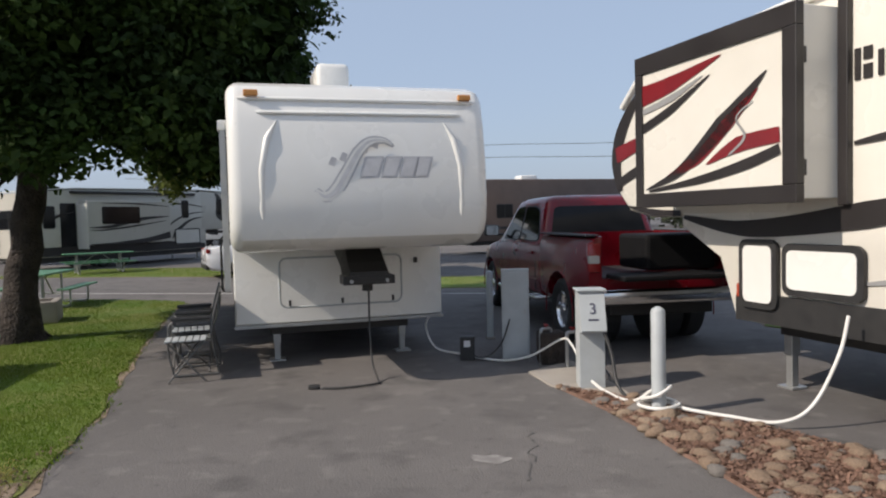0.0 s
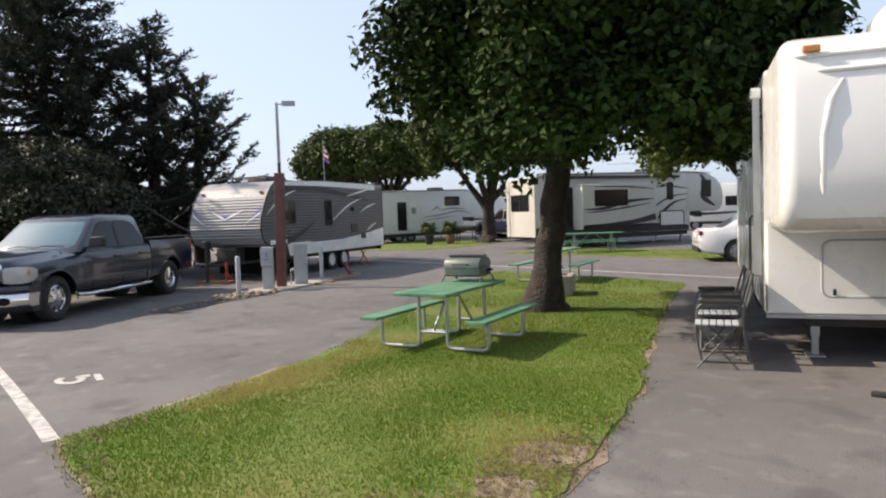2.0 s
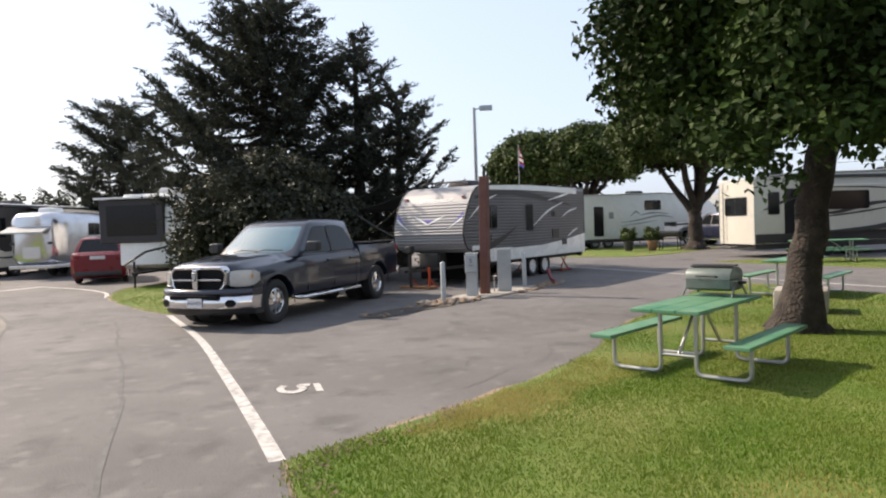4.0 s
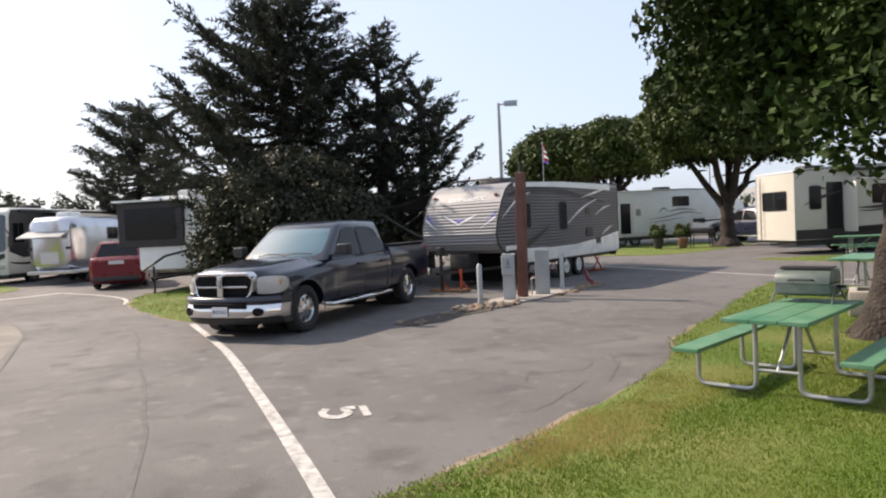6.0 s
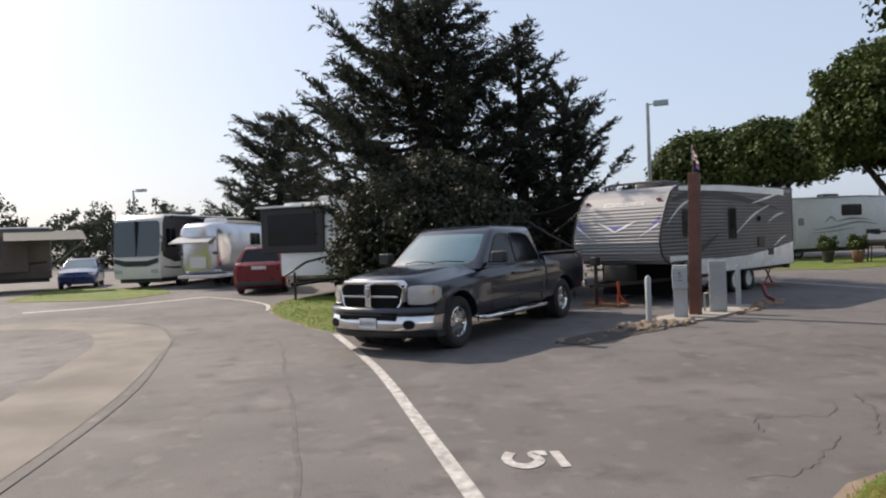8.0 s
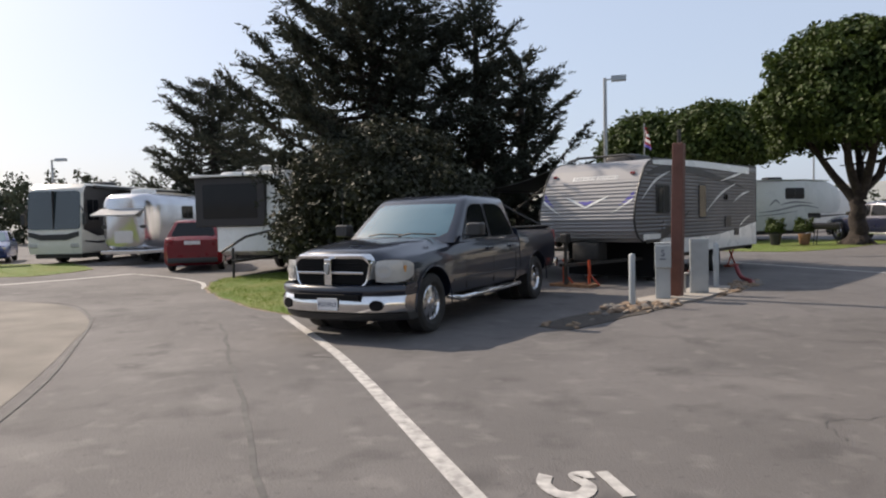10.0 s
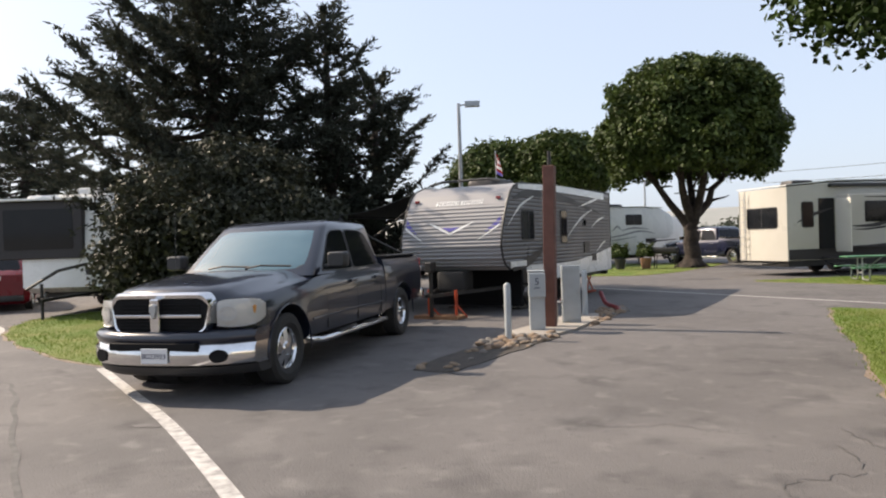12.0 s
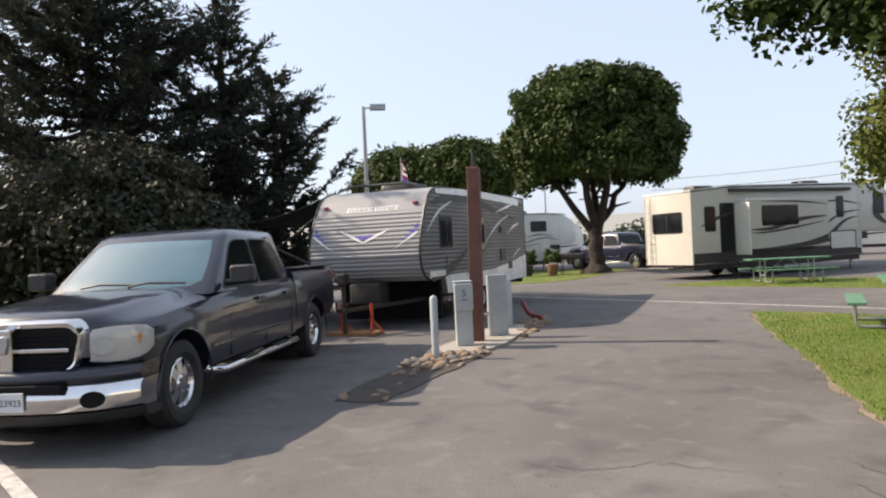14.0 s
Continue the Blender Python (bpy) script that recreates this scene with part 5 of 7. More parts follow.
def travel_trailer():
    t = thing("travel_trailer", pose(-18.84, 7.82, 0, rz=32), "silver corrugated travel trailer with shade-toned sides and blue stripes", "trailer")
    W, L = 1.24, 7.85
    front = [(0.42, 0.98), (0.2, 1.08), (0.07, 1.24), (0.0, 1.5), (0.06, 1.8), (0.18, 2.1), (0.34, 2.4), (0.52, 2.64), (0.72, 2.78), (1.0, 2.86)]
    prof = front + [(L, 2.92), (L, 0.62), (1.5, 0.62), (1.25, 0.98)]
    bm = bmnew()
    prism(bm, prof, -W, W)
    body = part("body", bm, silver_skin, t)
    def yf(z):
        for (a, b), (c, d) in zip(front, front[1:]):
            if b <= z <= d:
                return a + (c - a) * (z - b) / (d - b) + 0.03
        return 0.5
    def yfs(z):
        return yf(z) if z > 0.98 else 1.4
    # side sheets carry painted shade, darker than the silver nose
    part("side_siding", siding(yfs, L - 0.03, 1.0, 2.8, W + 0.002), shaded_silver_skin, body)
    part("side_siding", siding(yfs, L - 0.03, 1.0, 2.8, -W - 0.002), shaded_silver_skin, body)
    # front sheet: ridges follow the nose
    pts, acc = [], 0.0
    for (a, b), (c, d) in zip(front[:8], front[1:8]):
        seg = math.hypot(c - a, d - b)
        k = max(2, int(seg / 0.024))
        for i in range(k):
            f = i / k
            nx, nz = -(d - b) / seg, (c - a) / seg
            lift_ = 0.02 if (int((b + (d - b) * f) / 0.042) % 2) and (b + (d - b) * f) < 2.36 else 0.003
            pts.append((a + (c - a) * f + nx * lift_, b + (d - b) * f + nz * lift_))
    bm = bmnew()
    rows = [[bm.verts.new((x, y, z)) for x in (-W + 0.02, W - 0.02)] for y, z in pts]
    for a, b in zip(rows, rows[1:]):
        bm.faces.new((a[0], a[1], b[1], b[0]))
    fs = part("front_siding", bm, silver_skin, body)
    for s in (-1, 1):
        bm = bmnew()
        tube(bm, [(s * W, y, z) for y, z in front] + [(s * W, L, 2.93)], 0.026, 6)
        part("corner_trim", bm, black_plastic, body, smooth=50)
        marker(body, s * 1.02, 0.4, 2.53, red_lens, 0.05, 0.03)
        bm = bmnew()
        tube(bm, [(s * W, L, 0.62), (s * W, L, 2.93)], 0.02, 6)
        part("corner_trim", bm, black_plastic, body)
    # lettering on the slanted nose, as plain bars
    def on_nose(z):
        return yf(z) - 0.055
    bm = bmnew()
    a = -0.5
    for i, k in enumerate([0.13, 0.09, 0.09, 0.09, 0.1, 0.0, 0.12, 0.09, 0.1, 0.05, 0.09]):
        for dx, za, zb in ((0.0, 2.4, 2.5), (k * 0.6, 2.4, 2.44), (k * 0.6, 2.46, 2.5)):
            if k:
                q = [(a + dx, za), (a + dx + k * 0.32, za), (a + dx + k * 0.32, zb), (a + dx, zb)]
                vs = [bm.verts.new((x, on_nose(z) + 0.012, z)) for x, z in q]
                bm.faces.new(vs)
        a += k + 0.022
    part("lettering", bm, white_gel, body, "plain pale lettering bars")
    def nose_stripe(p, wd, mat, lift_=0.02):
        bm = bmnew()
        c = curve_pts(p, 8)
        up, dn = [], []
        for i, q in enumerate(c):
            f = i / (len(c) - 1) * (len(wd) - 1)
            k = min(int(f), len(wd) - 2)
            h = (wd[k] + (wd[k + 1] - wd[k]) * (f - k)) / 2
            up.append(bm.verts.new((q[0], yf(q[1] + h) - 0.03 - lift_, q[1] + h)))
            dn.append(bm.verts.new((q[0], yf(q[1] - h) - 0.03 - lift_, q[1] - h)))
        for i in range(len(c) - 1):
            bm.faces.new((dn[i], dn[i + 1], up[i + 1], up[i]))
        return part("stripe", bm, mat, fs)
    for s in (-1, 1):
        nose_stripe([(s * 1.17, 2.05), (s * 1.0, 1.9), (s * 0.85, 1.8)], [0.16, 0.09, 0.01], blue_skin)
        nose_stripe([(s * 1.17, 1.94), (s * 0.95, 1.79), (s * 0.68, 1.62)], [0.05, 0.04, 0.01], white_gel, 0.024)
        nose_stripe([(s * 0.55, 2.02), (s * 0.3, 1.91), (s * 0.0, 1.77)], [0.01, 0.06, 0.04], white_gel, 0.022)
        nose_stripe([(s * 0.2, 1.91), (s * 0.1, 1.885), (s * 0.0, 1.86)], [0.01, 0.06, 0.09], blue_skin, 0.026)
    # side livery
    sk = [(1.38, 0.64), (L - 0.02, 0.64), (L - 0.02, 1.3), (6.3, 1.12), (4.6, 1.0), (3.0, 0.98), (1.9, 1.0), (0.5, 1.1), (0.42, 1.0), (1.3, 0.98)]
    part("skirt", outline("R", W, sk, 0.01, 0.008), white_gel, body, "white lower side panel")
    part("stripe", swoosh("R", W, [(0.5, 1.0), (1.4, 1.12), (2.2, 1.35), (2.9, 1.65)], [0.14, 0.22, 0.12, 0.02], 0.026), dark_skin, body)
    part("stripe", swoosh("R", W, [(0.6, 2.5), (2.0, 2.72), (4.0, 2.6), (6.8, 2.3)], [0.05, 0.26, 0.16, 0.02], 0.016), dark_skin, body)
    part("stripe", swoosh("R", W, [(0.9, 2.78), (3.5, 2.84), (7.2, 2.8)], [0.1, 0.16, 0.2], 0.02), white_gel, body)
    for p in ([(0.3, 1.9), (1.0, 2.35), (1.8, 2.6)], [(3.7, 1.5), (5.0, 2.1), (6.1, 2.4)], [(5.0, 2.45), (6.0, 2.62), (7.1, 2.8)], [(6.0, 1.9), (6.6, 2.1), (7.2, 2.2)], [(6.4, 1.2), (6.9, 1.4), (7.28, 1.5)]):
        part("stripe", swoosh("R", W, p, [0.01, 0.07, 0.015], 0.018), white_gel, body)
    window(t, "R", W, 1.1, 1.75, 1.62, 2.25, lift=0.01)
    window(t, "R", W, 3.55, 3.95, 1.5, 2.3, lift=0.01, mullion=False)
    window(t, "R", W, 5.3, 5.5, 1.95, 2.08, lift=0.01, mullion=False)
    for y0, y1, z0, z1 in ((5.3, 5.75, 1.2, 1.5), (6.0, 6.35, 0.95, 1.15)):
        h = part("hatch", outline("R", W, round_rect(y0, y1, z0, z1, 0.03), 0.014, 0.018), dark_skin, t)
    h = part("hatch", outline("R", W, round_rect(0.4, 1.25, 1.02, 1.14, 0.02), 0.012, 0.02), white_gel, t)
    part("hatch", outline("R", W, round_rect(1.5, 2.6, 0.68, 1.02, 0.03), 0.012, 0.02), white_gel, t)
    ac_unit(t, 0.0, 2.2, 2.88, dark_skin, 0.4, 0.55, 0.2)
    bm = bmnew()
    box(bm, 0.3, 0.75, 4.6, 5.1, 2.88, 3.0, 0.03)
    part("roof_vent", bm, dark_skin, t)
    bm = bmnew()
    tube(bm, [(-1.0, 1.0, 2.93), (-0.7, 1.0, 3.0), (0.5, 1.0, 3.0), (0.8, 1.0, 2.93)], 0.03)
    part("roof_rail", bm, black_plastic, t)
    for y in (4.2, 5.05):
        for s in (-1, 1):
            wheel(t, s * 1.0, y, 0.34, 0.2, s, white_gel, 5)
    for y in (1.9, 6.9):
        for s in (-1, 1):
            bm = bmnew()
            for a, b in (((s * 0.85, y - 0.3, 0.62), (s * 0.85, y + 0.3, 0.05)), ((s * 0.85, y + 0.3, 0.62), (s * 0.85, y - 0.3, 0.05))):
                tube(bm, [a, b], 0.025, 6)
            box(bm, s * 0.85 - 0.1, s * 0.85 + 0.1, y - 0.35, y + 0.35, 0.0, 0.05, 0.01)
            part("scissor_jack", bm, orange_paint if y > 5 else black_metal, t, "scissor stabiliser jack")
    # tongue
    bm = bmnew()
    for s in (-1, 1):
        tube(bm, [(s * 0.95, 1.5, 0.56), (s * 0.05, -0.95, 0.5)], 0.05, 4)
    tg_ = part("tongue", bm, black_metal, t, "black steel A frame tongue")
    bm = bmnew()
    box(bm, -0.36, 0.32, 0.02, 0.5, 0.52, 0.96, 0.06, 3)
    part("gas_bottle_cover", bm, rubber, tg_, smooth=40)
    bm = bmnew()
    tube(bm, [(-0.05, -0.75, 0.05), (-0.05, -0.75, 1.05)], 0.045, 10)
    box(bm, -0.14, 0.04, -0.85, -0.65, 0.98, 1.2, 0.03)
    part("tongue_jack", bm, black_metal, tg_)
    for x in (-0.25, 0.4):
        bm = bmnew()
        tube(bm, [(x, -0.5, 0.02), (x, -0.5, 0.6)], 0.035, 8)
        tube(bm, [(x, -0.5, 0.3), (x + 0.25, -0.5, 0.05)], 0.02, 6)
        part("jack_stand", bm, orange_paint, tg_, "orange jack stand")
    bm = bmnew()
    box(bm, -0.5, 0.55, -0.75, -0.3, 0.0, 0.07, 0.008)
    part("timber_pad", bm, lumber, tg_)
    bm = bmnew()
    box(bm, -0.95, 0.95, 1.3, L - 0.05, 0.5, 0.63, 0.01)
    part("chassis", bm, black_metal, t)
    # floor underside, plus added black sheets standing in for shadow under the nose
    bm = bmnew()
    box(bm, -1.17, 1.17, 1.16, 1.24, 0.12, 0.985)
    box(bm, -1.17, 1.17, 0.45, 1.3, 0.955, 0.975)
    box(bm, -1.15, 1.15, 1.2, L - 0.1, 0.585, 0.612)
    part("underbelly", bm, grille_dark, t)
    bm = bmnew()
    box(bm, -1.1, 1.1, L, L + 0.12, 0.48, 0.6, 0.02)
    part("rear_bumper", bm, black_metal, t)
    # awning on the far wall
    bm = bmnew()
    rows = []
    for i in range(9):
        f = i / 8
        rows.append([(-W - 0.05 - 2.3 * f, y, 2.78 - 0.42 * f - 0.1 * math.sin(math.pi * f)) for y in (0.7, 3.0, 5.6)])
    loft(bm, [[*r, *[(x, y, z - 0.012) for x, y, z in r[::-1]]] for r in rows])
    aw = part("awning", bm, canvas, t, "dark canvas awning rolled out on arms")
    bm = bmnew()
    tube(bm, [(-W - 2.37, 0.6, 2.34), (-W - 2.37, 5.7, 2.34)], 0.05, 10)
    part("awning_roller", bm, black_plastic, aw)
    for y in (0.65, 5.65):
        bm = bmnew()
        tube(bm, [(-W - 0.02, y, 1.2), (-W - 1.25, y, 1.75), (-W - 2.35, y, 2.33)], 0.035, 6)
        tube(bm, [(-W - 0.02, y, 2.5), (-W - 0.7, y, 2.05), (-W - 1.25, y, 1.75)], 0.03, 6)
        part("awning_arm", bm, black_metal, aw)
    return t


travel_trailer()


# ---- other trailers ----
def fifth_wheel(m, label, L, W, top, mat, cap_mat=None, rear_ladder=False):
    """A fifth wheel with its nose toward local -y."""
    t = thing("fifth_wheel_trailer", m, label, "trailer")
    cap = [(2.6, 1.45), (0.5, 1.45), (0.2, 1.55), (0.05, 1.8), (0.0, 2.1), (0.05, 2.5), (0.2, 2.85), (0.5, top - 0.3), (1.0, top - 0.08), (2.6, top)]
    bm = bmnew()
    prism(bm, cap, -W, W, 0.08, seg=3)
    part("front_cap", bm, cap_mat or mat, t, smooth=30)
    bm = bmnew()
    prism(bm, [(2.3, 0.55), (L, 0.55), (L, top - 0.25), (L - 2.0, top - 0.1), (2.58, top - 0.02), (2.3, top - 0.1)], -W + 0.006, W - 0.006, 0.03)
    body = part("body", bm, mat, t, smooth=30)
    bm = bmnew()
    prism(bm, [(0.9, top - 0.05), (2.58, top + 0.02), (L - 2.0, top - 0.06), (L + 0.04, top - 0.22), (L + 0.04, top - 0.18), (L - 2.0, top - 0.02), (2.58, top + 0.06), (0.9, top)], -W - 0.02, W + 0.02)
    part("roof", bm, white_gel, t)
    for y in (L * 0.62, L * 0.62 + 0.95):
        for s in (-1, 1):
            wheel(t, s * (W - 0.2), y, 0.37, 0.22, s, steel, 6)
    for s in (-1, 1):
        leg(t, s * 0.9, 2.6, 0.6)
    bm = bmnew()
    box(bm, -W + 0.08, W - 0.08, 2.4, L - 0.1, 0.34, 0.56, 0.01)
    part("chassis", bm, black_metal, t)
    bm = bmnew()
    loft(bm, [[(x * k, y, z) for x, z in ((-0.2, 1.48), (0.2, 1.48), (0.22, zb), (-0.22, zb))] for y, k, zb in ((1.5, 1, 1.4), (0.9, 1, 1.25), (0.5, 1.1, 1.15))])
    part("pin_box", bm, black_metal, t)
    ac_unit(t, 0.0, L * 0.35, top - 0.03, black_plastic)
    ac_unit(t, 0.0, L * 0.86, top - 0.2, black_plastic)
    return t, body


# cream trailer with sweeping dark stripes, across the cross road
W = 1.24
kz, kb = fifth_wheel(pose(-20.3, 34.2, 0, rz=168), "cream fifth wheel trailer with dark sweeping stripes and an open door", 11.4, W, 3.42, tan_gel)
part("lower_panel", outline("L", W, [(2.4, 0.58), (11.35, 0.58), (11.35, 0.95), (8.3, 0.95), (6.5, 1.05), (5.5, 1.2), (4.9, 1.0), (2.4, 0.8)], 0.008, 0.004), dark_skin, kb)
slide = bmnew()
box(slide, -W - 0.5, -W + 0.1, 4.9, 9.2, 0.98, 2.85, 0.03)
ks = part("slide_out", slide, tan_gel, kz, "extended slide-out room")
for p, wd in (([(5.0, 2.15), (6.5, 2.05), (8.0, 1.75), (9.1, 1.72)], [0.02, 0.16, 0.14, 0.02]), ([(5.2, 1.95), (6.8, 1.75), (8.4, 1.6), (9.1, 1.62)], [0.02, 0.08, 0.06, 0.01]), ([(4.95, 1.3), (6.2, 1.1), (8.0, 1.0), (9.1, 1.0)], [0.32, 0.2, 0.1, 0.04]), ([(5.0, 2.6), (6.6, 2.72), (8.5, 2.75)], [0.02, 0.07, 0.02])):
    part("stripe", swoosh("L", W, p, wd, 0.505), dark_skin, ks)
part("window", outline("L", W, round_rect(6.6, 8.5, 1.85, 2.6, 0.08), 0.012, 0.505), glass_dark, ks)
for p, wd in (([(2.5, 2.1), (3.3, 1.95), (4.1, 1.45), (4.4, 1.1)], [0.02, 0.1, 0.2, 0.02]), ([(2.4, 2.35), (3.4, 2.25), (4.3, 1.9), (4.8, 1.5)], [0.02, 0.07, 0.08, 0.02]), ([(0.6, 1.7), (1.4, 2.2), (1.3, 2.9), (1.6, 3.3)], [0.05, 0.35, 0.3, 0.1]), ([(2.4, 2.6), (3.6, 2.75), (4.7, 2.7)], [0.02, 0.08, 0.02]), ([(9.4, 2.4), (10.2, 2.2), (11.0, 1.9)], [0.02, 0.12, 0.02])):
    part("stripe", swoosh("L", W, p, wd, 0.01), dark_skin, kb)
window(kz, "L", W, 10.3, 10.75, 1.75, 2.6, mullion=False)
window(kz, "L", W, 3.4, 3.75, 2.1, 2.9, mullion=False)
window(kz, "L", W, 0.9, 1.5, 2.2, 3.0)
part("doorway", outline("L", W, round_rect(9.35, 10.05, 0.8, 2.75, 0.05), 0.006, 0.004), glass_dark, kz, "open dark doorway")
bm = bmnew()
box(bm, -W - 0.7, -W - 0.02, 9.28, 9.33, 0.82, 2.72, 0.02)
part("door", bm, cream_gel, kz, "entrance door swung open")
part("hatch", outline("L", W, round_rect(2.75, 4.2, 0.85, 1.5, 0.08), 0.012, 0.012), cream_gel, kz)
bm = bmnew()
lp = [(-W - 0.02, y, z) for y, z in round_rect(2.72, 4.23, 0.82, 1.53, 0.08)]
tube(bm, lp + [lp[0]], 0.02, 6)
part("hatch_seal", bm, black_plastic, kz)
window(kz, "B", W, -0.75, 0.75, 1.75, 2.45, base=11.4)
bm = bmnew()
for x in (0.75, 1.05):
    tube(bm, [(x, 11.5, 0.5), (x, 11.5, 3.1)], 0.016, 6)
for k in range(9):
    tube(bm, [(0.75, 11.5, 0.6 + 0.28 * k), (1.05, 11.5, 0.6 + 0.28 * k)], 0.014, 6)
part("ladder", bm, steel, kz)
bm = bmnew()
for k in range(3):
    box(bm, -W - 0.3 - 0.25 * k, -W - 0.05 - 0.25 * k, 9.4, 10.0, 0.6 - 0.2 * k, 0.63 - 0.2 * k, 0.006)
for y in (9.4, 10.0):
    tube(bm, [(-W - 0.05, y, 0.66), (-W - 0.85, y, 0.0)], 0.02, 6)
part("steps", bm, black_metal, kz)
bm = bmnew()
box(bm, -W - 0.12, -W + 0.02, 3.0, 9.6, 3.15, 3.27, 0.03)
part("awning_roll", bm, black_plastic, kz)
bm = bmnew()
for y in (11.6, 12.2):
    tube(bm, [(-0.9, y, 0.5), (-0.9, y, 0.45), (0.9, y, 0.45)], 0.03, 6)
tube(bm, [(-0.9, 11.4, 0.5), (-0.9, 12.2, 0.45)], 0.03, 6)
tube(bm, [(0.9, 11.4, 0.5), (0.9, 12.2, 0.45)], 0.03, 6)
part("cargo_rack", bm, black_metal, kz)

# white trailer behind the silver one
wf, wb_ = fifth_wheel(pose(-37.5, 32.9, 0, rz=180), "white fifth wheel trailer with an open door and faint grey mural", 10.5, 1.22, 3.3, white_gel)
part("doorway", outline("L", 1.22, round_rect(6.9, 7.6, 0.75, 2.55, 0.04), 0.008, 0.004), glass_dark, wf, "open dark doorway")
part("door", outline("L", 1.22, round_rect(6.0, 6.75, 0.75, 2.55, 0.04), 0.04, 0.01), white_gel, wf, "white door folded back")
part("window", outline("L", 1.22, round_rect(6.2, 6.55, 1.8, 2.2, 0.04), 0.01, 0.05), grey_skin, wf)
window(wf, "L", 1.22, 2.6, 3.8, 2.3, 2.85)
for p, wd in (([(1.6, 1.75), (2.8, 1.9), (4.4, 1.65), (5.6, 1.55)], [0.03, 0.1, 0.08, 0.02]), ([(2.0, 2.0), (3.2, 2.1), (4.2, 1.95)], [0.02, 0.12, 0.02]), ([(3.0, 1.6), (4.3, 1.45), (5.7, 1.35)], [0.02, 0.06, 0.02]), ([(4.2, 2.0), (4.5, 2.2), (4.9, 1.9)], [0.05, 0.12, 0.03])):
    part("mural_stroke", swoosh("L", 1.22, p, wd, 0.01), grey_skin, wb_)


# tall cream trailer with dark slide-out frame beside the red pickup
def slide_trailer():
    t = thing("fifth_wheel_trailer", pose(2.72, 10.32, 0, rz=215), "large cream fifth wheel trailer with red and brown swooshes and slide-out", "trailer")
    W = 1.24
    cap = [(2.4, 1.72), (0.35, 1.72), (-0.1, 1.8), (-0.36, 2.05), (-0.45, 2.4), (-0.4, 2.75), (-0.2, 3.05), (0.15, 3.32), (0.5, 3.46), (2.4, 3.56)]
    bm = bmnew()
    prism(bm, cap, -W, W, 0.05, seg=3)
    c = part("front_cap", bm, cream_gel, t, smooth=30)
    bm = bmnew()
    prism(bm, [(1.72, 0.72), (11.0, 0.72), (11.0, 3.66), (2.35, 3.57), (2.2, 3.5), (2.2, 1.8), (0.9, 1.8), (0.9, 1.62), (1.5, 1.3)], -W + 0.004, W - 0.004, 0.02)
    b = part("body", bm, cream_gel, t, smooth=30)
    bm = bmnew()
    tube(bm, [(W + 0.01, -0.2, 3.08), (W + 0.02, 0.15, 3.35), (W + 0.02, 0.5, 3.49), (W + 0.02, 2.4, 3.59), (W + 0.02, 11, 3.69)], 0.045, 8)
    part("gutter_rail", bm, white_gel, b, smooth=50)
    part("stripe", swoosh("R", W, [(-0.28, 2.05), (-0.36, 2.4), (-0.28, 2.72), (-0.05, 3.02), (0.3, 3.3)], [0.1, 0.2, 0.22, 0.16, 0.04], 0.006), dark_skin, c)
    part("stripe", swoosh("R", W, [(-0.35, 2.5), (0.1, 2.6), (0.72, 2.66)], [0.2, 0.16, 0.1], 0.01), red_skin, c)
    part("stripe", swoosh("R", W, [(-0.3, 2.15), (0.1, 2.28), (0.72, 2.36)], [0.1, 0.12, 0.08], 0.01), dark_skin, c)
    sl = bmnew()
    Y0, Y1, Z0, Z1, X = 0.8, 2.96, 1.86, 3.42, W + 0.48
    box(sl, W - 0.1, X, Y0, Y1, Z0, Z1, 0.01)
    s = part("slide_out", sl, cream_gel, t, "extended slide-out room with a dark frame")
    bm = bmnew()
    for y0, y1, z0, z1 in ((Y0 - 0.02, Y1 + 0.02, Z1 - 0.17, Z1 + 0.02), (Y0 - 0.02, Y1 + 0.02, Z0 - 0.03, Z0 + 0.12), (Y0 - 0.02, Y0 + 0.1, Z0 + 0.12, Z1 - 0.17), (Y1 - 0.13, Y1 + 0.02, Z0 + 0.12, Z1 - 0.17)):
        box(bm, X - 0.06, X + 0.025, y0, y1, z0, z1, 0.008)
    part("slide_frame", bm, dark_skin, s)
    k = X - W
    for p, wd, mt in (([(0.9, 3.02), (1.4, 3.07), (2.1, 3.2)], [0.22, 0.16, 0.01], red_skin), ([(0.9, 2.85), (1.4, 2.93), (1.85, 3.06)], [0.06, 0.07, 0.01], grey_skin), ([(0.9, 2.67), (1.4, 2.82), (1.95, 3.05)], [0.1, 0.09, 0.01], dark_skin),
                      ([(0.95, 2.02), (1.5, 2.18), (2.1, 2.55), (2.65, 2.95)], [0.01, 0.1, 0.2, 0.01], dark_skin), ([(1.3, 2.14), (1.75, 2.28), (2.2, 2.58), (2.55, 2.82)], [0.01, 0.12, 0.13, 0.01], red_skin), ([(1.9, 2.22), (2.3, 2.36), (2.79, 2.4)], [0.01, 0.14, 0.13], red_skin), ([(1.0, 2.0), (1.8, 2.08), (2.4, 2.18), (2.79, 2.28)], [0.02, 0.08, 0.1, 0.09], dark_skin)):
        part("stripe", swoosh("R", W, p, wd, k + 0.004), mt, s)
    part("stripe", swoosh("R", W, [(2.2, 2.28), (2.4, 2.42), (2.3, 2.6), (2.5, 2.72)], [0.02, 0.03, 0.02, 0.01], k + 0.009), grey_skin, s)
    bm = bmnew()
    box(bm, W - 0.02, W + 0.06, Y1 + 0.004, Y1 + 0.1, Z0 - 0.06, Z1 + 0.06, 0.01)
    part("slide_seal", bm, dark_skin, b)
    for z in (2.05, 2.95):
        bm = bmnew()
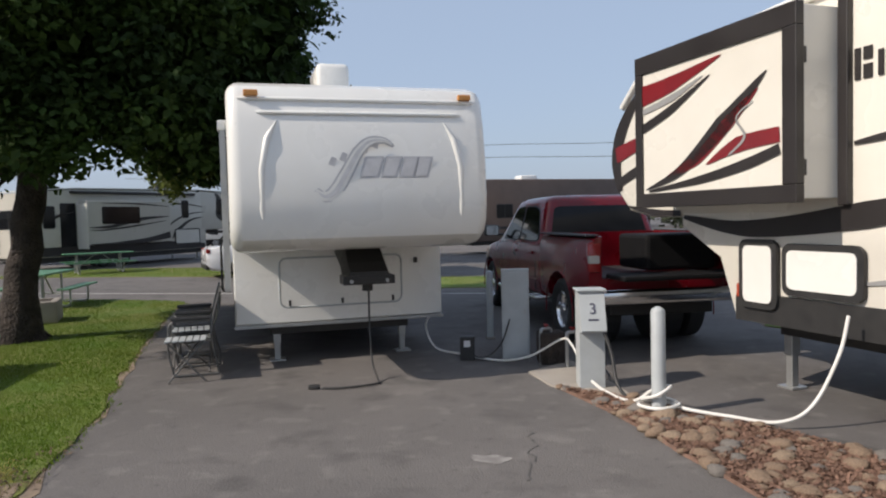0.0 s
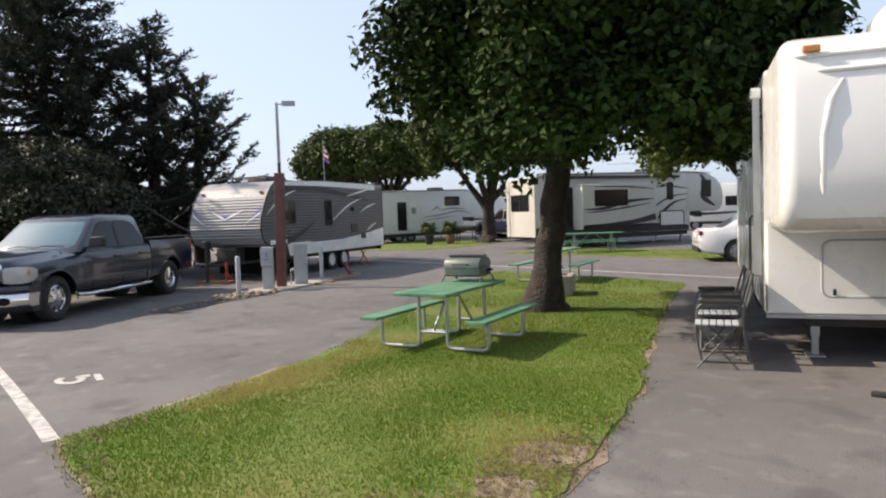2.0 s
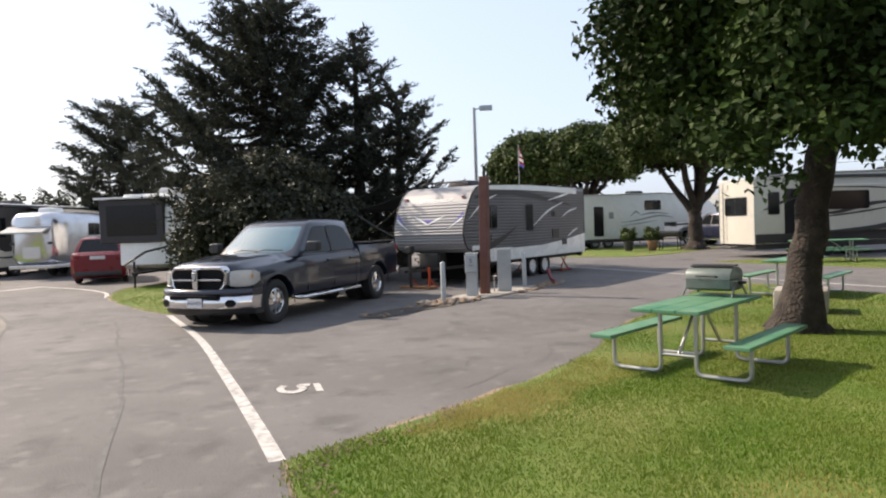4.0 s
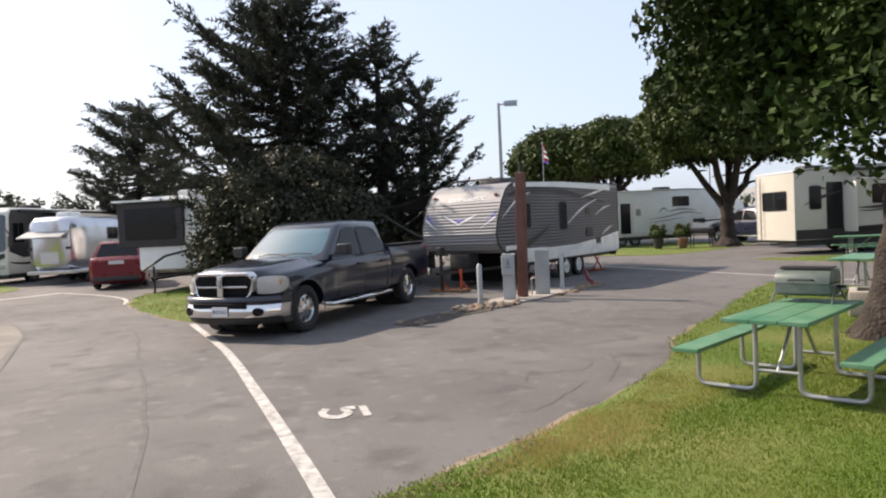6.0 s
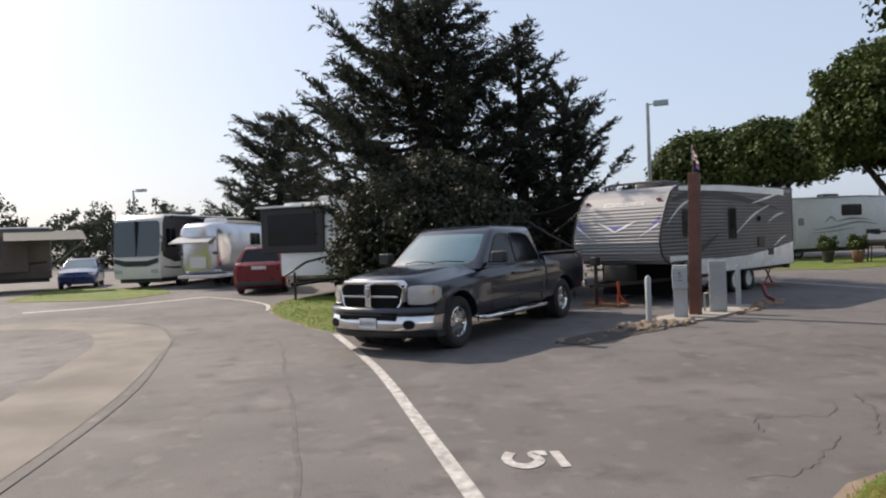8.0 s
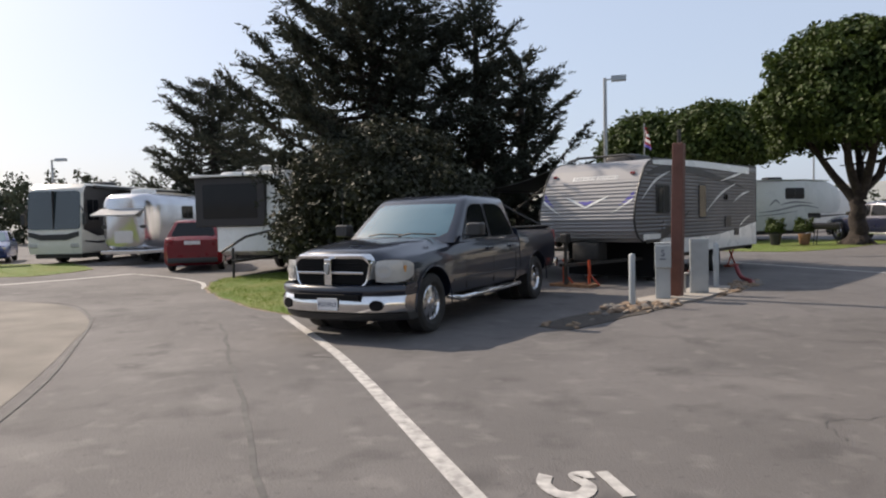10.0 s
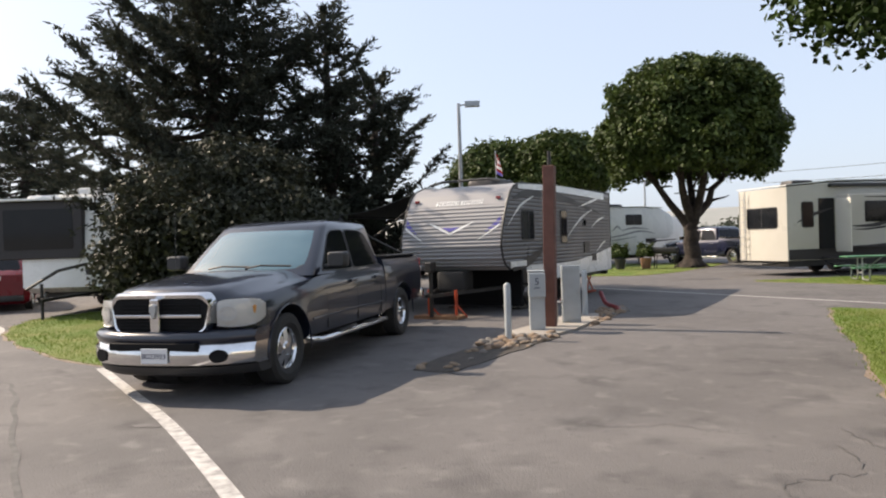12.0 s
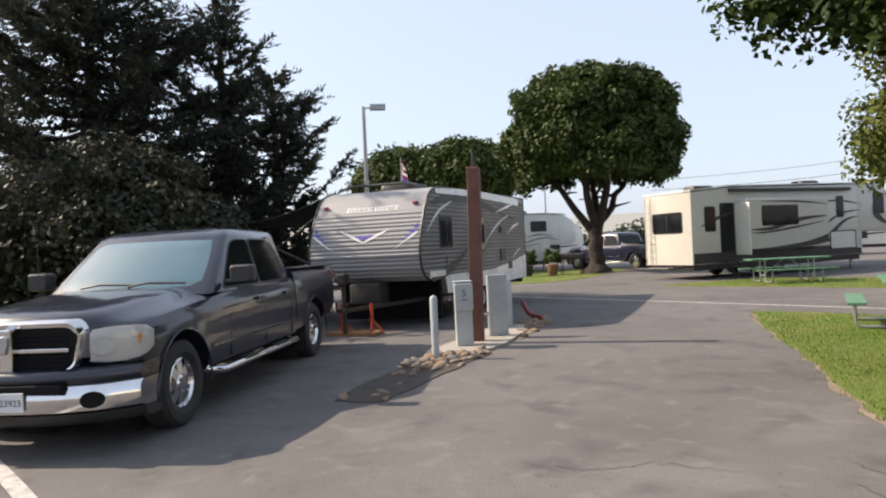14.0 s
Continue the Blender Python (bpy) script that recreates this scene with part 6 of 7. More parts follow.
        box(bm, W + 0.39, W + 0.42, Y1, Y1 + 0.012, z, z + 0.13)
        part("vent_slot", bm, black_plastic, s)
    bars("R", W, 3.08, 2.8, [0.16, 0.14, 0.15, 0.14], 0.2, 0.05, dark_skin, b, lift=0.004)
    for p, wd, mt in (([(0.95, 1.72), (1.9, 1.6), (3.2, 1.72), (4.6, 1.95)], [0.04, 0.16, 0.22, 0.1], dark_skin), ([(3.08, 2.3), (4.0, 2.4), (5.5, 2.6)], [0.03, 0.1, 0.2], dark_skin), ([(3.1, 1.15), (4.2, 1.3), (5.4, 1.42)], [0.02, 0.08, 0.1], grey_skin), ([(-0.1, 1.86), (0.4, 1.78), (0.9, 1.76)], [0.02, 0.08, 0.06], dark_skin)):
        part("stripe", swoosh("R", W, p, wd, 0.006), mt, b)
    part("lower_panel", outline("R", W, [(1.74, 0.7), (11, 0.7), (11, 0.98), (1.95, 0.98), (1.74, 0.94)], 0.01, 0.004), black_plastic, b)
    for y0, y1, z0, z1 in ((1.82, 2.3, 0.84, 1.5), (2.36, 3.2, 1.0, 1.47)):
        dr = part("cargo_door", outline("R", W, round_rect(y0, y1, z0, z1, 0.09), 0.035, 0.012), black_plastic, t, "cargo door with rounded black frame")
        part("door_panel", outline("R", W, round_rect(y0 + 0.06, y1 - 0.06, z0 + 0.06, z1 - 0.06, 0.06), 0.01, 0.045), white_gel, dr)
    part("marker_light", outline("R", W, round_rect(1.77, 1.81, 0.93, 1.06, 0.015), 0.02, 0.01), orange_paint, t)
    for x in (-0.75, 0.75):
        leg(t, x, 1.95, 0.74, 0.04)
    for y in (6.9, 7.9):
        for sg in (-1, 1):
            wheel(t, sg * 1.02, y, 0.38, 0.22, sg, steel, 6)
    bm = bmnew()
    box(bm, -0.95, 0.95, 2.0, 10.9, 0.56, 0.73, 0.01)
    part("chassis", bm, black_metal, t)
    return t


slide_trailer()


# ---- motorhomes and trailers along the far drive ----
def motorhome():
    t = thing("motorhome", pose(-38.0, -7.6, 0, rz=68), "large cream and black motorhome coach with tall windscreen", "motorhome")
    W, L = 1.26, 11.0
    bm = bmnew()
    prism(bm, [(0.1, 0.45), (0.0, 0.8), (0.03, 1.4), (0.16, 2.9), (0.3, 3.3), (0.6, 3.5), (L, 3.55), (L, 0.45)], -W, W, 0.1, seg=3)
    b = part("body", bm, cream_gel, t, smooth=30)
    part("windscreen", quad_panel([(-1.2, 0.03, 1.5), (1.2, 0.03, 1.5), (1.2, 0.17, 3.18), (-1.2, 0.17, 3.18)], 0, 1, 0, 1, 0.02, r=0.08), glass_blue_dark, b)
    bm = bmnew()
    box(bm, -0.02, 0.02, -0.01, 0.2, 1.5, 3.18)
    part("centre_bar", bm, black_plastic, b)
    part("upper_side", outline("R", W, [(0.2, 1.5), (1.2, 1.2), (2.6, 1.25), (4.2, 0.95), (L - 0.1, 0.8), (L - 0.1, 3.4), (0.5, 3.4), (0.3, 3.1)], 0.012, 0.004), dark_skin, b)
    for y0, y1 in ((0.5, 1.3), (2.2, 3.4), (5.0, 6.6)):
        window(t, "R", W, y0, y1, 1.9, 2.8, lift=0.014)
    part("stripe", swoosh("R", W, [(0.25, 1.0), (1.4, 0.92), (2.8, 1.02), (4.4, 0.7)], [0.04, 0.1, 0.08, 0.02], 0.006), dark_skin, b)
    bm = bmnew()
    rows = [[(W + 0.05 + 2.2 * f, y, 3.36 - 0.35 * f) for y in (3.2, 9.6)] for f in (0, 0.5, 1.0)]
    loft(bm, [[*r, *[(x, y, z - 0.03) for x, y, z in r[::-1]]] for r in rows])
    part("awning", bm, canvas, t, "dark awning rolled out along the coach")
    bm = bmnew()
    prism(bm, [(-1.15, 1.22), (-0.6, 1.05), (0.6, 1.05), (1.15, 1.22), (1.15, 1.42), (0.6, 1.3), (-0.6, 1.3), (-1.15, 1.42)], -0.03, 0.06, axis="y")
    part("grille", bm, black_plastic, b)
    for s in (-1, 1):
        bm = bmnew()
        box(bm, s * 0.95 - 0.2, s * 0.95 + 0.2, -0.02, 0.1, 0.72, 0.92, 0.04)
        part("headlight", bm, lens_clear, b)
        bm = bmnew()
        box(bm, s * 1.42 - 0.1, s * 1.42 + 0.1, 0.0, 0.14, 1.7, 2.2, 0.04)
        tube(bm, [(s * 1.2, 0.15, 2.5), (s * 1.42, 0.07, 2.2)], 0.03, 6)
        part("wing_mirror", bm, black_plastic, t)
        for y in (2.1, 8.2):
            wheel(t, s * 1.05, y, 0.5, 0.3, s, chrome, 8)
    bm = bmnew()
    box(bm, W - 0.02, W + 0.14, 1.0, 9.0, 3.3, 3.44, 0.03)
    part("awning_roll", bm, black_plastic, t)
    ac_unit(t, 0, 4.0, 3.5, black_plastic)
    bm = bmnew()
    box(bm, -1.1, 1.1, 0.3, L - 0.2, 0.25, 0.47, 0.02)
    part("chassis", bm, black_metal, t)
    return t


motorhome()


def silver_trailer():
    polished = material("polished_aluminium", (0.62, 0.62, 0.64), 0.22, 0.9, second=(0.5, 0.5, 0.52), scale=1.5, rough_var=0.1)
    t = thing("travel_trailer", pose(-35.2, -4.4, 0, rz=66), "polished aluminium travel trailer with rounded ends and small awning", "trailer")
    bm = bmnew()
    rings = []
    for y, k in ((0.0, 0.6), (0.12, 0.8), (0.4, 0.93), (0.9, 1.0), (6.0, 1.0), (6.6, 0.9), (6.9, 0.7)):
        rings.append([(1.18 * k * x, y, 1.75 + 1.2 * z * (0.55 + 0.45 * k)) for x, z in round_rect(-1, 1, -1, 1, 0.45, 6)])
    loft(bm, rings)
    bmesh.ops.recalc_face_normals(bm, faces=bm.faces)
    b = part("body", bm, polished, t, smooth=40)
    window(t, "F", 1, -0.62, 0.62, 1.75, 2.2, base=0.03)
    bm = bmnew()
    prism(bm, [(-0.02, 2.3), (-0.75, 2.05), (-0.75, 2.0), (-0.02, 2.22)], -0.95, 0.95)
    part("window_awning", bm, grey_skin, t)
    window(t, "R", 1.18, 2.6, 3.5, 1.9, 2.4)
    for x in (-0.85, 0.85):
        part("tail_lamp", outline("F", 1, round_rect(x - 0.12, x + 0.12, 1.5, 1.62, 0.02), 0.02, 0.0, 0.02), black_plastic, t)
    part("hatch", outline("F", 1, round_rect(-0.4, 0.4, 0.9, 1.4, 0.05), 0.015, 0.0, 0.005), polished, t)
    bm = bmnew()
    box(bm, -1.0, 1.0, -0.1, 6.5, 0.45, 0.62, 0.03)
    part("bumper", bm, chrome, t)
    ac_unit(t, 0, 1.6, 2.9, white_gel)
    for s in (-1, 1):
        for y in (3.2, 4.0):
            wheel(t, s * 0.98, y, 0.36, 0.2, s, steel, 6)
    return t


silver_trailer()


def black_slide_trailer():
    t = thing("travel_trailer", pose(-26.3, 0.55, 0, rz=62), "white travel trailer with black slide-out and folded hitch arm", "trailer")
    W = 1.22
    bm = bmnew()
    prism(bm, [(0.0, 0.75), (0.0, 1.9), (0.1, 3.0), (0.4, 3.2), (7.5, 3.2), (7.5, 0.6), (0.4, 0.6)], -W, W, 0.05)
    part("body", bm, white_gel, t, smooth=30)
    bm = bmnew()
    box(bm, -W - 0.65, 0.45, -0.1, 2.6, 1.5, 3.0, 0.03)
    sl = part("slide_out", bm, dark_skin, t, "black slide-out room")
    part("window", outline("F", W, round_rect(-1.6, 0.2, 1.75, 2.8, 0.05), 0.012, 0.0, -0.1), glass_dark, sl)
    bm = bmnew()
    box(bm, -W - 0.75, 0.6, -0.25, 2.7, 3.02, 3.08, 0.01)
    part("slide_topper", bm, white_gel, sl)
    for x in (0.55, 0.85):
        bm = bmnew()
        tube(bm, [(x, 0.01, 1.15), (x, -0.03, 1.15)], 0.1, 16)
        part("round_lamp", bm, black_plastic, t)
    bm = bmnew()
    for s in (-1, 1):
        tube(bm, [(s * 0.9, 0.6, 0.62), (0, -1.3, 0.5)], 0.05, 4)
    tube(bm, [(-0.1, -1.1, 0.02), (-0.1, -1.1, 0.9)], 0.04, 8)
    tube(bm, [(-0.6, -0.9, 0.75), (0.1, -0.7, 1.2), (0.7, -0.4, 1.35)], 0.04, 6)
    part("tongue", bm, black_metal, t)
    for s in (-1, 1):
        for y in (4.0, 4.9):
            wheel(t, s * 1.0, y, 0.36, 0.2, s, steel, 6)
    ac_unit(t, 0, 1.6, 3.18, white_gel)
    bm = bmnew()
    box(bm, -1, 1, 0.5, 7.4, 0.46, 0.62, 0.02)
    part("chassis", bm, black_metal, t)
    return t


black_slide_trailer()


# ---- picnic tables ----
def picnic_table(m, label, length=1.83, top_mat=None):
    t = thing("picnic_table", m, label, "table", "green picnic tables")
    L = length / 2
    gm = top_mat or green_paint
    for k in range(3):
        bm = bmnew()
        box(bm, -0.38 + 0.256 * k, -0.38 + 0.256 * k + 0.25, -L, L, 0.71, 0.75, 0.006)
        part("table_plank", bm, gm, t)
    for s in (-1, 1):
        bm = bmnew()
        x0, x1 = sorted((s * 0.62, s * 0.88))
        box(bm, x0, x1, -L, L, 0.39, 0.43, 0.006)
        part("bench", bm, gm, t)
    for y in (-L * 0.62, L * 0.62):
        for s in (-1, 1):
            bm = bmnew()
            tube(bm, rounded([(s * 0.77, y, 0.39), (s * 0.77, y, 0.025), (s * 0.2, y, 0.025), (s * 0.2, y, 0.71)], 0.09), 0.024, 10)
            part("leg", bm, steel, t, smooth=60)
        bm = bmnew()
        tube(bm, [(-0.2, y, 0.22), (0.2, y, 0.22)], 0.018, 8)
        tube(bm, [(-0.36, y, 0.7), (0.36, y, 0.7)], 0.018, 8)
        tube(bm, [(0, y, 0.22), (0, y * 0.15, 0.7)], 0.018, 8)
        part("brace", bm, steel, t, smooth=60)
    return t


pt = picnic_table(pose(-6.35, 6.35, 0.03, rz=25), "green slatted picnic table with galvanised pipe legs on the lawn")
copy_thing(pt, pose(-11.2, 13.35, 0.03, rz=25))
picnic_table(pose(-18.0, 22.6, 0.03, rz=-40), "long green picnic table beside the cream trailer", 2.4)


def table_grill():
    """A small portable grill: a rounded hinged lid over a tray, on splayed flat legs."""
    t = thing("portable_grill", pose(-6.72, 6.92, 0.78, rz=25), "grey green portable barbecue with a dark lid on the table", "barbecue")
    gm = material("worn_grey_enamel", (0.13, 0.16, 0.145), 0.45, 0.1, second=(0.085, 0.105, 0.095), scale=8, mix=0.7)
    bm = bmnew()
    prism(bm, [(-0.2, 0.1), (-0.21, 0.2), (0.21, 0.2), (0.2, 0.1), (0.13, 0.07), (-0.13, 0.07)], -0.27, 0.27, 0.012)
    part("tray", bm, gm, t, smooth=40)
    bm = bmnew()
    prism(bm, [(-0.21, 0.205)] + [(-0.21 * math.cos(a), 0.205 + 0.15 * math.sin(a) ** 0.7) for a in [radians(k) for k in range(15, 180, 15)]] + [(0.21, 0.205)], -0.275, 0.275, 0.015)
    lid = part("lid", bm, gm, t, "rounded enamel lid", smooth=40)
    bm = bmnew()
    prism(bm, [(-0.12, 0.352), (-0.06, 0.366), (0.06, 0.366), (0.12, 0.352), (0.12, 0.36), (0.06, 0.375), (-0.06, 0.375), (-0.12, 0.36)], -0.24, 0.26)
    part("lid_top", bm, black_metal, lid, "dark scorched lid top")
    bm = bmnew()
    tube(bm, rounded([(-0.12, -0.215, 0.24), (-0.12, -0.27, 0.25), (0.12, -0.27, 0.25), (0.12, -0.215, 0.24)], 0.03), 0.01, 8)
    part("handle", bm, black_plastic, lid)
    for sx in (-1, 1):
        for sy in (-1, 1):
            bm = bmnew()
            loft(bm, [[(sx * (x + dx), sy * (y + dy), z) for dx, dy in ((-0.006, -0.022), (0.006, -0.022), (0.006, 0.022), (-0.006, 0.022))] for x, y, z in ((0.28, 0.08, 0.17), (0.3, 0.24, 0.0))])
            bmesh.ops.recalc_face_normals(bm, faces=bm.faces)
            part("leg", bm, gm, t)
    bm = bmnew()
    tube(bm, [(0.275, 0.05, 0.16), (0.36, 0.05, 0.16)], 0.018, 8)
    part("gas_valve", bm, black_metal, t)
    return t


table_grill()

bm = bmnew()
box(bm, -0.42, 0.42, -0.42, 0.42, 0.02, 0.42, 0.03)
fp = thing("fire_pit", pose(-9.15, 11.15, 0.0, rz=38), "square pale concrete fire pit on the lawn", "fire pit")
ring_ = part("ring", bm, concrete, fp)
cutter = bmnew()
box(cutter, -0.3, 0.3, -0.3, 0.3, 0.2, 0.6)
carve(ring_, cutter)


chair_tube = material("dull_grey_tube", (0.12, 0.12, 0.12), 0.5, 0.3, second=(0.08, 0.08, 0.08), scale=8)


def camp_chair(m):
    """A folding director's chair, its front toward local -y, with a slatted side table at +x."""
    t = thing("folding_chair", m, "black folding camp chair with tubular frame and slatted side table", "chair", "camp chairs beside the trailer")
    for s in (-1, 1):
        x = s * 0.28
        bm = bmnew()
        tube(bm, rounded([(x, -0.2, 0.02), (x, -0.26, 0.3), (x, -0.24, 0.655), (x, 0.2, 0.655)], 0.09), 0.013, 8)
        part("front_leg", bm, chair_tube, t, smooth=60)
        bm = bmnew()
        tube(bm, rounded([(x, 0.3, 0.02), (x, 0.22, 0.45), (x, 0.25, 0.7), (x, 0.33, 0.98)], 0.08), 0.013, 8)
        part("back_leg", bm, chair_tube, t, smooth=60)
        bm = bmnew()
        tube(bm, [(x, -0.2, 0.02), (x, 0.3, 0.02)], 0.013, 8)
        tube(bm, [(x, -0.25, 0.42), (x, 0.23, 0.42)], 0.013, 8)
        part("side_rail", bm, chair_tube, t, smooth=60)
        bm = bmnew()
        box(bm, x - 0.04, x + 0.04, -0.22, 0.22, 0.665, 0.705, 0.014)
        part("armrest", bm, black_plastic, t)
    for y in (-0.2, 0.2):
        for s in (-1, 1):
            bm = bmnew()
            tube(bm, [(-s * 0.28, y + 0.012 * s, 0.05), (s * 0.28, y + 0.012 * s, 0.42)], 0.011, 8)
            part("cross_brace", bm, chair_tube, t)
    bm = bmnew()
    rows = [[(x, -0.25 + 0.48 * f, 0.44 - 0.035 * math.sin(math.pi * f)) for x in (-0.27, 0.27)] for f in [i / 6 for i in range(7)]]
    loft(bm, [[*r, *[(x, y, z - 0.014) for x, y, z in r[::-1]]] for r in rows])
    part("seat", bm, canvas, t)
    bm = bmnew()
    rows = [[(x, 0.235 + 0.085 * f + 0.03 * math.sin(math.pi * f), 0.56 + 0.4 * f) for x in (-0.28, 0.28)] for f in [i / 6 for i in range(7)]]
    loft(bm, [[*r, *[(x, y + 0.014, z) for x, y, z in r[::-1]]] for r in rows])
    part("backrest", bm, canvas, t)
    tb = part("side_table", bmnew(), chair_tube, t)
    for k in range(6):
        bm = bmnew()
        box(bm, 0.31, 0.64, -0.26 + 0.075 * k, -0.2 + 0.075 * k, 0.47, 0.488, 0.004)
        part("slat", bm, grey_paint, tb)
    for y0, y1 in ((-0.24, 0.16), (0.16, -0.24)):
        bm = bmnew()
        tube(bm, [(0.6, y0, 0.47), (0.6, y1, 0.01)], 0.011, 8)
        part("table_leg", bm, chair_tube, tb)
    return t


ch = camp_chair(pose(-3.4, 7.9, 0, rz=-58))
copy_thing(ch, pose(-3.83, 8.55, 0, rz=-55))


# ---- hook-up pedestals, posts, stones ----
def pedestal(m, number, tilted):
    t = thing("power_pedestal", m, "grey steel hook-up pedestal with the number " + number, "pedestal", "hook-up pedestals")
    bm = bmnew()
    box(bm, -0.13, 0.13, -0.1, 0.14, 0.0, 1.0, 0.008)
    part("post", bm, grey_paint, t)
    bm = bmnew()
    if tilted:
        loft(bm, [[(-0.125, y0, z), (0.125, y0, z), (0.125, 0.0, z), (-0.125, 0.0, z)] for z, y0 in ((0.6, -0.22), (0.62, -0.235), (0.96, -0.11), (0.985, -0.09))])
    else:
        box(bm, -0.145, 0.145, -0.16, -0.05, 0.56, 0.98, 0.02)
    c = part("meter_box", bm, grey_paint, t, "hinged meter cover")
    y = -0.163
    glyph(number, pose(0, y, 0.83, 70 if tilted else 90), 0.16, ink, "number", "", c)
    bm = bmnew()
    box(bm, -0.05, 0.05, y - 0.004 - (0.036 if tilted else 0), y + 0.004, 0.72, 0.735)
    part("writing_bar", bm, ink, c)
    bm = bmnew()
    box(bm, -0.15, 0.15, -0.12, 0.16, 1.0, 1.02, 0.006)
    part("cap", bm, grey_paint, t)
    return t


pedestal(pose(1.28, 7.95, 0, rz=14), "3", True)
pedestal(pose(-15.4, 7.62, 0.04, rz=58), "5", False)


def bollard(x, y, h, r=0.055, label="grey painted round steel bollard with domed top"):
    t = thing("bollard", pose(x, y, 0), label, "bollard", "steel bollards")
    bm = bmnew()
    tube(bm, [(0, 0, -0.02), (0, 0, h - 0.04), (0, 0, h - 0.02), (0, 0, h)], [r, r, r * 0.8, r * 0.25], 16)
    part("pipe", bm, grey_paint, t, smooth=50)
    bm = bmnew()
    tube(bm, [(0, 0, 0), (0, 0, 0.03)], r * 1.4, 16)
    part("footing", bm, concrete, t)
    return t


bollard(1.93, 7.05, 0.96, 0.062)
bollard(-14.85, 6.65, 0.92)
bollard(-16.7, 9.75, 0.95)
bollard(-0.35, 10.64, 1.0, 0.05)


def grey_cabinet(m, h):
    t = thing("utility_cabinet", m, "narrow pale grey steel utility cabinet on the ground", "cabinet", "utility cabinets")
    bm = bmnew()
    box(bm, -0.17, 0.17, -0.06, 0.06, 0, h, 0.008)
    part("body", bm, grey_paint, t)
    bm = bmnew()
    box(bm, -0.15, 0.15, -0.072, -0.06, 0.05, h - 0.04, 0.004)
    part("door", bm, grey_paint, t)
    bm = bmnew()
    box(bm, 0.1, 0.12, -0.085, -0.07, h * 0.5, h * 0.56, 0.004)
    part("latch", bm, steel, t)
    return t


grey_cabinet(pose(0.26, 9.33, 0, rz=12), 1.12)
grey_cabinet(pose(-15.85, 8.72, 0.04, rz=60), 1.05)

bp_ = thing("timber_post", pose(-15.63, 8.07, 0, rx=0, ry=1.2, rz=40), "leaning rust brown square timber post with a vent pipe", "post")
bm = bmnew()
box(bm, -0.1, 0.1, -0.1, 0.1, -0.05, 2.9, 0.012)
part("beam", bm, rust_wood, bp_)
bm = bmnew()
tube(bm, [(0, 0, 2.8), (0, 0, 3.16)], 0.035, 10)
part("vent_pipe", bm, black_metal, bp_)

for x, y, nm in ((-16.0, 8.5, "water_tap"), (0.62, 9.0, "water_tap"), (0.95, 8.8, "water_tap")):
    t = thing(nm, pose(x, y, 0, rz=40), "galvanised standpipe with a brass tap and hose", "tap", "water taps")
    bm = bmnew()
    tube(bm, rounded([(0, 0, -0.02), (0, 0, 0.42), (0.14, 0, 0.42), (0.14, 0, 0.34)], 0.04), 0.022, 8)
    part("pipe", bm, steel, t, smooth=50)
    bm = bmnew()
    tube(bm, [(0.07, -0.04, 0.47), (0.07, 0.04, 0.47)], 0.012, 6)
    tube(bm, [(0.07, 0, 0.42), (0.07, 0, 0.47)], 0.01, 6)
    part("handle", bm, red_lens, t)
stump = thing("timber_block", pose(0.72, 9.12, 0, rz=20), "weathered square timber block between the taps", "block")
bm = bmnew()
box(bm, -0.15, 0.15, -0.15, 0.15, 0, 0.38, 0.03)
part("block", bm, bark, stump)
jb = thing("junction_box", pose(-0.32, 9.13, 0, rz=12), "small dark green junction box with a pale label", "box")
bm = bmnew()
box(bm, -0.09, 0.09, -0.07, 0.07, 0, 0.3, 0.015)
part("box", bm, black_plastic, jb)
bm = bmnew()
box(bm, -0.04, 0.04, -0.075, -0.069, 0.17, 0.25)
part("label_plate", bm, plate_white, jb)

pad3 = sheet("slab_1", [(0.55, 8.5), (0.85, 7.95), (1.3, 7.45), (1.75, 7.5), (1.55, 8.0), (0.95, 9.2)], 0.02, 0.04, concrete, "small pale concrete slab under the pedestal")
pad5 = sheet("slab_2", [(-15.0, 6.9), (-14.75, 7.5), (-15.0, 8.1), (-16.0, 9.5), (-16.7, 10.1), (-17.1, 9.7), (-16.3, 8.4), (-15.6, 7.2)], 0.04, 0.06, concrete, "pale concrete slab under the pedestal and post")
mulch = material("red_bark_mulch", (0.25, 0.15, 0.11), 0.95, second=(0.17, 0.105, 0.08), scale=14, mix=0.9, fine=70, bump=0.02, where="Position")
BED3 = smooth_poly([(0.95, 7.85), (1.3, 7.4), (1.9, 6.35), (2.5, 5.3), (3.1, 4.2), (4.4, 4.6), (4.3, 5.4), (3.4, 6.25), (2.35, 7.05), (1.75, 7.45)], wob=0.03, seed=12)
BED5 = smooth_poly([(-13.4, 4.25), (-12.95, 4.6), (-13.6, 5.7), (-14.5, 7.3), (-14.9, 7.6), (-15.1, 6.9), (-14.6, 6.0), (-14.1, 5.0)], wob=0.04, seed=13)
BED6 = smooth_poly([(-15.3, 8.7), (-15.7, 9.3), (-16.8, 10.9), (-17.3, 11.4), (-17.6, 11.0), (-16.9, 10.2)], wob=0.04, seed=14)
sheet("bed_1", BED3, 0.025, 0.04, mulch, "bed of red bark mulch with scattered cobbles")
sheet("bed_2", BED5, 0.012, 0.03, dark_soil, "shallow bed of dark soil with cobbles")
sheet("bed_3", BED6, 0.012, 0.03, soil, "shallow bed of soil with cobbles")
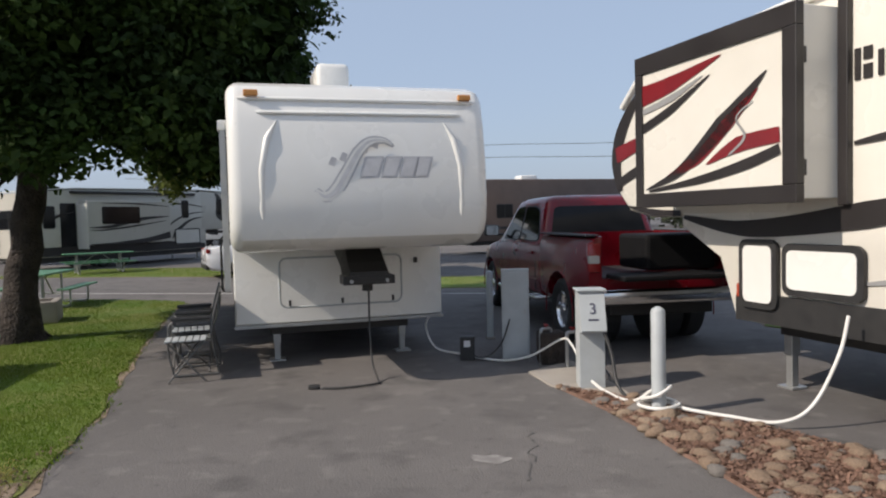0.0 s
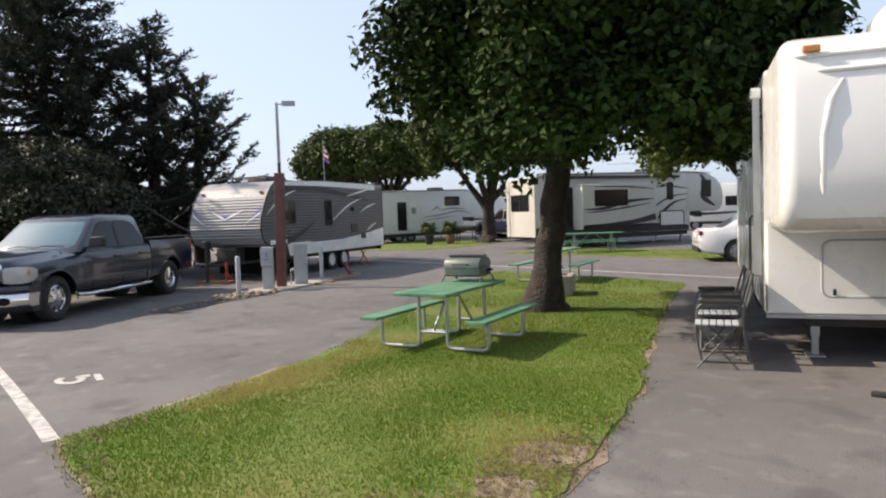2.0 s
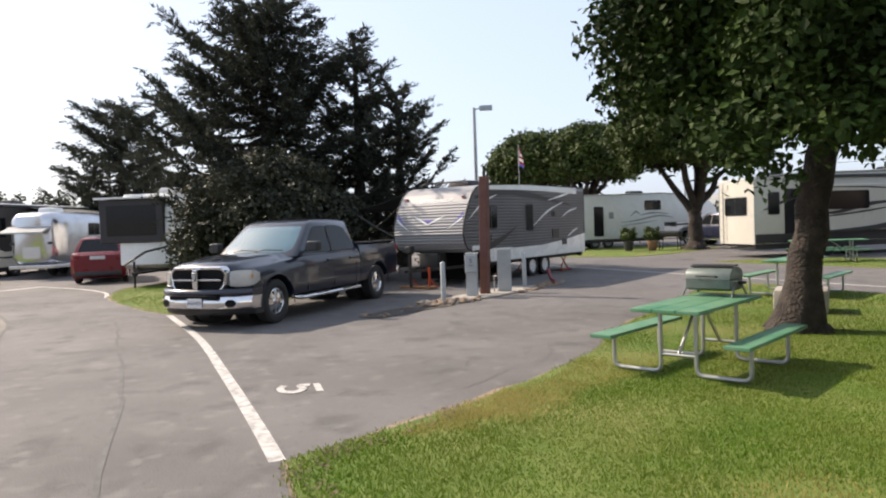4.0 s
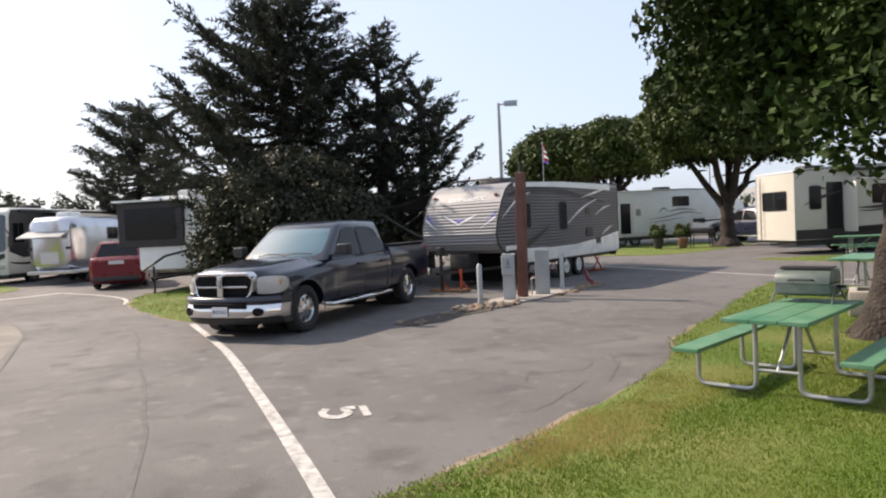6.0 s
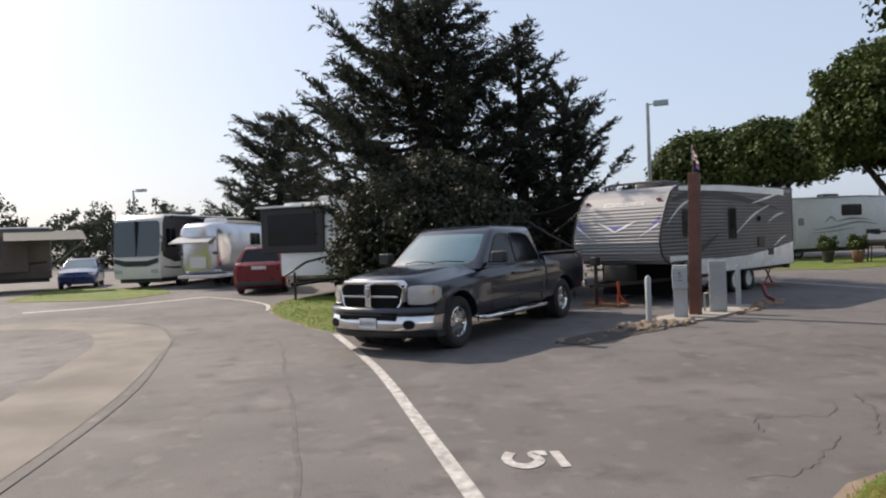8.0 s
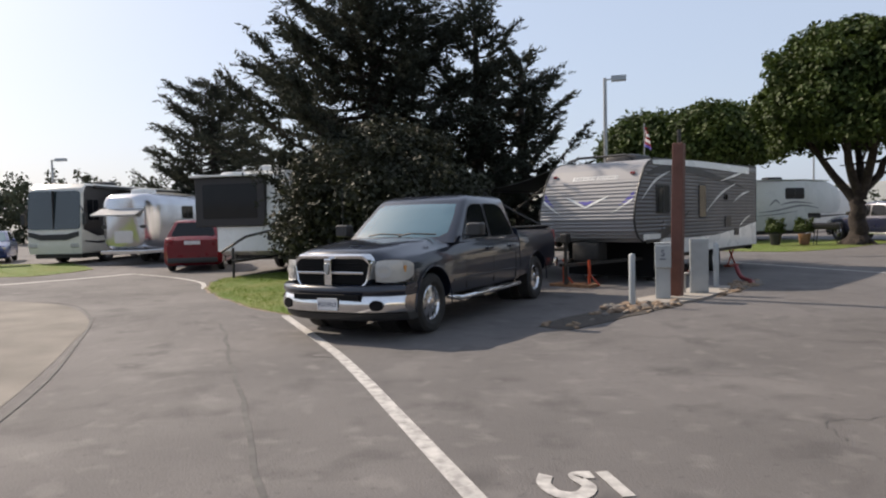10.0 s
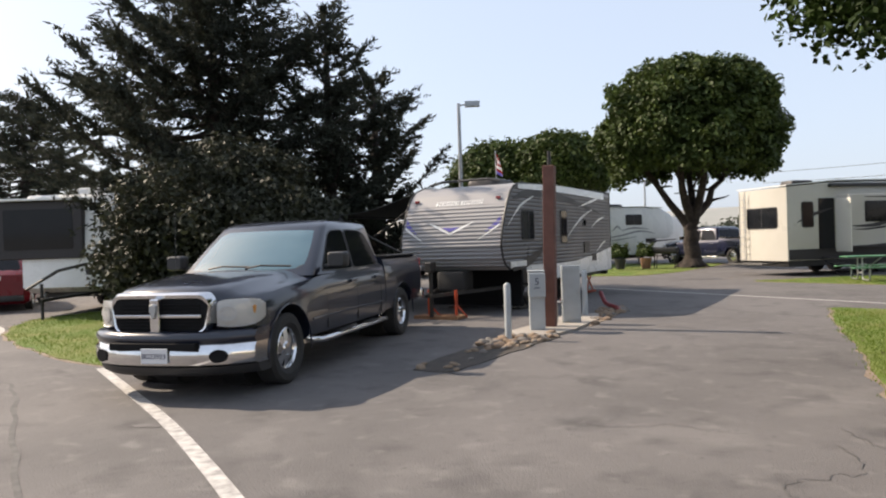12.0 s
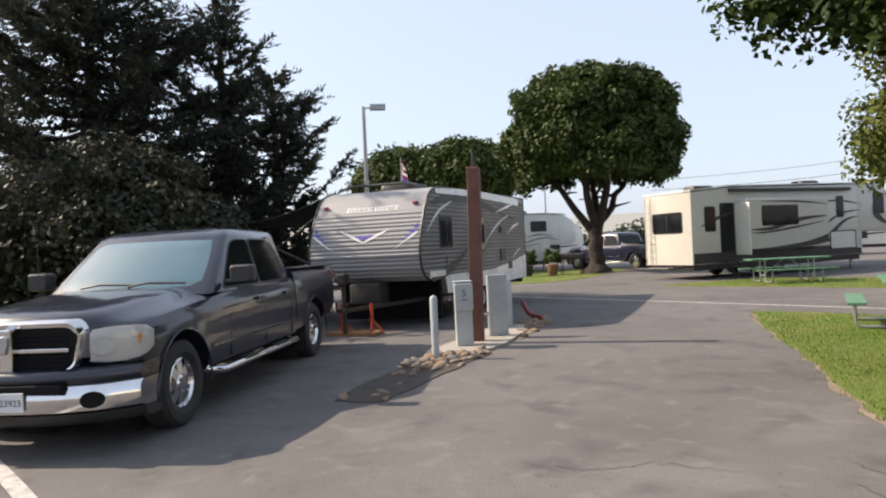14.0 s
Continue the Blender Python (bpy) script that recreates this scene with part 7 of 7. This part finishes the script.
# edging strip of old asphalt on the far side of the mulch
stripe("seam_3", [(1.85, 7.5), (2.4, 7.08), (3.45, 6.3), (4.5, 5.5), (6.0, 4.4)], 0.09, tar, "dark broken asphalt edge beside the mulch", 0.03)

stone_mats = [material("cobble_" + n, c, 0.85, second=tuple(v * 0.65 for v in c), scale=9, mix=0.8, fine=60, bump=0.004) for n, c in (("tan", (0.27, 0.19, 0.13)), ("grey", (0.21, 0.19, 0.17)), ("buff", (0.31, 0.23, 0.16)))]
stone_shapes = []
for k in range(9):
    bm = bmnew()
    bmesh.ops.create_icosphere(bm, subdivisions=2, radius=1.0)
    for v in bm.verts:
        v.co *= 1 + 0.28 * noise.noise(v.co * 1.3 + Vector((7.0 * k, 0, 0)))
        v.co.z *= 0.62
    me = bpy.data.meshes.new("cobble")
    bm.to_mesh(me)
    bm.free()
    me.materials.append(stone_mats[k % 3])
    me.shade_smooth()
    stone_shapes.append(me)


def cobbles(poly, n, lo, hi, seed, z, group, label="rounded tan river cobble lying in the bed"):
    rnd = random.Random(seed)
    xs, ys = [p[0] for p in poly], [p[1] for p in poly]
    made, placed = 0, []
    for _ in range(n * 30):
        if made >= n:
            break
        x, y, r = rnd.uniform(min(xs), max(xs)), rnd.uniform(min(ys), max(ys)), rnd.uniform(lo, hi)
        if not inside(poly, np.array([x]), np.array([y]))[0] or any(math.hypot(x - a, y - b) < 0.8 * (r + c) for a, b, c in placed):
            continue
        placed.append((x, y, r))
        ob = new("cobble", rnd.choice(stone_shapes))
        ob.location, ob.rotation_euler, ob.scale = (x, y, z + r * 0.1), (rnd.uniform(-0.3, 0.3), rnd.uniform(-0.3, 0.3), rnd.uniform(0, 6.3)), (r * rnd.uniform(0.9, 1.4), r, r * rnd.uniform(0.8, 1.1))
        tagged(ob, label, "stone", group)
        made += 1


cobbles(BED3, 190, 0.035, 0.09, 1, 0.02, "cobbles in the mulch bed")
cobbles([(1.75, 7.1), (2.0, 6.75), (2.15, 6.85), (1.95, 7.15)], 5, 0.09, 0.12, 2, 0.02, "cobbles in the mulch bed")
cobbles(BED5, 26, 0.03, 0.07, 3, 0.01, "cobbles in the soil bed")
cobbles([(-14.0, 6.0), (-14.55, 7.3), (-14.95, 7.6), (-15.1, 6.9), (-14.7, 6.0)], 40, 0.05, 0.1, 9, 0.015, "cobbles in the soil bed")
cobbles(BED6, 45, 0.04, 0.09, 4, 0.01, "cobbles in the soil bed")


def chips(name, poly, count, size, mat, label, seed, z):
    """Loose flakes that cover a bed."""
    rng = np.random.default_rng(seed)
    px, py = np.array(poly).T
    x, y = rng.uniform(px.min(), px.max(), count * 4), rng.uniform(py.min(), py.max(), count * 4)
    k = inside(poly, x, y)
    x, y = x[k][:count], y[k][:count]
    n = len(x)
    a, s, w = rng.uniform(0, math.tau, n), size * rng.uniform(0.5, 1.6, n), size * rng.uniform(0.25, 0.6, n)
    c = np.stack([x, y, z + 0.02 * rng.random(n)], 1)
    u = np.stack([np.cos(a) * s, np.sin(a) * s, rng.normal(0, 0.3, n) * s], 1)
    v = np.stack([-np.sin(a) * w, np.cos(a) * w, rng.normal(0, 0.3, n) * w], 1)
    return tagged(from_arrays(name, np.stack([c - u, c - v, c + u, c + v], 1).reshape(-1, 3), np.arange(4 * n).reshape(-1, 4), mat), label, "mulch", kind="stuff")


chip_mat = leaf_material("bark_chip", (0.27, 0.165, 0.12), (0.17, 0.105, 0.08), 0.85, spec=0.15)
chips("mulch", BED3, 16000, 0.021, chip_mat, "reddish bark chips over the bed", 5, 0.034)
dry_leaf = leaf_material("dry_leaf", (0.2, 0.15, 0.1), (0.07, 0.05, 0.035), 0.85, spec=0.1)
EDGE = [(-2.9, 5.6), (-2.35, 4.9), (-1.85, 3.6), (-1.6, 2.5), (-2.6, 1.6), (-2.9, 2.4), (-2.3, 3.3), (-2.7, 4.5)]
chips("leaf_litter", [(-2.15, 3.2), (-2.7, 3.7), (-2.75, 4.4), (-2.4, 4.75), (-1.95, 4.0)], 650, 0.016, dry_leaf, "dry brown leaf litter on the bare lawn corner", 5, 0.02)
chips("leaf_litter", EDGE, 520, 0.022, dry_leaf, "dry brown leaf litter along the lawn edge", 6, 0.035)
chips("leaf_litter", [(-6.2, 3.2), (-5.2, 1.4), (-3.6, 1.3), (-3.6, 1.6), (-5.1, 1.75), (-5.9, 3.3)], 500, 0.02, dry_leaf, "dry brown leaf litter along the lawn edge", 7, 0.03)
chips("leaf_litter", [(-14.5, 14.0), (-7.0, 5.0), (-6.5, 5.5), (-13.5, 14.2)], 500, 0.02, dry_leaf, "dry brown leaf litter along the lawn edge", 8, 0.03)


def hose(name, pts, r, mat, label, wob=0.0, seed=0):
    """A hose or cable lying along points."""
    rnd = random.Random(seed)
    c = []
    for i in range(len(pts) - 1):
        p0, p1, p2, p3 = (Vector(pts[min(max(i + k, 0), len(pts) - 1)]) for k in (-1, 0, 1, 2))
        for k in range(8):
            t = k / 8
            c.append(0.5 * ((2 * p1) + (p2 - p0) * t + (2 * p0 - 5 * p1 + 4 * p2 - p3) * t * t + (3 * p1 - p0 - 3 * p2 + p3) * t ** 3))
    c.append(Vector(pts[-1]))
    bm = bmnew()
    tube(bm, c, r, 8)
    return tagged(part(name, bm, mat, None, label, smooth=60), label, name.replace("_", " "))


white_hose = material("white_hose", (0.72, 0.71, 0.68), 0.45, second=(0.6, 0.58, 0.54), scale=6)
hose("water_hose", [(3.38, 6.9, 0.92), (3.3, 6.86, 0.6), (3.1, 6.82, 0.2), (2.85, 6.8, 0.06), (2.5, 6.9, 0.06), (2.15, 7.0, 0.08), (2.0, 7.17, 0.09), (1.83, 7.17, 0.09), (1.76, 7.02, 0.09), (1.93, 6.88, 0.1), (2.1, 7.03, 0.11), (1.95, 7.2, 0.12), (1.79, 7.08, 0.13), (1.92, 6.95, 0.2), (2.03, 7.06, 0.26), (1.88, 7.13, 0.2), (1.7, 7.25, 0.06), (1.45, 7.6, 0.05), (1.3, 7.8, 0.1)], 0.016, white_hose, "white drinking water hose coiled round the bollard")
hose("water_hose", [(1.15, 8.0, 0.3), (1.05, 8.3, 0.38), (0.9, 8.7, 0.36), (0.5, 8.85, 0.12), (0.1, 9.0, 0.03), (-0.4, 9.3, 0.03), (-0.9, 9.7, 0.03), (-1.1, 9.9, 0.3), (-1.0, 10.0, 0.5)], 0.013, white_hose, "pale hose running along the asphalt to the trailer")
hose("power_cable", [(1.42, 7.8, 0.62), (1.5, 7.72, 0.4), (1.55, 7.6, 0.15), (1.65, 7.45, 0.04), (1.75, 7.3, 0.04)], 0.018, black_plastic, "thick black power cable hanging from the pedestal")
hose("power_cable", [(-1.18, 8.05, 1.0), (-1.16, 8.0, 0.6), (-1.1, 7.9, 0.2), (-1.0, 7.8, 0.03), (-0.95, 7.68, 0.02), (-1.05, 7.55, 0.02), (-1.25, 7.4, 0.02), (-1.45, 7.36, 0.02)], 0.012, black_plastic, "black trailer cable hanging from the hitch to the ground")
bm = bmnew()
box(bm, -0.06, 0.06, -0.025, 0.025, 0.0, 0.05, 0.012)
pg = part("cable_plug", moved(bm, pose(-1.55, 7.36, 0, rz=12)), black_plastic, None, "", smooth=40)
tagged(pg, "black multi-pin trailer plug lying on the asphalt", "plug")
hose("power_cable", [(0.2, 9.25, 0.5), (0.1, 9.15, 0.2), (-0.1, 9.1, 0.04), (-0.32, 9.1, 0.1)], 0.01, black_plastic, "thin black cable between cabinet and junction box")
hose("drain_hose", [(-17.9, 11.2, 0.35), (-17.6, 11.1, 0.12), (-17.0, 10.9, 0.07), (-16.8, 10.7, 0.05)], 0.05, red_skin, "red drain hose lying by the silver trailer")


# ---- street lamps, flag ----
def street_lamp(m, h, arm, label):
    t = thing("street_lamp", m, label, "lamp", "street lamps")
    bm = bmnew()
    tube(bm, [(0, 0, -0.02), (0, 0, h * 0.5), (0, 0, h)], [0.1, 0.085, 0.07], 12)
    part("pole", bm, steel, t, smooth=50)
    bm = bmnew()
    tube(bm, [(0, 0, h - 0.08), (arm * 0.5, 0, h - 0.04)], 0.03, 8)
    part("arm", bm, steel, t)
    bm = bmnew()
    loft(bm, [[(x, y, z) for y, z in ((-0.17, h - 0.14), (0.17, h - 0.14), (0.15, h + 0.06), (-0.15, h + 0.06))] for x in (arm * 0.3, arm)])
    part("head", bm, grey_paint, t, "box shaped lamp head")
    return t


street_lamp(pose(-30.2, 14.7, 0, rz=60), 7.2, 0.85, "tall grey steel street lamp with a box head")
street_lamp(pose(-7.9, 18.4, 0, rz=25), 7.3, 0.8, "tall grey steel street lamp behind the trees")
street_lamp(pose(-62.0, -13.0, 0, rz=60), 6.6, 1.2, "distant street lamp beyond the motorhomes")
street_lamp(pose(-52.0, 46.0, 0, rz=20), 6.6, 0.9, "distant street lamp beyond the round tree")
fl = thing("flag", pose(-35.8, 20.0, 0), "striped red and white flag hanging from a thin pole", "flag")
bm = bmnew()
tube(bm, [(0, 0, 0), (0, 0, 6.2)], 0.025, 8)
part("pole", bm, steel, fl)
for k in range(6):
    bm = bmnew()
    rows = [[(0.02 + 0.34 * f + 0.03 * k * f, 0.06 * math.sin(6 * f + k * 0.5), 6.05 - 0.16 * k - 0.3 * f), (0.02 + 0.34 * f + 0.03 * (k + 1) * f, 0.06 * math.sin(6 * f + k * 0.5 + 0.5), 5.89 - 0.16 * k - 0.3 * f)] for f in [i / 5 for i in range(6)]]
    loft(bm, rows, cap=False, closed=False)
    part("flag_stripe", bm, blue_skin if k > 4 else red_lens if k % 2 == 0 else white_gel, fl)

# ---- clutter by the white trailer ----
for x, y, c in ((-31.6, 24.3, "a"), (-31.0, 25.4, "b")):
    t = thing("potted_plant", pose(x, y, 0.03), "leafy green plant in a red pot by the trailer", "plant", "potted plants")
    bm = bmnew()
    tube(bm, [(0, 0, 0), (0, 0, 0.5)], [0.2, 0.28], 14)
    part("pot", bm, lumber if c == "b" else black_plastic, t)
    leaves("foliage", crown_points((0, 0, 0.85), (0.4, 0.4, 0.4), 40, 7), 0.16, 14, 0.1, leaf_c, t, 7)
bq = thing("barbecue", pose(-30.3, 26.0, 0.03, rz=30), "black covered barbecue with a red side panel", "barbecue")
bm = bmnew()
box(bm, -0.6, 0.6, -0.3, 0.3, 0.7, 1.0, 0.08)
part("hood", bm, black_metal, bq)
for x in (-0.5, 0.5):
    for y in (-0.22, 0.22):
        bm = bmnew()
        tube(bm, [(x, y, 0), (x * 0.9, y, 0.75)], 0.025, 6)
        part("leg", bm, black_metal, bq)

# ---- distance ----
def box_trailer(m, label, L, top, mat, name="travel_trailer"):
    t = thing(name, m, label, "trailer")
    bm = bmnew()
    prism(bm, [(0.25, 0.6), (0.0, 1.2), (0.1, top - 0.7), (0.5, top - 0.1), (0.9, top), (L, top), (L, 0.6)], -1.22, 1.22, 0.06)
    part("body", bm, mat, t, smooth=30)
    for side in "LR":
        for y in (L * 0.2, L * 0.5, L * 0.75):
            window(t, side, 1.22, y, y + 0.8, 1.7, 2.3)
        part("stripe", swoosh(side, 1.22, [(0.5, 1.3), (L * 0.5, 1.15), (L - 0.2, 1.4)], [0.05, 0.2, 0.1], 0.006), dark_skin, t)
    window(t, "B", 1.22, -0.6, 0.6, 1.7, 2.3, base=L)
    for s in (-1, 1):
        for y in (L * 0.55, L * 0.55 + 0.85):
            wheel(t, s * 1.0, y, 0.36, 0.2, s, steel, 5)
    bm = bmnew()
    box(bm, -1, 1, 0.6, L - 0.1, 0.42, 0.62, 0.02)
    part("chassis", bm, black_metal, t)
    ac_unit(t, 0, L * 0.45, top - 0.02, white_gel)
    return t


brown_skin = material("brown_siding", (0.13, 0.09, 0.07), 0.5, second=(0.09, 0.065, 0.055), scale=2)
taupe_dusty = material("dusty_taupe_siding", (0.14, 0.125, 0.115), 0.5, second=(0.09, 0.08, 0.075), scale=1.2, mix=0.7)
pale_blue = material("pale_blue_siding", (0.4, 0.48, 0.55), 0.5, second=(0.34, 0.41, 0.48), scale=2)
box_trailer(pose(-7.0, 33.0, 0, rz=-52), "brown motorhome across the cross road", 9.0, 3.5, brown_skin)
box_trailer(pose(-5.6, 19.4, 0, rz=35), "pale blue van body standing behind the white trailer", 4.5, 2.7, pale_blue, "box_van")
box_trailer(pose(-24.6, 48.0, 0, rz=120), "white travel trailer in the distance", 8.0, 3.2, white_gel)
box_trailer(pose(-10.0, 46.0, 0, rz=110), "white travel trailer in the distance", 8.0, 3.2, cream_gel)
box_trailer(pose(-46.0, 44.0, 0, rz=140), "white travel trailer in the distance", 8.0, 3.1, white_gel)
dark_home = box_trailer(pose(-38.6, -21.0, 0, rz=21), "dark grey motorhome with awning beside the coach", 9.0, 3.1, taupe_dusty, "motorhome")
bm = bmnew()
box(bm, 1.2, 1.75, 4.6, 8.0, 0.95, 2.8, 0.03)
ds = part("slide_out", bm, brown_skin, dark_home, "extended dark slide-out room")
window(dark_home, "R", 1.75, 5.2, 6.8, 1.8, 2.4)
bm = bmnew()
box(bm, -1.26, 1.3, 0.9, 9.04, 3.06, 3.15, 0.03)
part("roof_edge", bm, white_gel, dark_home, "pale roof edge")
bm = bmnew()
rows = [[(1.26 + 2.4 * f, y, 2.95 - 0.5 * f) for y in (7.0, 10.4)] for f in (0, 0.5, 1.0)]
loft(bm, [[*r, *[(x, y, z - 0.03) for x, y, z in r[::-1]]] for r in rows])
part("awning", bm, canvas, dark_home, "dark canvas awning")
for y in (7.05, 10.35):
    bm = bmnew()
    tube(bm, [(1.26, min(y, 8.9), 1.0), (3.64, y, 2.45)], 0.04, 6)
    part("awning_arm", bm, steel, dark_home)
box_trailer(pose(-47.0, -2.5, 0, rz=66), "white motorhome behind the aluminium trailer", 8.0, 3.2, white_gel, "motorhome")
box_trailer(pose(-31.5, 3.6, 0, rz=62), "pale trailer glimpsed behind the bush", 7.0, 2.9, white_gel)
box_trailer(pose(-34.5, 13.5, 0, rz=34), "cream trailer glimpsed beyond the awning", 6.5, 2.7, cream_gel)
box_trailer(pose(12.0, 12.0, 0, rz=30), "grey trailer beyond the lawn", 7.0, 3.1, silver_skin)

# greyed green: air haze is mixed into the far leaf colour
far_leaf = leaf_material("haze_greyed_foliage", (0.07, 0.08, 0.05), (0.045, 0.055, 0.04), 0.9, spec=0.1)
rng = np.random.default_rng(8)
cs = []
for k in range(270):
    a = radians(rng.uniform(-70, 150))
    d = rng.uniform(78, 105)
    hgt = (rng.choice((4.6, 5.0, 6.2, 8.2)) if a > 1.3 else rng.uniform(2.2, 3.6)) * rng.uniform(0.85, 1.15)
    wide = rng.uniform(2.0, 4.0)
    cs.append(crown_points((-d * math.sin(a), d * math.cos(a), hgt * 0.5), (wide, wide, hgt * 0.5), 34, k, shell=0.3, lumps=0.25, low=-0.95))
fw = leaves("far_trees", np.concatenate(cs), 0.75, 22, 0.3, far_leaf, None, 3)
tagged(fw, "line of distant trees with haze greyed into their colour", "trees", kind="stuff")
# pale grey puts the distance haze into the hill colour
hill_mat = material("haze_painted_hill", (0.3, 0.29, 0.27), 0.95, second=(0.24, 0.25, 0.23), scale=0.02, mix=0.8, fine=0.3, where="Position")
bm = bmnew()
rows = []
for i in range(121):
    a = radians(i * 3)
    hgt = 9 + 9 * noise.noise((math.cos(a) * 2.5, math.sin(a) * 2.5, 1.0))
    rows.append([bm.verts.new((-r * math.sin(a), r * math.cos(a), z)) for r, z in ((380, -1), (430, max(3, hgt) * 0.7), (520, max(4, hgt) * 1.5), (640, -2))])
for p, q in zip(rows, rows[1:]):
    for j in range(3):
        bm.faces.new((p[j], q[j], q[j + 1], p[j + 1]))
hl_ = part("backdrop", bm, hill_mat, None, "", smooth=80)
tagged(hl_, "low hills on the horizon with haze painted into their colour", "hills", kind="structure")
for k, (x, y) in enumerate(((-20.0, 85.0), (25.0, 80.0))):
    t = thing("utility_pole", pose(x, y, 0), "distant timber utility pole with cables", "pole", "utility poles")
    bm = bmnew()
    tube(bm, [(0, 0, 0), (0, 0, 11)], [0.16, 0.12], 8)
    part("pole", bm, bark, t)
    bm = bmnew()
    box(bm, -1.2, 1.2, -0.06, 0.06, 10.2, 10.35)
    part("cross_arm", bm, bark, t)
for z in (10.4, 8.9):
    hose("power_line", [(-75, 92, z), (-48, 88, z - 0.9), (-20, 85, z), (2, 82, z - 0.8), (25, 80, z)], 0.03, black_plastic, "thin overhead power line against the sky")
palm = thing("palm_tree", pose(2.0, 70.0, 0), "distant palm tree with drooping fronds", "tree")
bm = bmnew()
tube(bm, [(0, 0, 0), (0, 0, 5)], [0.3, 0.22], 8)
part("trunk", bm, bark, palm)
bm = bmnew()
for k in range(26):
    a = k * 2.4
    e = 0.2 + 0.8 * ((k * 7) % 10) / 10
    pts = [Vector((math.cos(a) * r, math.sin(a) * r, 5 + r * e - 0.32 * r * r)) for r in (0, 0.6, 1.2, 1.8, 2.3)]
    s = Vector((-math.sin(a), math.cos(a), 0))
    rows = [[bm.verts.new(p - s * w), bm.verts.new(p + s * w)] for p, w in zip(pts, (0.05, 0.22, 0.26, 0.2, 0.03))]
    for p, q in zip(rows, rows[1:]):
        bm.faces.new((p[0], p[1], q[1], q[0]))
part("fronds", bm, leaf_c, palm)

# ---- marks on the asphalt ----
stain = material("oil_stain", (0.075, 0.07, 0.068), 0.75, second=(0.15, 0.14, 0.135), scale=5, mix=1.0, fine=40, where="Position")
chalk = material("pale_scuff", (0.3, 0.29, 0.275), 0.9, second=(0.17, 0.16, 0.155), scale=7, mix=1.0, fine=40, where="Position")


def patch(x, y, rx, ry, rot, mat, label, seed):
    rnd = random.Random(seed)
    bm = bmnew()
    ring = []
    for k in range(28):
        a = k * math.tau / 28
        r = 1 + 0.5 * noise.noise((math.cos(a) * 1.6, math.sin(a) * 1.6, seed * 3.1))
        px, py = rx * r * math.cos(a), ry * r * math.sin(a)
        ring.append(bm.verts.new((x + px * math.cos(rot) - py * math.sin(rot), y + px * math.sin(rot) + py * math.cos(rot), 0.0035 + 0.0002 * (seed % 7))))
    bm.faces.new(ring)
    return tagged(part("stain", bm, mat), label, "stain", kind="structure")


for k, (x, y, rx, ry, mt) in enumerate(((0.72, 5.65, 0.16, 0.08, chalk), (-15.3, 0.95, 0.12, 0.06, stain), (-12.4, 1.05, 0.14, 0.06, stain))):
    patch(x, y, rx, ry, 0.4 * k, mt, "dark stain on the asphalt" if mt is stain else "pale scuffed patch on the asphalt", k + 1)
rnd = random.Random(9)
for k, pts in enumerate(([(-10.4, 4.2), (-9.9, 4.5), (-9.7, 4.9), (-9.2, 5.1)], [(0.9, 6.4), (1.0, 5.9), (1.05, 5.3)], [(-8.6, 5.4), (-8.2, 5.0), (-8.3, 4.4), (-7.9, 4.1)], [(-8.9, 5.9), (-8.1, 5.4), (-7.5, 4.9)], [(-7.6, 4.6), (-7.0, 3.9), (-6.9, 3.3)])):
    stripe("crack_1", [(x + rnd.uniform(-0.05, 0.05), y + rnd.uniform(-0.05, 0.05)) for x, y in curve_pts(pts, 9)], 0.009, tar, "thin crack in the asphalt", 0.0055)
